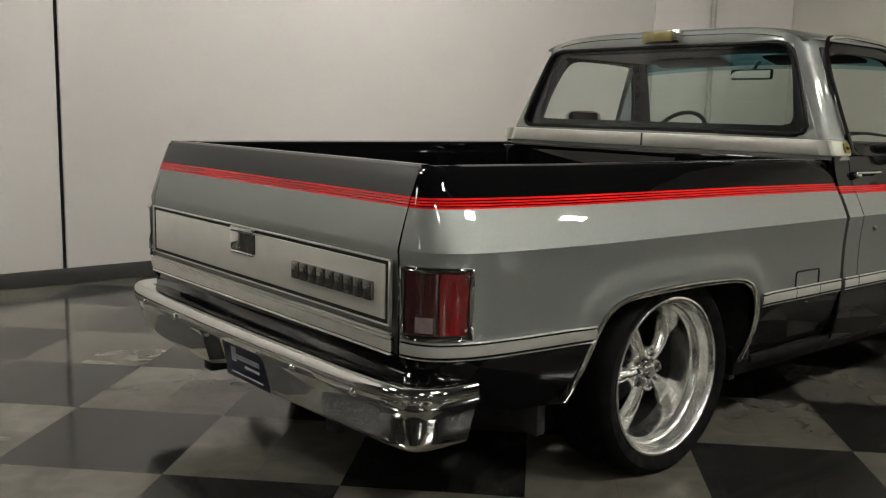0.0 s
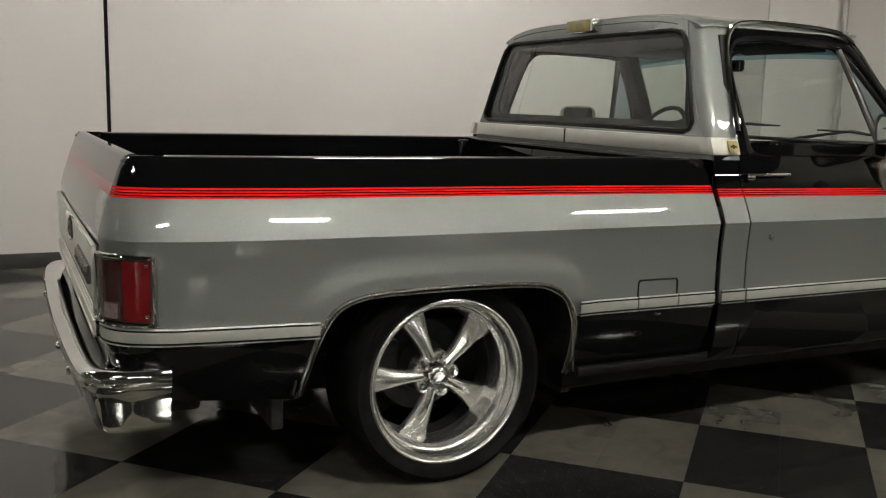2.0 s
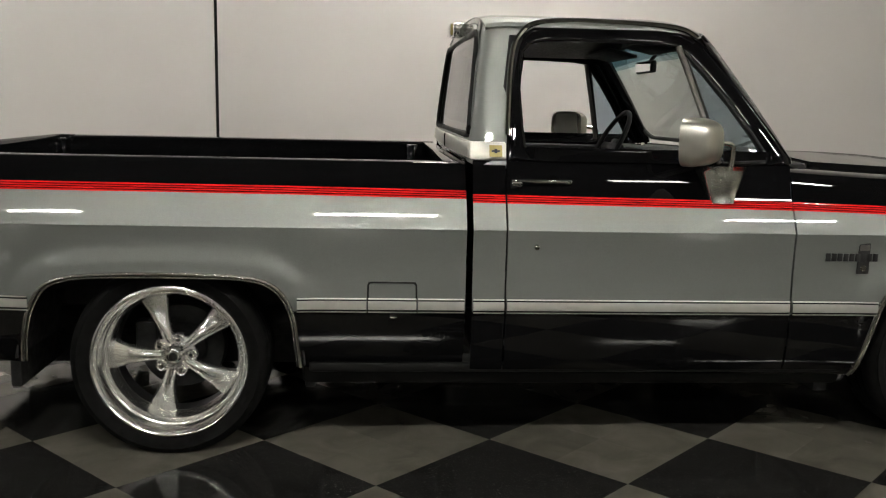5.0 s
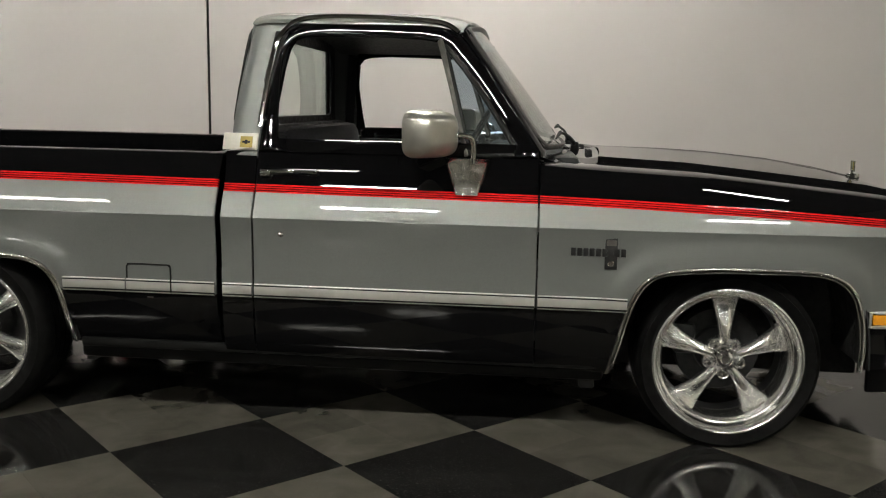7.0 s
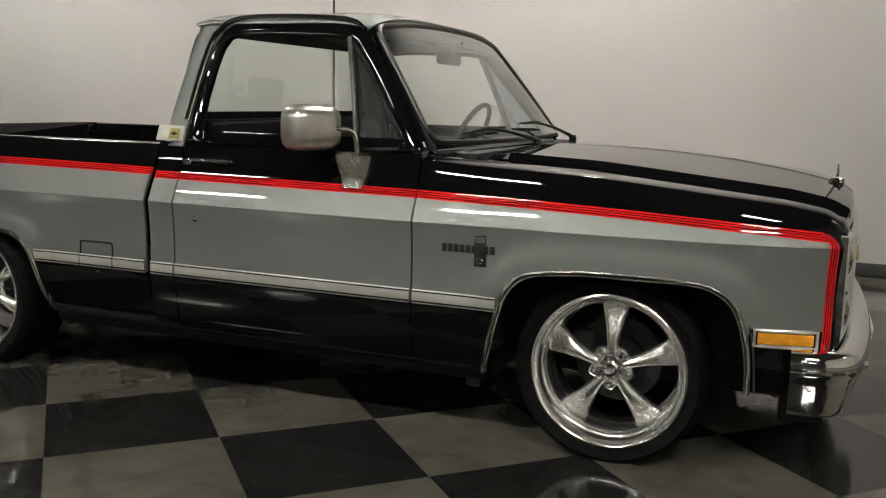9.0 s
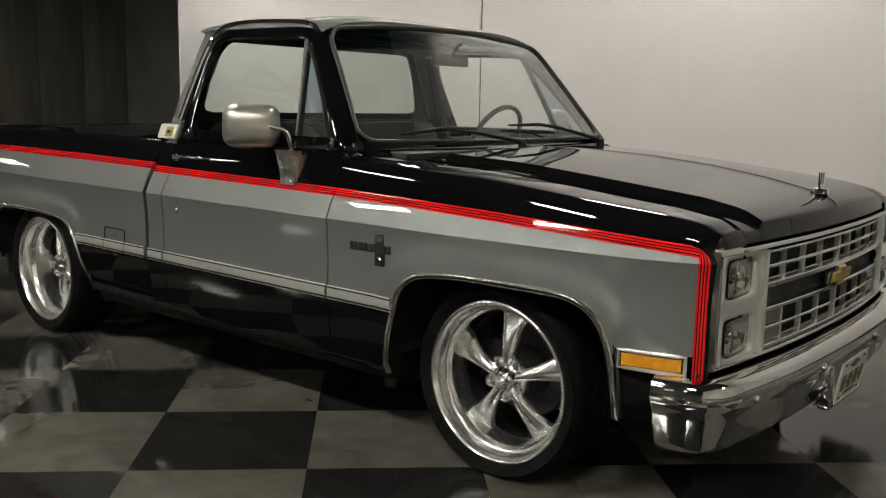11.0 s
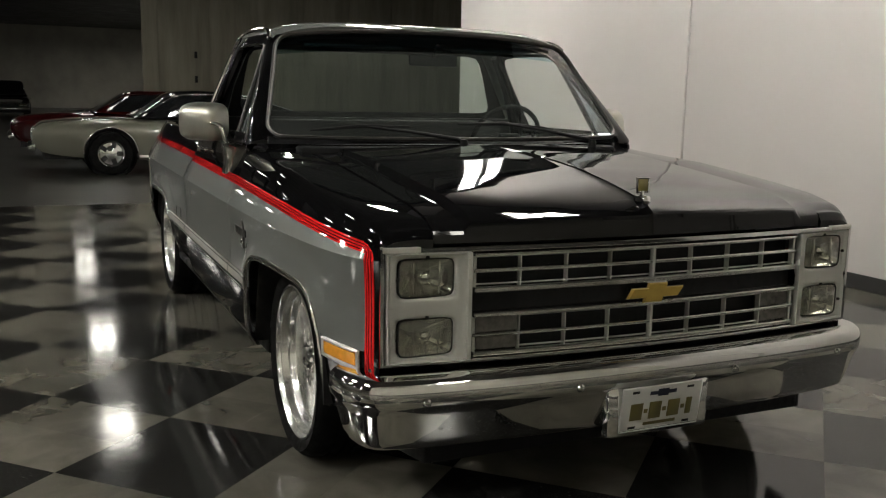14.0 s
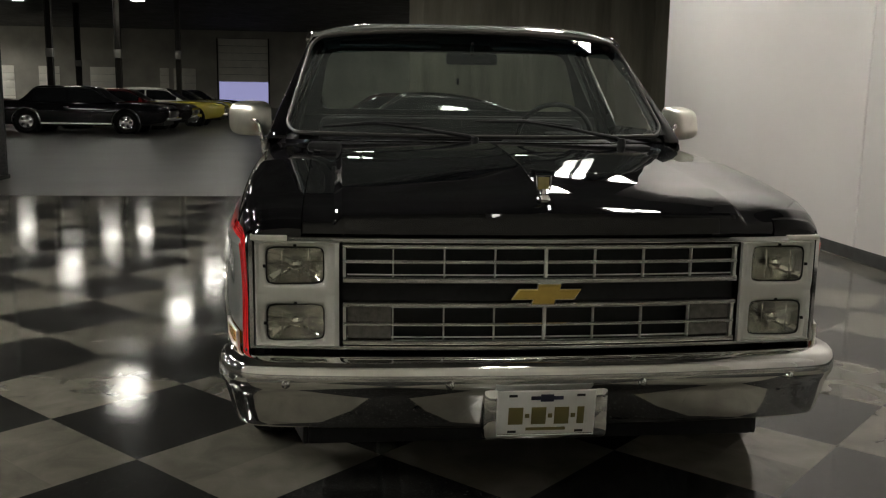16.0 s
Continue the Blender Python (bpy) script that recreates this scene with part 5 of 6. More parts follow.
# unseen masses below the cab, put in to darken the floor's reflections
finish("gearbox", *joined(box(1.9, 2.5, -0.2, 0.2, 0.20, 0.36, 0.05), box(2.5, 3.2, -0.28, 0.28, 0.19, 0.42, 0.05), tube([(0.1, 0, 0.34), (1.9, 0, 0.29)], 0.045, 10)), UNDER, truck)
finish("fuel_tank", *box(0.52, 1.0, -0.84, -0.50, 0.27, 0.50, 0.04), UNDER, truck)
finish("radiator_core", *box(3.50, 3.56, -0.62, 0.62, 0.44, 0.86, 0.01), UNDER, truck)
finish("air_dam", *joined(box(3.672, 3.706, -0.735, 0.735, 0.195, 0.36, 0.012), *[moved(box(-0.15, 0.0, -0.012, 0.012, 0.195, 0.36, 0.008), Matrix.Translation((3.700, e * 0.738, 0)) @ pose(0, 0, 0, 0, 0, -e * 14)) for e in (-1, 1)]), TRIM_BLACK, truck, "black air dam under the front bumper")
for e in (-1, 1):
    finish("front_valance", *box(3.46, 3.70, e * 0.895 - 0.035, e * 0.895 + 0.035, 0.34, 0.52, 0.02), UNDER, truck)
# unseen bar, added to keep light from showing under the tail
finish("cross_member", *box(-0.92, -0.76, -0.78, 0.78, 0.26, 0.40, 0.02), UNDER, truck)
finish("rear_sill", *joined(box(-1.045, -0.99, -0.86, 0.86, 0.44, 0.530, 0.008), box(-0.985, -0.93, -0.70, 0.70, 0.36, 0.46, 0.01)), BLACK, truck)


# ---- grille and lamps ----
def bent(y0, y1, z0, z1, front, deep, bev=0.002, n=None):
    """A bar across the nose that follows its bow: its face stands 'front' proud, 'deep' thick."""
    n = n or max(2, int(abs(y1 - y0) / 0.08) + 1)
    sec = [(front - deep, z0), (front - bev, z0), (front, z0 + bev), (front, z1 - bev), (front - bev, z1), (front - deep, z1)]
    f = lambda i, j: (nose_x(y0 + (y1 - y0) * i / (n - 1)) + sec[j][0], y0 + (y1 - y0) * i / (n - 1), sec[j][1])
    v, fs = grid(n, len(sec), f)
    return v, fs + [tuple(range(len(sec)))[::-1], tuple(range((n - 1) * len(sec), n * len(sec)))]


grille = finish("grille", *bent(-0.632, 0.632, 0.530, 0.856, -0.055, 0.02), TRIM_BLACK, truck, "silver bar grille over a black core", None, 30)
for z0, z1, fr, m in ((0.8545, 0.870, 0.010, CHROME), (0.519, 0.531, 0.008, CHROME)):
    finish("trim", *bent(-0.900, 0.900, z0, z1, fr, 0.03, 0.003), m, grille)
for sg in (-1, 1):
    finish("trim", *bent(sg * 0.900 - 0.006, sg * 0.900 + 0.006, 0.520, 0.868, 0.008, 0.03, 0.002, 2), CHROME, grille)
    finish("corner_piece", *bent(sg * 0.90 if sg < 0 else 0.79, -0.79 if sg < 0 else 0.90, 0.857, 0.873, 0.013, 0.03, 0.003), STEEL, grille)
    finish("black_surround", *bent(sg * 0.893 - 0.004, sg * 0.893 + 0.004, 0.530, 0.856, -0.002, 0.03, 0.001, 2), SEAL, grille)
ZB = [(0.8400, 0.8475), (0.7900, 0.8005), (0.7300, 0.7470), (0.6560, 0.6690), (0.5950, 0.6050), (0.5370, 0.5510)]
for k, (z0, z1) in enumerate(ZB):
    finish("bar", *bent(-0.622, 0.622, z0, z1, 0.004 if k in (1, 4) else 0.010, 0.030, 0.003), GRILLE_BAR, grille, "", None, 30)
for z0, z1 in ((0.747, 0.840), (0.551, 0.656)):
    for k in range(-4, 5):
        yv = k * 0.1565
        if abs(k) == 4:
            yv = math.copysign(0.618, k)
        w = 0.006 if k == 0 else 0.0024 if abs(k) < 4 else 0.007
        finish("upright", *bent(yv - w * 0.65, yv + w * 0.65, z0, z1, -0.002 if k else 0.006, 0.020, 0.001, 2), SATIN, grille)
    for zm0, zm1 in (((z0 + 0.004, z0 + 0.007), (z1 - 0.006, z1 - 0.003))):
        finish("fine_line", *bent(-0.61, 0.61, zm0, zm1, -0.008, 0.01, 0.001), SATIN, grille)
finish("centre_band", *bent(-0.622, 0.622, 0.669, 0.730, -0.022, 0.01), TRIM_BLACK, grille, "black centre band")
for sg in (-1, 1):
    finish("parking_lamp", *joined(*[bent(min(sg * 0.475, sg * 0.608), max(sg * 0.475, sg * 0.608), a, b, -0.006, 0.03) for a, b in ((0.553, 0.594), (0.606, 0.655))]), SMOKE, grille, "smoked parking lamp behind the bars")
# gold emblem in a chrome rim, plain cross shape
def emblem(x, grow, t):
    w, h, cw, ch, sl = 0.108 + grow, 0.0155 + grow * 0.8, 0.034 + grow * 0.9, 0.031 + grow * 0.8, 0.022
    o = [(-w, -h), (-cw - 0.006, -h), (-cw - 0.010, -ch), (cw - 0.010, -ch), (cw - 0.006, -h), (w - sl, -h), (w, h), (cw + 0.006, h), (cw + 0.010, ch), (-cw + 0.010, ch), (-cw + 0.006, h), (-w + sl, h)]
    n = len(o)
    v = [(x, a, 0.698 + b) for a, b in o] + [(x + t * 0.6, a, 0.698 + b) for a, b in o] + [(x + t, a * 0.975, 0.698 + b * 0.88) for a, b in o]
    f = [(r * n + i, r * n + (i + 1) % n, (r + 1) * n + (i + 1) % n, (r + 1) * n + i) for r in (0, 1) for i in range(n)]
    k = 2 * n
    f += [(k, k + 1, k + 10, k + 11), (k + 1, k + 4, k + 7, k + 10), (k + 1, k + 2, k + 3, k + 4), (k + 7, k + 8, k + 9, k + 10), (k + 4, k + 5, k + 6, k + 7)]
    return v, f


em = finish("emblem", *emblem(nose_x(0) - 0.01, 0.006, 0.026), CHROME, grille, "gold cross-shaped emblem in a chrome rim", None, 25)
finish("gold_face", *emblem(nose_x(0) + 0.012, 0.0, 0.012), GOLD, em, "", None, 25)

def round_box(yc, zc, w, h, r, n=40):
    """Outline of a box with round corners, each point on a ray of its own from the middle."""
    out = []
    for k in range(n):
        a = 2 * math.pi * k / n
        e = 8.0 if r > 0 else 60.0
        c, d = math.cos(a), math.sin(a)
        m = (abs(c) ** e + abs(d) ** e) ** (-1 / e)
        out.append((yc + w * c * m, zc + h * d * m))
    return out


def lamp_bezel(lo, hi, yc, hw_, holes):
    """Pressed bezel: raised rim, flat field, and two round-cornered openings that turn inwards."""
    mid = (holes[0][0] + holes[1][1]) / 2
    V, F = [], []
    prof = [(0.0, -0.012, 1), (0.0, 0.010, 1), (0.10, 0.013, 1), (0.22, 0.010, 1), (0.36, 0.003, 0), (0.62, 0.003, 0), (0.86, 0.002, 0), (0.95, -0.002, 0), (1.0, -0.008, 0), (1.0, -0.022, 0)]
    n = 40
    for (z0, z1), (c0, c1) in zip(holes, ((mid, 0.8535), (0.531, mid))):
        inner = round_box(yc, (z0 + z1) / 2, hw_, (z1 - z0) / 2, 1, n)
        k0 = len(V)
        for t, d, rim in prof:
            for k in range(n):
                a = 2 * math.pi * k / n
                c, q = math.cos(a), math.sin(a)
                m = 1 / max(abs(c), abs(q))
                oy, oz = (lo + hi) / 2 + (hi - lo) / 2 * c * m, (c0 + c1) / 2 + (c1 - c0) / 2 * q * m
                flat = rim and abs(oz - mid) < 0.001
                yy, zz = oy + (inner[k][0] - oy) * t, oz + (inner[k][1] - oz) * t
                V.append((nose_x(yy) + (0.003 if flat else d), yy, zz))
        for r in range(len(prof) - 1):
            for k in range(n):
                k2 = (k + 1) % n
                F.append((k0 + r * n + k, k0 + r * n + k2, k0 + (r + 1) * n + k2, k0 + (r + 1) * n + k))
    return finish("headlamp_bezel", V, F, SATIN, truck, "satin silver bezel holding two stacked headlamps", None, 50)


def lamp_unit(yc, hw_, z0, z1, bez, sg):
    """Sealed-beam lamp: dark seat, bowl, bulb shield and a domed fluted glass."""
    xc, zc, h = nose_x(yc), (z0 + z1) / 2, (z1 - z0) / 2
    n = 40

    def dish(scale, depth):
        rim = round_box(0, 0, hw_ * scale, h * scale, 1, n)
        f = lambda i, j: (xc + depth(i / 7, rim[j % n][0] * i / 7), yc + rim[j % n][0] * i / 7, zc + rim[j % n][1] * i / 7)
        return grid(8, n + 1, f)
    seat = round_box(yc, zc, hw_ + 0.001, h + 0.001, 1, n)
    seat_in = round_box(yc, zc, hw_ * 0.955, h * 0.935, 1, n)
    sv = [(xc - 0.004, a, b) for a, b in seat] + [(xc - 0.005, a, b) for a, b in seat_in] + [(xc - 0.03, a, b) for a, b in seat_in]
    finish("rim", sv, [(r * n + k, r * n + (k + 1) % n, (r + 1) * n + (k + 1) % n, (r + 1) * n + k) for r in (0, 1) for k in range(n)], SEAL, bez, "", None, 30)
    finish("reflector", *dish(0.955, lambda t, a: -0.006 - 0.048 * (1 - t * t)), REFLECTOR, bez, "", None, 60, True, True)
    finish("bulb_shield", *moved(lathe([(0.0, -0.020), (0.012, -0.017), (0.020, -0.008), (0.022, 0.004), (0.016, 0.016)], 20), Matrix.Translation((xc - 0.022, yc, zc)) @ pose(0, 0, 0, 0, 0, 90)), REFLECTOR, bez)
    for e in (-1, 1):
        finish("flute_band", *moved(tube([(0, 0, -h * 0.80), (0.004, 0, 0), (0, 0, h * 0.80)], 0.0035, 8), Matrix.Translation((xc - 0.004, yc + e * 0.040, zc))), REFLECTOR, bez)
    gl = finish("lens", *dish(0.95, lambda t, a: -0.003 + 0.019 * (1 - t * t) + 0.0012 * math.cos(a * 420)), GLASS_LAMP, bez, "clear fluted headlamp glass", None, 60, True, True)
    gl.visible_shadow = False
    for a, b in ((yc + sg * (hw_ + 0.004), zc), (yc, z1 + 0.004)):
        finish("adjuster", *box(xc, xc + 0.008, a - 0.005, a + 0.005, b - 0.005, b + 0.005, 0.002), SEAL, bez)


for sg in (-1, 1):
    Y0, Y1 = sg * 0.640, sg * 0.888
    lo, hi = min(Y0, Y1), max(Y0, Y1)
    yc, hw_ = (lo + hi) / 2 + sg * 0.002, 0.088
    holes = ((0.722, 0.838), (0.546, 0.660))
    bez = lamp_bezel(lo, hi, yc, hw_, holes)
    finish("bezel_rib", *bent(sg * 0.640 - 0.006, sg * 0.640 + 0.006, 0.531, 0.8535, 0.018, 0.02, 0.003, 2), SATIN, bez)
    for z0, z1 in holes:
        lamp_unit(yc, hw_, z0, z1, bez, sg)

# amber side markers
for left in (False, True):
    def mk(x0, x1, z0, z1, out, n=8):
        f = lambda i, j: side_pt(u_of(x0 + (x1 - x0) * i / (n - 1)), z0 + (z1 - z0) * j / 2, True, out, False)
        v, fs = grid(n, 3, f)
        return ([(x, -yv, z) for x, yv, z in v], [q[::-1] for q in fs]) if left else (v, fs)
    ml = thick(finish("side_marker", *mk(3.478, 3.648, 0.513, 0.550, 0.012), AMBER, truck, "amber side marker in a bright frame"), 0.012)
    pts = [side_pt(u_of(3.468 + 0.19 * k / 8), 0.505, True, 0.010, False) for k in range(9)] + [side_pt(u_of(3.658 - 0.19 * k / 8), 0.558, True, 0.010, False) for k in range(9)]
    finish("frame", *tube([(x, -yv if left else yv, z) for x, yv, z in pts], 0.0062, 6, True), STEEL, ml)


# ---- bumpers ----
def bumper(path, sec, pocket=0.0):
    """A pressed bumper: a section of (outward, z) swept along a plan line."""
    P = spline([(x, yv, 0) for x, yv in path], 14)
    k = len(P)

    def f(i, j):
        a, b = P[max(i - 1, 0)], P[min(i + 1, k - 1)]
        d = (b - a).normalized()
        nrm = Vector((d.y, -d.x, 0))
        o, z = sec[j]
        if pocket and z < 0.405:
            o -= pocket * min(1.0, max(0.0, (0.225 - abs(P[i].y)) / 0.03)) * min(1.0, (0.405 - z) / 0.012)
        return (P[i].x + nrm.x * o, P[i].y + nrm.y * o, z)
    v, fs = grid(k, len(sec), f)
    return (v, [q[::-1] for q in fs]), P


f_path = [(3.585, -1.012), (3.64, -1.010), (3.70, -0.998), (3.758, -0.964), (3.795, -0.90), (3.818, -0.77), (3.840, -0.55), (3.852, -0.28), (3.857, 0),
          (3.852, 0.28), (3.840, 0.55), (3.818, 0.77), (3.795, 0.90), (3.758, 0.964), (3.70, 0.998), (3.64, 1.010), (3.585, 1.012)]
f_sec = [(-0.11, 0.496), (-0.085, 0.506), (-0.045, 0.505), (-0.018, 0.498), (-0.005, 0.488), (0.002, 0.470), (0.003, 0.440), (0.0, 0.424), (-0.006, 0.412), (-0.012, 0.404),
         (-0.018, 0.385), (-0.030, 0.340), (-0.044, 0.298), (-0.050, 0.282), (-0.058, 0.275), (-0.075, 0.273)]
(V, F), P = bumper(f_path, f_sec)
fb = thick(finish("front_bumper", V, F, CHROME, truck, "chrome front bumper", None, 45), 0.006)
for yv in (-0.79, -0.30, 0.30, 0.79):
    i = min(range(len(P)), key=lambda q: abs(P[q].y - yv))
    finish("bolt", *moved(lathe([(0.0, -0.010), (0.008, -0.009), (0.013, -0.004), (0.0145, 0.004)], 16), Matrix.Translation((P[i].x + 0.001, P[i].y, 0.432)) @ pose(0, 0, 0, 0, 0, 90)), CHROME, fb)
mount = finish("plate_mount", *box(3.800, 3.852, -0.198, 0.198, 0.248, 0.425, 0.020), CHROME, fb)
tilt = Matrix.Translation((3.860, -0.003, 0.342)) @ pose(0, 0, 0, 0, 9, 0)
plate = finish("front_plate", *moved(box(-0.003, 0.003, -0.153, 0.153, -0.0765, 0.0765, 0.003), tilt), WHITE_PLATE, truck, "white souvenir plate with olive bars")
x = -0.118
for w, h in ((0.046, 0.058), (0.014, 0.014), (0.046, 0.058), (0.014, 0.014), (0.046, 0.058), (0.014, 0.014), (0.022, 0.058)):
    finish("bar", *moved(box(0.003, 0.0055, x, x + w, -0.008 - h / 2 + (0.0 if h > 0.02 else 0), -0.008 + h / 2, 0.0008), tilt), OLIVE, plate)
    x += w + 0.0057
finish("small_bar", *moved(box(0.003, 0.0048, -0.062, 0.062, -0.058, -0.048), tilt), OLIVE, plate)
finish("blue_mark", *moved(joined(box(0.003, 0.0052, -0.050, 0.050, 0.046, 0.058), box(0.003, 0.0056, -0.020, 0.020, 0.040, 0.064)), tilt), NAVY, plate)
for a, b in ((-0.105, 0.060), (0.105, 0.060), (-0.105, -0.062), (0.105, -0.062)):
    finish("slot", *moved(box(0.003, 0.0045, a - 0.013, a + 0.013, b - 0.004, b + 0.004), tilt), UNDER, plate)
rim_pts = [(-0.151, -0.0745), (0.151, -0.0745), (0.151, 0.0745), (-0.151, 0.0745)]
finish("plate_rim", *moved(tube([(0.003, a, b) for a, b in rim_pts], 0.0022, 6, True), tilt), WHITE_PLATE, plate)

r_path = [(-0.885, 0.990), (-0.95, 0.990), (-1.03, 0.984), (-1.085, 0.960), (-1.118, 0.91), (-1.136, 0.80), (-1.148, 0.55), (-1.154, 0.28), (-1.156, 0.2), (-1.156, 0),
          (-1.156, -0.2), (-1.154, -0.28), (-1.148, -0.55), (-1.136, -0.80), (-1.118, -0.91), (-1.085, -0.960), (-1.03, -0.984), (-0.95, -0.990), (-0.885, -0.990)]
r_sec = [(-0.10, 0.452), (-0.07, 0.464), (-0.035, 0.470), (-0.012, 0.467), (-0.003, 0.460), (0.002, 0.448), (0.003, 0.428), (0.0, 0.412), (-0.006, 0.400), (-0.012, 0.392),
         (-0.018, 0.372), (-0.028, 0.336), (-0.038, 0.298), (-0.044, 0.282), (-0.052, 0.274), (-0.07, 0.272)]
(V, F), P = bumper(r_path, r_sec, 0.06)
rb = thick(finish("rear_bumper", V, F, CHROME, truck, "chrome rear bumper", None, 45), 0.006)
for yv in (-0.74, -0.42, 0.42, 0.74):
    i = min(range(len(P)), key=lambda q: abs(P[q].y - yv))
    finish("bolt", *moved(lathe([(0.0, -0.010), (0.008, -0.009), (0.013, -0.004), (0.0145, 0.004)], 16), Matrix.Translation((P[i].x - 0.001, P[i].y, 0.418)) @ pose(0, 0, 0, 0, 0, -90)), CHROME, rb)
tilt = Matrix.Translation((-1.112, -0.055, 0.346)) @ pose(0, 0, 0, 0, -6, 0)
rp = finish("rear_plate", *moved(box(-0.003, 0.003, -0.152, 0.152, -0.0765, 0.0765, 0.003), tilt), NAVY, truck, "dark dealer plate with pale marks")
for a, b, w, h in ((0.085, 0.012, 0.016, 0.052), (0.045, 0.006, 0.018, 0.018), (0.015, 0.006, 0.018, 0.018), (-0.015, 0.006, 0.018, 0.018), (-0.045, 0.006, 0.018, 0.018), (-0.075, 0.006, 0.018, 0.018), (-0.04, -0.022, 0.05, 0.010), (0.0, -0.056, 0.11, 0.006)):
    finish("pale_mark", *moved(box(-0.0052, -0.003, a - w, a + w, b - h / 2, b + h / 2, 0.0008), tilt), PALE, rp)
for sg in (-1, 1):
    finish("bracket", *box(-1.10, -0.95, sg * 0.44 - 0.03, sg * 0.44 + 0.03, 0.33, 0.40, 0.008), UNDER, rb)

# ---- handles, locks, badges, mirrors, ornament ----
for left in (False, True):
    sg = 1 if left else -1
    d = door_left if left else door_right
    ya = -side_pt(u_of(1.3), 1.008, True)[1]
    h = finish("handle", *joined(box(1.222, 1.440, sg * (ya + 0.020) - 0.006, sg * (ya + 0.020) + 0.006, 1.000, 1.013, 0.004), box(1.222, 1.262, sg * (ya + 0.006) - 0.02, sg * (ya + 0.006) + 0.02, 0.985, 1.013, 0.006),
                                 box(1.420, 1.442, sg * (ya + 0.006) - 0.02, sg * (ya + 0.006) + 0.02, 0.998, 1.013, 0.005)), CHROME, d, "chrome door handle")
    p = side_pt(u_of(1.313), 0.775, True)
    finish("lock", *moved(lathe([(0.0, -0.006), (0.006, -0.006), (0.010, -0.004), (0.012, 0.004)], 16), Matrix.Translation((1.313, -p[1] if left else p[1], 0.775)) @ pose(0, 0, 0, 0, 0, 180 if left else 0)), CHROME, d)
    # wing badge: two small plates and a row of plain blocks
    yb = -side_pt(u_of(2.53), 0.73, True)[1]
    bd = finish("wing_badge", *box(2.507, 2.553, sg * yb - 0.005, sg * yb + 0.005, 0.688, 0.806, 0.003), BADGE, truck, "small grey badge of plates and plain blocks")
    for k in range(9):
        x = 2.385 + k * 0.0225
        finish("letter_block", *box(x, x + 0.018, sg * yb - 0.006, sg * yb + 0.006, 0.735, 0.765, 0.002), BADGE, bd)
    finish("mark", *moved(lathe([(0.0, -0.003), (0.009, -0.003), (0.012, 0.0), (0.012, 0.006)], 16), Matrix.Translation((2.53, sg * (yb + 0.006), 0.711)) @ pose(0, 0, 0, 0, 0, 180 if left else 0)), CHROME, bd)
    finish("plate_face", *box(2.512, 2.548, sg * (yb + 0.006) - 0.001, sg * (yb + 0.006) + 0.001, 0.776, 0.796), CAST, bd)

    # door mirror: rounded stainless head on a bent arm over a tapered foot
    def foot(i, j):
        t = i / 6
        z = 0.938 + 0.134 * t
        x0, x1 = 1.958 - 0.048 * t, 2.040 + 0.045 * t
        yo = cab_y(max(z, 1.06)) if z > 1.06 else 1.054 - inset(z, True)
        prof_ = [(0.0, 0.0), (0.02, 0.75), (0.12, 1.0), (0.5, 1.08), (0.88, 1.0), (0.98, 0.75), (1.0, 0.0)]
        a, b = prof_[j]
        return (x0 + (x1 - x0) * a, sg * (yo + (0.012 + 0.036 * t) * b), z)
    v, fs = grid(7, 7, foot)
    fs = fs + [tuple(6 * 7 + j for j in range(7))]
    mf = finish("door_mirror", v, fs if not left else [q[::-1] for q in fs], POLISHED, truck, "satin stainless door mirror on a bent arm", None, 75)
    w = Vector((0.62, 0.78, 0)).normalized()
    nrm = Vector((-0.78, 0.62, 0)).normalized()
    c = Vector((1.885, -1.118 if left else -1.090, 1.160))
    n, m = 49, 15

    def head(i, j):
        a, t = 2 * math.pi * i / (n - 1), j / (m - 1)
        e = 0.48
        ca, sa = math.cos(a), math.sin(a)
        cx, cz = math.copysign(abs(ca) ** e, ca), math.copysign(abs(sa) ** e, sa)
        k = math.sin(t * math.pi / 2) ** 0.5 if t > 0 else 0.0
        depth = -0.105 + 0.105 * t ** 1.9
        q = c + w * (cx * 0.112 * k) + Vector((0, 0, cz * 0.086 * k)) + nrm * (depth + 0.05)
        return (q.x, q.y if not left else -q.y, q.z)
    v, fs = grid(n, m, head)
    finish("head", v, fs if left else [q[::-1] for q in fs], BRUSHED, mf, "", None, 60, True, True)
    g = [c + w * (a * 0.090) + Vector((0, 0, b * 0.076)) + nrm * 0.047 for a, b in ((-1, -0.8), (-0.85, -1), (0.85, -1), (1, -0.8), (1, 0.8), (0.85, 1), (-0.85, 1), (-1, 0.8))]
    finish("mirror_glass", [(q.x, q.y if not left else -q.y, q.z) for q in g], [tuple(range(8))], MIRROR, mf)
    arm = [(2.02, -1.005, 1.070), (2.022, -1.012, 1.10), (2.018, -1.022, 1.135), (2.005, -1.036, 1.152), (1.97, -1.055, 1.158), (1.93, -1.07, 1.160)]
    finish("arm", *tube([(q.x, q.y if not left else -q.y, q.z) for q in spline(arm, 4)], 0.0095, 10), POLISHED, mf)

zo = hood_z(3.69, 0) - 0.002
orn = finish("hood_ornament", *joined(moved(lathe([(0.0, 0.0), (0.010, 0.001), (0.02, 0.012), (0.024, 0.02)], 16), Matrix.Translation((3.700, 0, zo + 0.016)) @ pose(0, 0, 0, -90, 0, 0)),
                                      tube([(3.70, 0, zo), (3.70, 0, zo + 0.03)], 0.006, 8), box(3.672, 3.730, -0.013, 0.013, zo - 0.012, zo + 0.014, 0.005)), CHROME, truck, "upright gold-framed hood ornament")
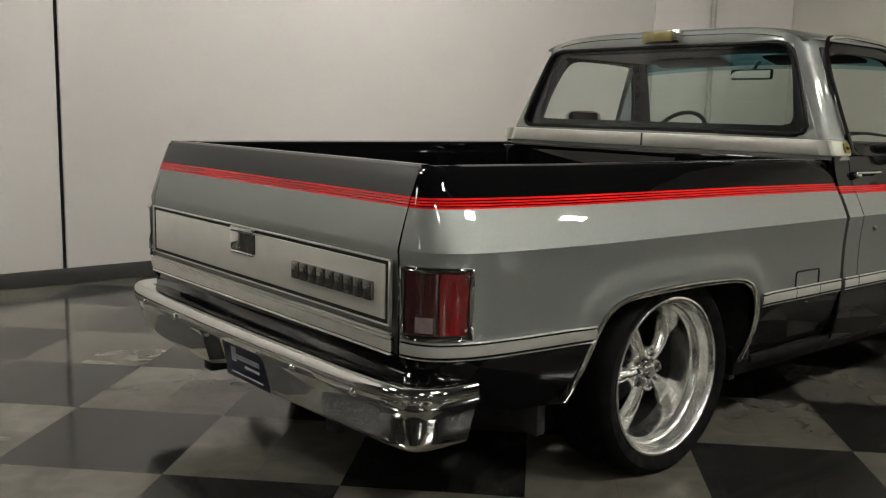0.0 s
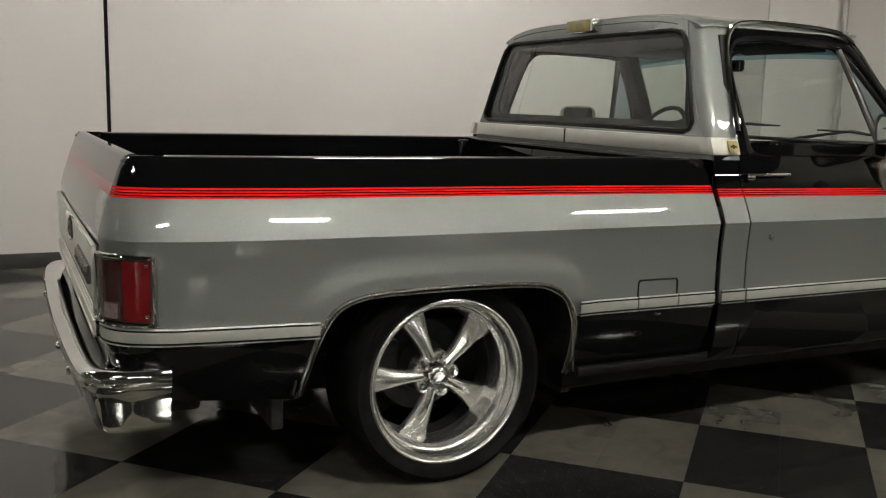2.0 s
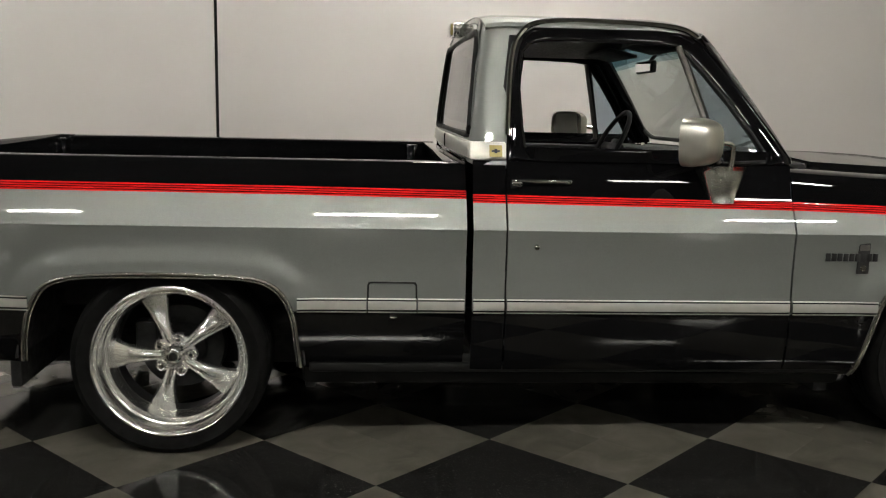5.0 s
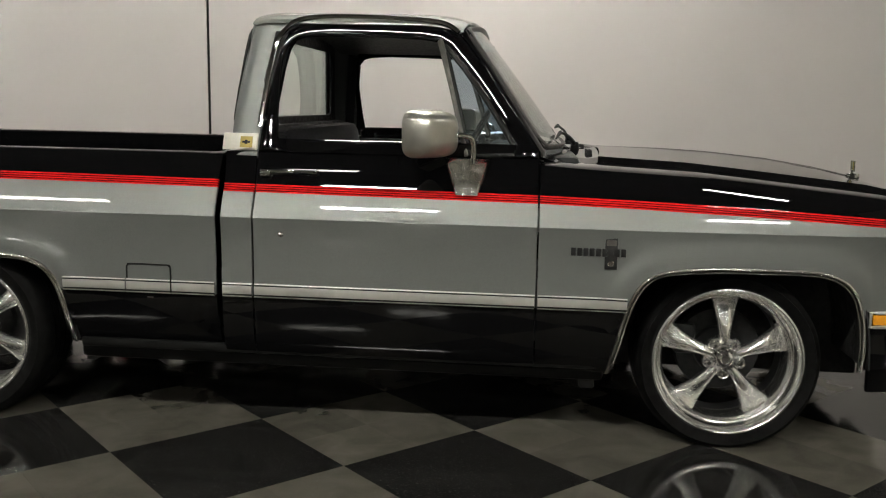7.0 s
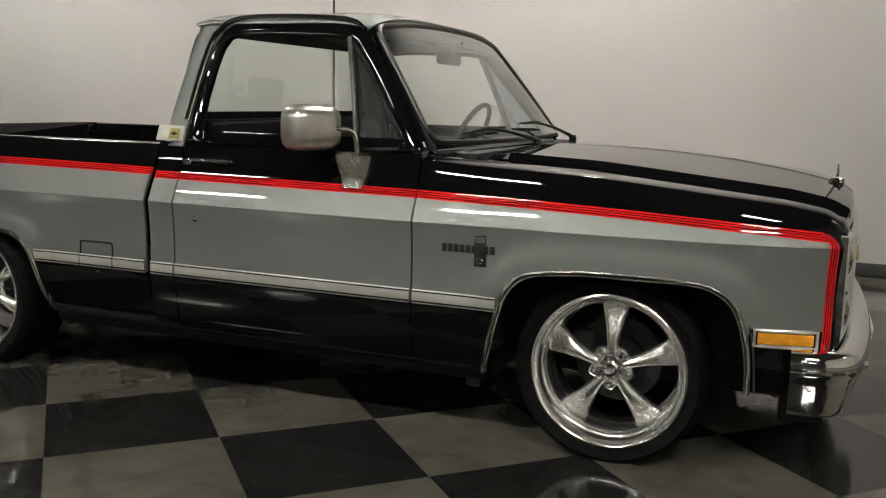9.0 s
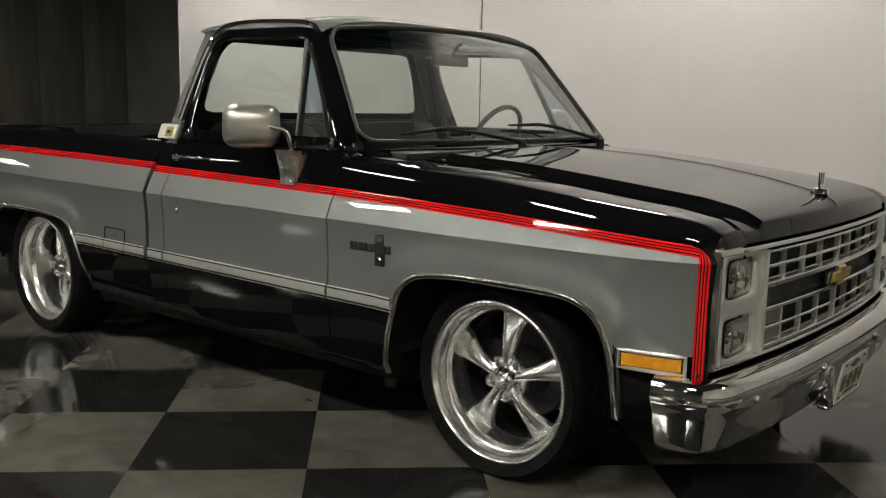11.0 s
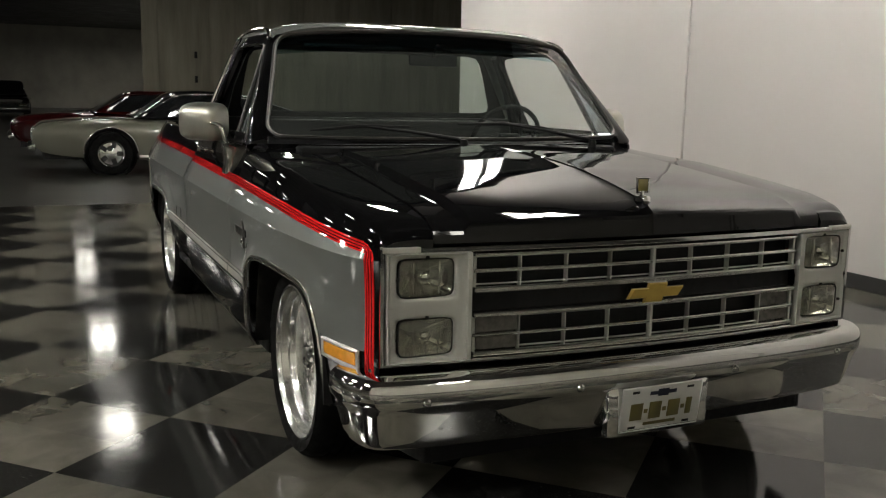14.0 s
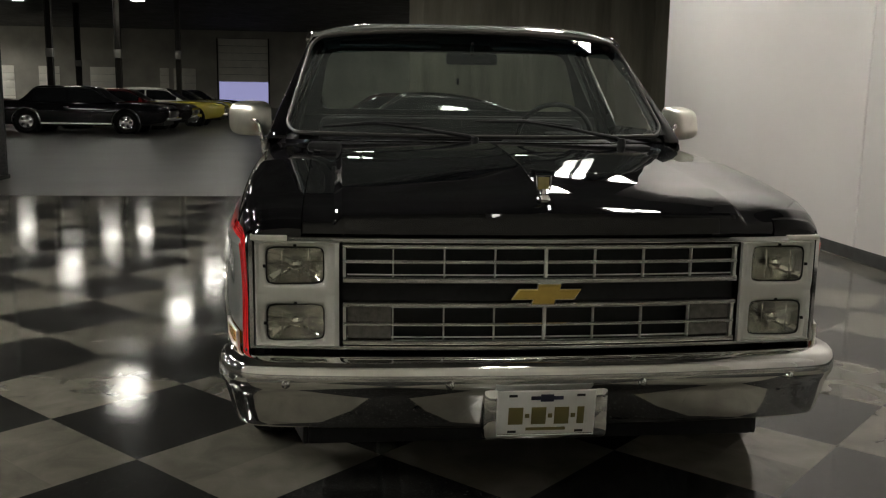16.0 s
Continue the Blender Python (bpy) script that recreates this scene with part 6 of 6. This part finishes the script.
q = [(3.702, -0.021, zo + 0.024), (3.702, 0.021, zo + 0.024), (3.702, 0.023, zo + 0.070), (3.702, -0.023, zo + 0.070)]
finish("frame", *tube(q, 0.0038, 6, True), CHROME, orn)
finish("face", *box(3.700, 3.704, -0.018, 0.018, zo + 0.028, zo + 0.067, 0.001), AMBER_PALE, orn)

# ---- cabin ----
finish("dashboard", *joined(box(2.08, 2.36, -0.80, 0.80, 0.86, 1.062, 0.05), box(2.20, 2.42, -0.78, 0.78, 1.03, 1.078, 0.02), box(2.02, 2.14, 0.14, 0.68, 0.93, 1.085, 0.03)), TRIM_BLACK, truck, "black dashboard with round vents")
for yv in (-0.70, -0.56, -0.12, 0.02):
    finish("vent", *moved(lathe([(0.0, -0.004), (0.03, -0.004), (0.036, -0.012), (0.042, -0.010), (0.044, 0.01)], 20), Matrix.Translation((2.075, yv, 1.0)) @ pose(0, 0, 0, 0, 0, -90)), SATIN, truck)
finish("bench_seat", *joined(box(1.22, 1.75, -0.76, 0.76, 0.62, 0.80, 0.05), moved(box(-0.07, 0.07, -0.76, 0.76, 0.0, 0.40, 0.05), Matrix.Translation((1.27, 0, 0.76)) @ pose(0, 0, 0, 0, -10, 0))), CLOTH, truck, "dark cloth bench seat")
sw = Matrix.Translation((1.935, 0.43, 1.085)) @ pose(0, 0, 0, 0, -62, 0)
wh = finish("steering_wheel", *moved(tube([(0.188 * math.cos(a * math.pi / 20), 0.188 * math.sin(a * math.pi / 20), 0) for a in range(40)], 0.0125, 8, True), sw), TRIM_BLACK, truck, "black steering wheel")
finish("hub", *moved(joined(box(-0.05, 0.05, -0.06, 0.06, -0.05, -0.015, 0.015), box(-0.02, 0.02, -0.18, 0.18, -0.03, -0.012, 0.006), box(-0.18, 0.0, -0.018, 0.018, -0.03, -0.012, 0.006)), sw), TRIM_BLACK, wh)
finish("column", *tube([tuple(sw @ Vector((0, 0, -0.03))), tuple(sw @ Vector((0, 0, -0.34)))], 0.035, 12), TRIM_BLACK, wh)
mi = finish("inside_mirror", *moved(box(-0.014, 0.014, -0.128, 0.128, -0.028, 0.028, 0.011), Matrix.Translation((1.985, 0.02, 1.462))), TRIM_BLACK, truck, "black inside mirror on the windshield")
finish("stem", *tube([(1.995, 0.02, 1.48), (2.03, 0.02, 1.525), (2.052, 0.02, 1.53)], 0.009, 8), TRIM_BLACK, mi)
finish("mirror_glass", *box(1.968, 1.9705, -0.102, 0.142, 1.441, 1.483), MIRROR, mi)
V, F = grid(9, 17, lambda i, j: (1.19 + 0.76 * i / 8, -0.70 + 1.4 * j / 16, 1.535 + 0.045 * (1 - abs(-1 + j / 8) ** 2.4)))
thick(finish("headliner", V, F, VISOR, truck), 0.01)
for sg in (-1, 1):
    finish("sun_visor", *moved(box(-0.075, 0.075, -0.25, 0.25, -0.009, 0.009, 0.008), Matrix.Translation((1.90, sg * 0.38, 1.530)) @ pose(0, 0, 0, 0, 12, 0)), VISOR, truck)
    finish("door_trim", *joined(box(1.23, 2.22, sg * 0.90 - 0.03, sg * 0.90 + 0.03, 0.50, 1.066, 0.02), box(1.35, 1.75, sg * 0.84 - 0.03, sg * 0.84 + 0.03, 0.84, 0.885, 0.015)), CLOTH, door_left if sg > 0 else door_right)
    finish("lock_knob", *tube([(1.34, sg * 0.925, 1.06), (1.34, sg * 0.925, 1.095)], 0.006, 8), TRIM_BLACK, door_left if sg > 0 else door_right)
    finish("inner_pillar", *tube([(1.195, sg * 0.905, 1.05), (1.225, sg * 0.835, 1.33), (1.255, sg * 0.760, 1.52)], 0.034, 8), TRIM_BLACK, truck)
finish("rear_shelf_trim", *box(1.115, 1.16, -0.88, 0.88, 0.70, 1.165, 0.012), TRIM_BLACK, truck)


# ---- cars down the hall ----
def paint_car(name, col, metal=0.0):
    return paint(name, col, metal, 0.35, 0.0, 0.0)


def parked_car(label, col, roof_col, x, yv, rot, L=5.0, W=1.86, H=1.33, wb=2.9, deck=0.92, metal=0.0, fast=False, stripe=None):
    """An old two-door: lofted body, cabin with dark glass, chrome bumpers, wheels. Nose to local +x."""
    car = thing("parked_car", label, "car", at=(x, yv, 0))
    car.rotation_euler = (0, 0, radians(rot))
    body_m = paint_car("car_paint", col, metal)
    roof_m = body_m if roof_col is None else paint_car("roof_paint", roof_col)
    h, w = L / 2, W / 2
    S = [(-h, 0.78, 0.50, deck - 0.14), (-h + 0.05, 0.88, 0.38, deck - 0.03), (-h + 0.35, 0.96, 0.30, deck + 0.015), (-wb / 2, 1.0, 0.25, deck + 0.03), (-0.5, 0.985, 0.21, deck), (0.4, 0.985, 0.21, deck - 0.02),
         (wb / 2, 1.0, 0.25, deck - 0.02), (h - 0.45, 0.97, 0.30, deck - 0.055), (h - 0.08, 0.93, 0.38, deck - 0.11), (h, 0.86, 0.48, deck - 0.19)]
    dense = [spline([(q[0], q[k], 0) for q in S], 10) for k in (1, 2, 3)]
    axes = [([p.x for p in d], [p.y for p in d]) for d in dense]
    arch = [wb / 2 * e + 0.40 * math.sin(a * math.pi / 16) for e in (-1, 1) for a in range(-8, 9)]
    xs = sorted(set([round(float(v), 3) for v in np.linspace(-h, h, 41)] + [round(v, 3) for v in arch]))
    sec = [(0.0, 1.0), (0.45, 0.998), (0.74, 0.975), (0.88, 0.93), (0.955, 0.85), (0.99, 0.72), (1.0, 0.58), (0.99, 0.42), (0.975, 0.26), (0.955, 0.10), (0.93, 0.0)]
    ns = len(sec)

    def f(i, j):
        xx = xs[i]
        wf, zb, zt = [interp(xx, *ax) for ax in axes]
        a, b = sec[j if j < ns else 2 * ns - 1 - j]
        z = zb + (zt - zb) * b
        d = min(abs(xx - wb / 2), abs(xx + wb / 2))
        if d < 0.40 and a > 0.9:
            z = max(z, 0.335 + math.sqrt(0.16 - d * d))
        return (xx, (1 if j < ns else -1) * a * w * wf, z)
    v, fs = grid(len(xs), 2 * ns, f)
    fs += [tuple(range(2 * ns)), tuple(reversed(range((len(xs) - 1) * 2 * ns, len(xs) * 2 * ns)))]
    finish("body", v, [q[::-1] for q in fs], body_m, car, "", None, 40)
    finish("underbody", *box(-h + 0.15, h - 0.15, -w * 0.80, w * 0.80, 0.24, deck - 0.12), UNDER, car)
    c0 = -h + (0.50 if fast else 0.95)
    if fast:
        line = [(c0, deck + 0.05), (c0 + 0.45, deck + 0.13), (c0 + 0.95, H - 0.145), (c0 + 1.45, H - 0.045), (-0.15, H - 0.005), (0.20, H - 0.01), (0.42, H - 0.045), (0.72, deck + 0.19), (1.05, deck - 0.005)]
    else:
        line = [(c0, deck + 0.01), (c0 + 0.20, deck + 0.17), (c0 + 0.44, H - 0.05), (c0 + 0.8, H - 0.005), (0.0, H), (0.25, H - 0.01), (0.45, H - 0.05), (0.75, deck + 0.18), (1.06, deck - 0.005)]
    roofline = spline([(q[0], q[1], 0) for q in line], 8)
    rlx, rlz = [p.x for p in roofline], [p.y for p in roofline]
    cx = list(np.linspace(c0, 1.05, 45))
    csec = [(0.0, 1.0), (0.45, 0.995), (0.70, 0.97), (0.80, 0.91), (0.86, 0.80), (0.93, 0.45), (1.0, 0.04), (1.02, -0.10)]
    nc = len(csec)

    def g(i, j):
        xx = cx[i]
        zt = max(deck + 0.005, interp(xx, rlx, rlz))
        a, b = csec[j if j < nc else 2 * nc - 1 - j]
        grow = 1 - 0.10 * max(0.0, (zt - deck) / (H - deck))
        return (xx, (1 if j < nc else -1) * a * w * 0.88 * grow, deck - 0.01 + (zt - deck + 0.01) * b)
    v, fs = grid(len(cx), 2 * nc, g)
    mat = []
    for i in range(len(cx) - 1):
        for j in range(2 * nc - 1):
            k = j if j < nc else 2 * nc - 2 - j
            xm = (cx[i] + cx[i + 1]) / 2
            side = k in (4, 5) and (-0.95 if fast else c0 + 0.42) < xm < 0.78 and not -0.34 < xm < -0.28
            front = xm > 0.44 and k < 3 or xm > 0.44 and j == nc - 1
            back = (c0 + 0.35 < xm < c0 + 1.2 if fast else xm < c0 + 0.40) and (k < 2 or j == nc - 1)
            mat.append(1 if side or front or back else 0)
    finish("cabin", v, [q[::-1] for q in fs], [roof_m, CAR_GLASS], car, "roof and dark windows", mat, 40)
    for sy in (-1, 1):
        rail = []
        for xx in np.linspace(c0 + 0.3, 1.02, 24):
            zt = max(deck + 0.005, interp(float(xx), rlx, rlz))
            grow = 1 - 0.10 * max(0.0, (zt - deck) / (H - deck))
            rail.append((float(xx), sy * 0.845 * w * 0.88 * grow, deck - 0.01 + (zt - deck + 0.01) * 0.85))
        finish("bright_rail", *tube(rail, 0.009, 6), CHROME, car)
    finish("windshield_trim", *tube([(1.03, sy * w * 0.80, deck + 0.012) for sy in (-1, -0.5, 0, 0.5, 1)], 0.010, 6), CHROME, car)
    for sx, zc in ((1, 0.44), (-1, 0.48)):
        finish("bumper", *box(min(sx * (h - 0.05), sx * (h + 0.07)), max(sx * (h - 0.05), sx * (h + 0.07)), -w * 0.93, w * 0.93, zc - 0.06, zc + 0.06, 0.03), CHROME, car)
    finish("grille", *box(h - 0.03, h + 0.012, -w * 0.45, w * 0.45, 0.52, 0.66, 0.01), TRIM_BLACK, car)
    for sy in (-1, 1):
        for o in (0.56, 0.74):
            finish("headlamp", *moved(lathe([(0.0, -0.02), (0.06, -0.012), (0.075, 0.0), (0.08, 0.03)], 20), Matrix.Translation((h + 0.0, sy * w * o, 0.60)) @ pose(0, 0, 0, 0, 0, 90)), CHROME, car)
        finish("tail_lamp", *box(-h - 0.012, -h + 0.03, sy * w * 0.62 - 0.14, sy * w * 0.62 + 0.14, 0.62, 0.72, 0.01), RED_LENS, car)
        finish("sill_trim", *box(-wb / 2 + 0.42, wb / 2 - 0.42, sy * (w - 0.004) - 0.004, sy * (w - 0.004) + 0.006, 0.27, 0.31, 0.003), STEEL, car)
        finish("handle", *box(-0.35, -0.20, sy * (w - 0.002) - 0.006, sy * (w - 0.002) + 0.012, deck - 0.17, deck - 0.145, 0.004), CHROME, car)
        if stripe:
            finish("stripe", *box(-wb / 2, wb / 2, sy * (w - 0.003) - 0.004, sy * (w - 0.003) + 0.004, deck - 0.27, deck - 0.23, 0.002), stripe, car)
        for xx in (-wb / 2, wb / 2):
            mm = Matrix.Translation((xx, sy * (w - 0.03), 0.335)) @ pose(0, 0, 0, 0, 0, 180 if sy > 0 else 0)
            lip = [(xx + 0.402 * math.cos(a * math.pi / 14), sy * (w - 0.006), 0.335 + 0.402 * math.sin(a * math.pi / 14)) for a in range(15)]
            finish("arch_trim", *tube(lip, 0.010, 6), CHROME, car)
            finish("wheel_well", *moved(lathe([(0.40, 0.02), (0.40, 0.30), (0.0, 0.30)], 32), mm), UNDER, car)
            wl = finish("wheel", *moved(lathe([(0.335, 0.20), (0.335, 0.03), (0.31, 0.0), (0.22, -0.012), (0.205, -0.004)], 32), mm), RUBBER, car)
            finish("rim", *moved(lathe([(0.205, -0.006), (0.20, -0.014), (0.185, -0.008), (0.17, 0.012), (0.10, 0.006), (0.06, -0.012), (0.0, -0.016)], 32), mm), CHROME, wl)
            for k in range(5):
                a = k * 2 * math.pi / 5
                finish("slot", *moved(box(-0.044, 0.044, 0.000, 0.008, -0.036, 0.036, 0.001), mm @ Matrix.Rotation(-a, 4, "Y") @ Matrix.Translation((0.128, 0, 0))), UNDER, wl)
    return car


CAR_GLASS = simple("dark_glass", (0.008, 0.009, 0.010), 0.06, coat=0.6, spread=0.2)
parked_car("pale silver fastback coupe with a black roof and rally wheels", (0.165, 0.163, 0.134), (0.006, 0.006, 0.006), -10.05, 0.79, -90, 5.1, 1.92, 1.34, 2.86, 0.90, 0.35, fast=True)
parked_car("dark red old coupe parked beside the silver one", (0.028, 0.003, 0.003), None, -13.6, 0.4, -90, 5.0, 1.9, 1.32, 2.8, 0.90)
parked_car("black fastback coupe parked further back", (0.008, 0.008, 0.009), None, -16.9, 1.2, -90, 4.9, 1.9, 1.34, 2.8, 0.92, fast=True)
parked_car("black old hardtop parked side-on in the hall", (0.006, 0.006, 0.007), None, -22.9, -8.5, 90, 5.3, 1.98, 1.40, 2.85, 0.93)
parked_car("black car with a red hood parked in the hall", (0.012, 0.010, 0.010), (0.05, 0.004, 0.004), -26.2, -8.2, 90, 5.0, 1.9, 1.34, 2.8, 0.92)
parked_car("yellow old coupe with a white roof parked in the hall", (0.40, 0.34, 0.055), (0.55, 0.54, 0.48), -29.5, -7.6, 90, 5.1, 1.92, 1.40, 2.9, 0.94)
parked_car("pale cream and yellow coupe parked in the hall", (0.46, 0.45, 0.33), None, -33.2, -8.2, 90, 5.1, 1.92, 1.38, 2.9, 0.94)
parked_car("yellow coupe with a black roof parked in the hall", (0.38, 0.34, 0.05), (0.01, 0.01, 0.01), -37.2, -8.2, 90, 4.9, 1.9, 1.34, 2.8, 0.92)
parked_car("dark blue coupe parked near the roll-up door", (0.012, 0.014, 0.03), None, -41.5, -8.2, 90, 4.9, 1.9, 1.34, 2.8, 0.92)
parked_car("black van-like car parked far down the hall", (0.008, 0.008, 0.008), None, -44.0, -2.6, 0, 4.8, 1.9, 1.75, 2.8, 1.05)
parked_car("red coupe parked at the far side of the hall", (0.30, 0.012, 0.01), None, -32.0, -15.5, 90, 4.9, 1.9, 1.34, 2.8, 0.92)

# ---- floors; tiles last ----
TILE_EDGE = -5.15
structure("floor_hall", box(FAR_X - 2.5, TILE_EDGE, SOUTH_Y, NORTH_Y, -0.10, -0.002), CONCRETE, "polished grey concrete floor of the hall")
structure("floor_hall_east", box(EAST_X, HALL_END + 0.2, SOUTH_Y, 1.1, -0.10, -0.002), CONCRETE, "polished grey concrete floor past the bay")
floor = structure("floor", box(TILE_EDGE, EAST_X, SOUTH_Y, WALL_Y + 0.03, -0.10, -0.004), GROUT, "waxed checkerboard vinyl tile floor, dark and grey-brown squares laid diagonally")
SIDE = 0.3050
ANG = radians(44.05)
ux, uy = Vector((math.cos(ANG), math.sin(ANG))), Vector((-math.sin(ANG), math.cos(ANG)))
ORIGIN = Vector((2.044, -0.897))                 # a corner where four squares meet
HALF = SIDE / 2 - 0.0002
tile_me = {}
for tone, mat in (("light", TILE_LIGHT), ("dark", TILE_DARK)):
    b = 0.00002
    v = [(sx * HALF, sy * HALF, -0.004) for sx, sy in ((-1, -1), (1, -1), (1, 1), (-1, 1))] + [(sx * HALF, sy * HALF, -b) for sx, sy in ((-1, -1), (1, -1), (1, 1), (-1, 1))] + \
        [(sx * (HALF - b), sy * (HALF - b), 0.0) for sx, sy in ((-1, -1), (1, -1), (1, 1), (-1, 1))]
    f = [(8, 9, 10, 11)] + [(i, (i + 1) % 4, 4 + (i + 1) % 4, 4 + i) for i in range(4)] + [(4 + i, 4 + (i + 1) % 4, 8 + (i + 1) % 4, 8 + i) for i in range(4)]
    me = bpy.data.meshes.new("tile_" + tone)
    me.from_pydata(v, [], f)
    me.materials.append(mat)
    tile_me[tone] = (me, v, f)
rest = {"light": ([], []), "dark": ([], [])}
cells = []
for i in range(-70, 70):
    for j in range(-70, 70):
        c = ORIGIN + ux * (SIDE * (i + 0.5)) + uy * (SIDE * (j + 0.5))
        if not (TILE_EDGE - 0.22 < c.x < EAST_X + 0.22 and -12.0 < c.y < WALL_Y + 0.22):
            continue
        dark = ((i // 2) + (j // 2)) % 2 == 0
        # squares nearest to the camera's round: a band beside and before the truck
        d = min(abs(c.x - min(max(c.x, -1.6), 3.6)) + abs(c.y + 1.55), math.hypot(c.x - 4.1, c.y + 0.9) * 0.9)
        cells.append((d, c, "dark" if dark else "light"))
def cut(poly, keep):
    """A flat outline cut back to where keep(point) is not negative."""
    out = []
    for p, q in zip(poly, poly[1:] + poly[:1]):
        a, b = keep(p), keep(q)
        if a >= 0:
            out.append(p)
        if a * b < 0:
            out.append(tuple(p[k] + (q[k] - p[k]) * a / (a - b) for k in range(2)))
    return out


cells.sort(key=lambda q: q[0])
turn = Matrix.Rotation(ANG, 4, "Z")
for k, (d, c, tone) in enumerate(cells):
    if k < 300:
        ob = new("tile", tile_me[tone][0])
        ob.parent = floor
        ob.matrix_basis = Matrix.Translation((c.x, c.y, 0)) @ turn
    else:
        V, F = rest[tone]
        n = len(V)
        if not (TILE_EDGE + 0.22 < c.x < EAST_X - 0.22 and c.y < WALL_Y - 0.22):
            poly = [tuple(c + ux * (a * HALF) + uy * (b * HALF)) for a, b in ((-1, -1), (1, -1), (1, 1), (-1, 1))]
            for keep in (lambda p: p[0] - TILE_EDGE, lambda p: EAST_X - p[0], lambda p: WALL_Y + 0.02 - p[1]):
                poly = cut(poly, keep) if poly else poly
            if len(poly) > 2:
                V += [(p[0], p[1], 0.0) for p in poly]
                F.append(tuple(range(n, n + len(poly))))
            continue
        m = Matrix.Translation((c.x, c.y, 0)) @ turn
        V += [tuple(m @ Vector(p)) for p in tile_me[tone][1]]
        F += [tuple(q + n for q in g) for g in tile_me[tone][2]]
for tone, mat in (("light", TILE_LIGHT), ("dark", TILE_DARK)):
    me = bpy.data.meshes.new("tiles")
    me.from_pydata(*[rest[tone][0], [], rest[tone][1]])
    me.materials.append(mat)
    ob = new("tiles", me)
    ob.parent = floor
    ob["kind"] = "stuff"
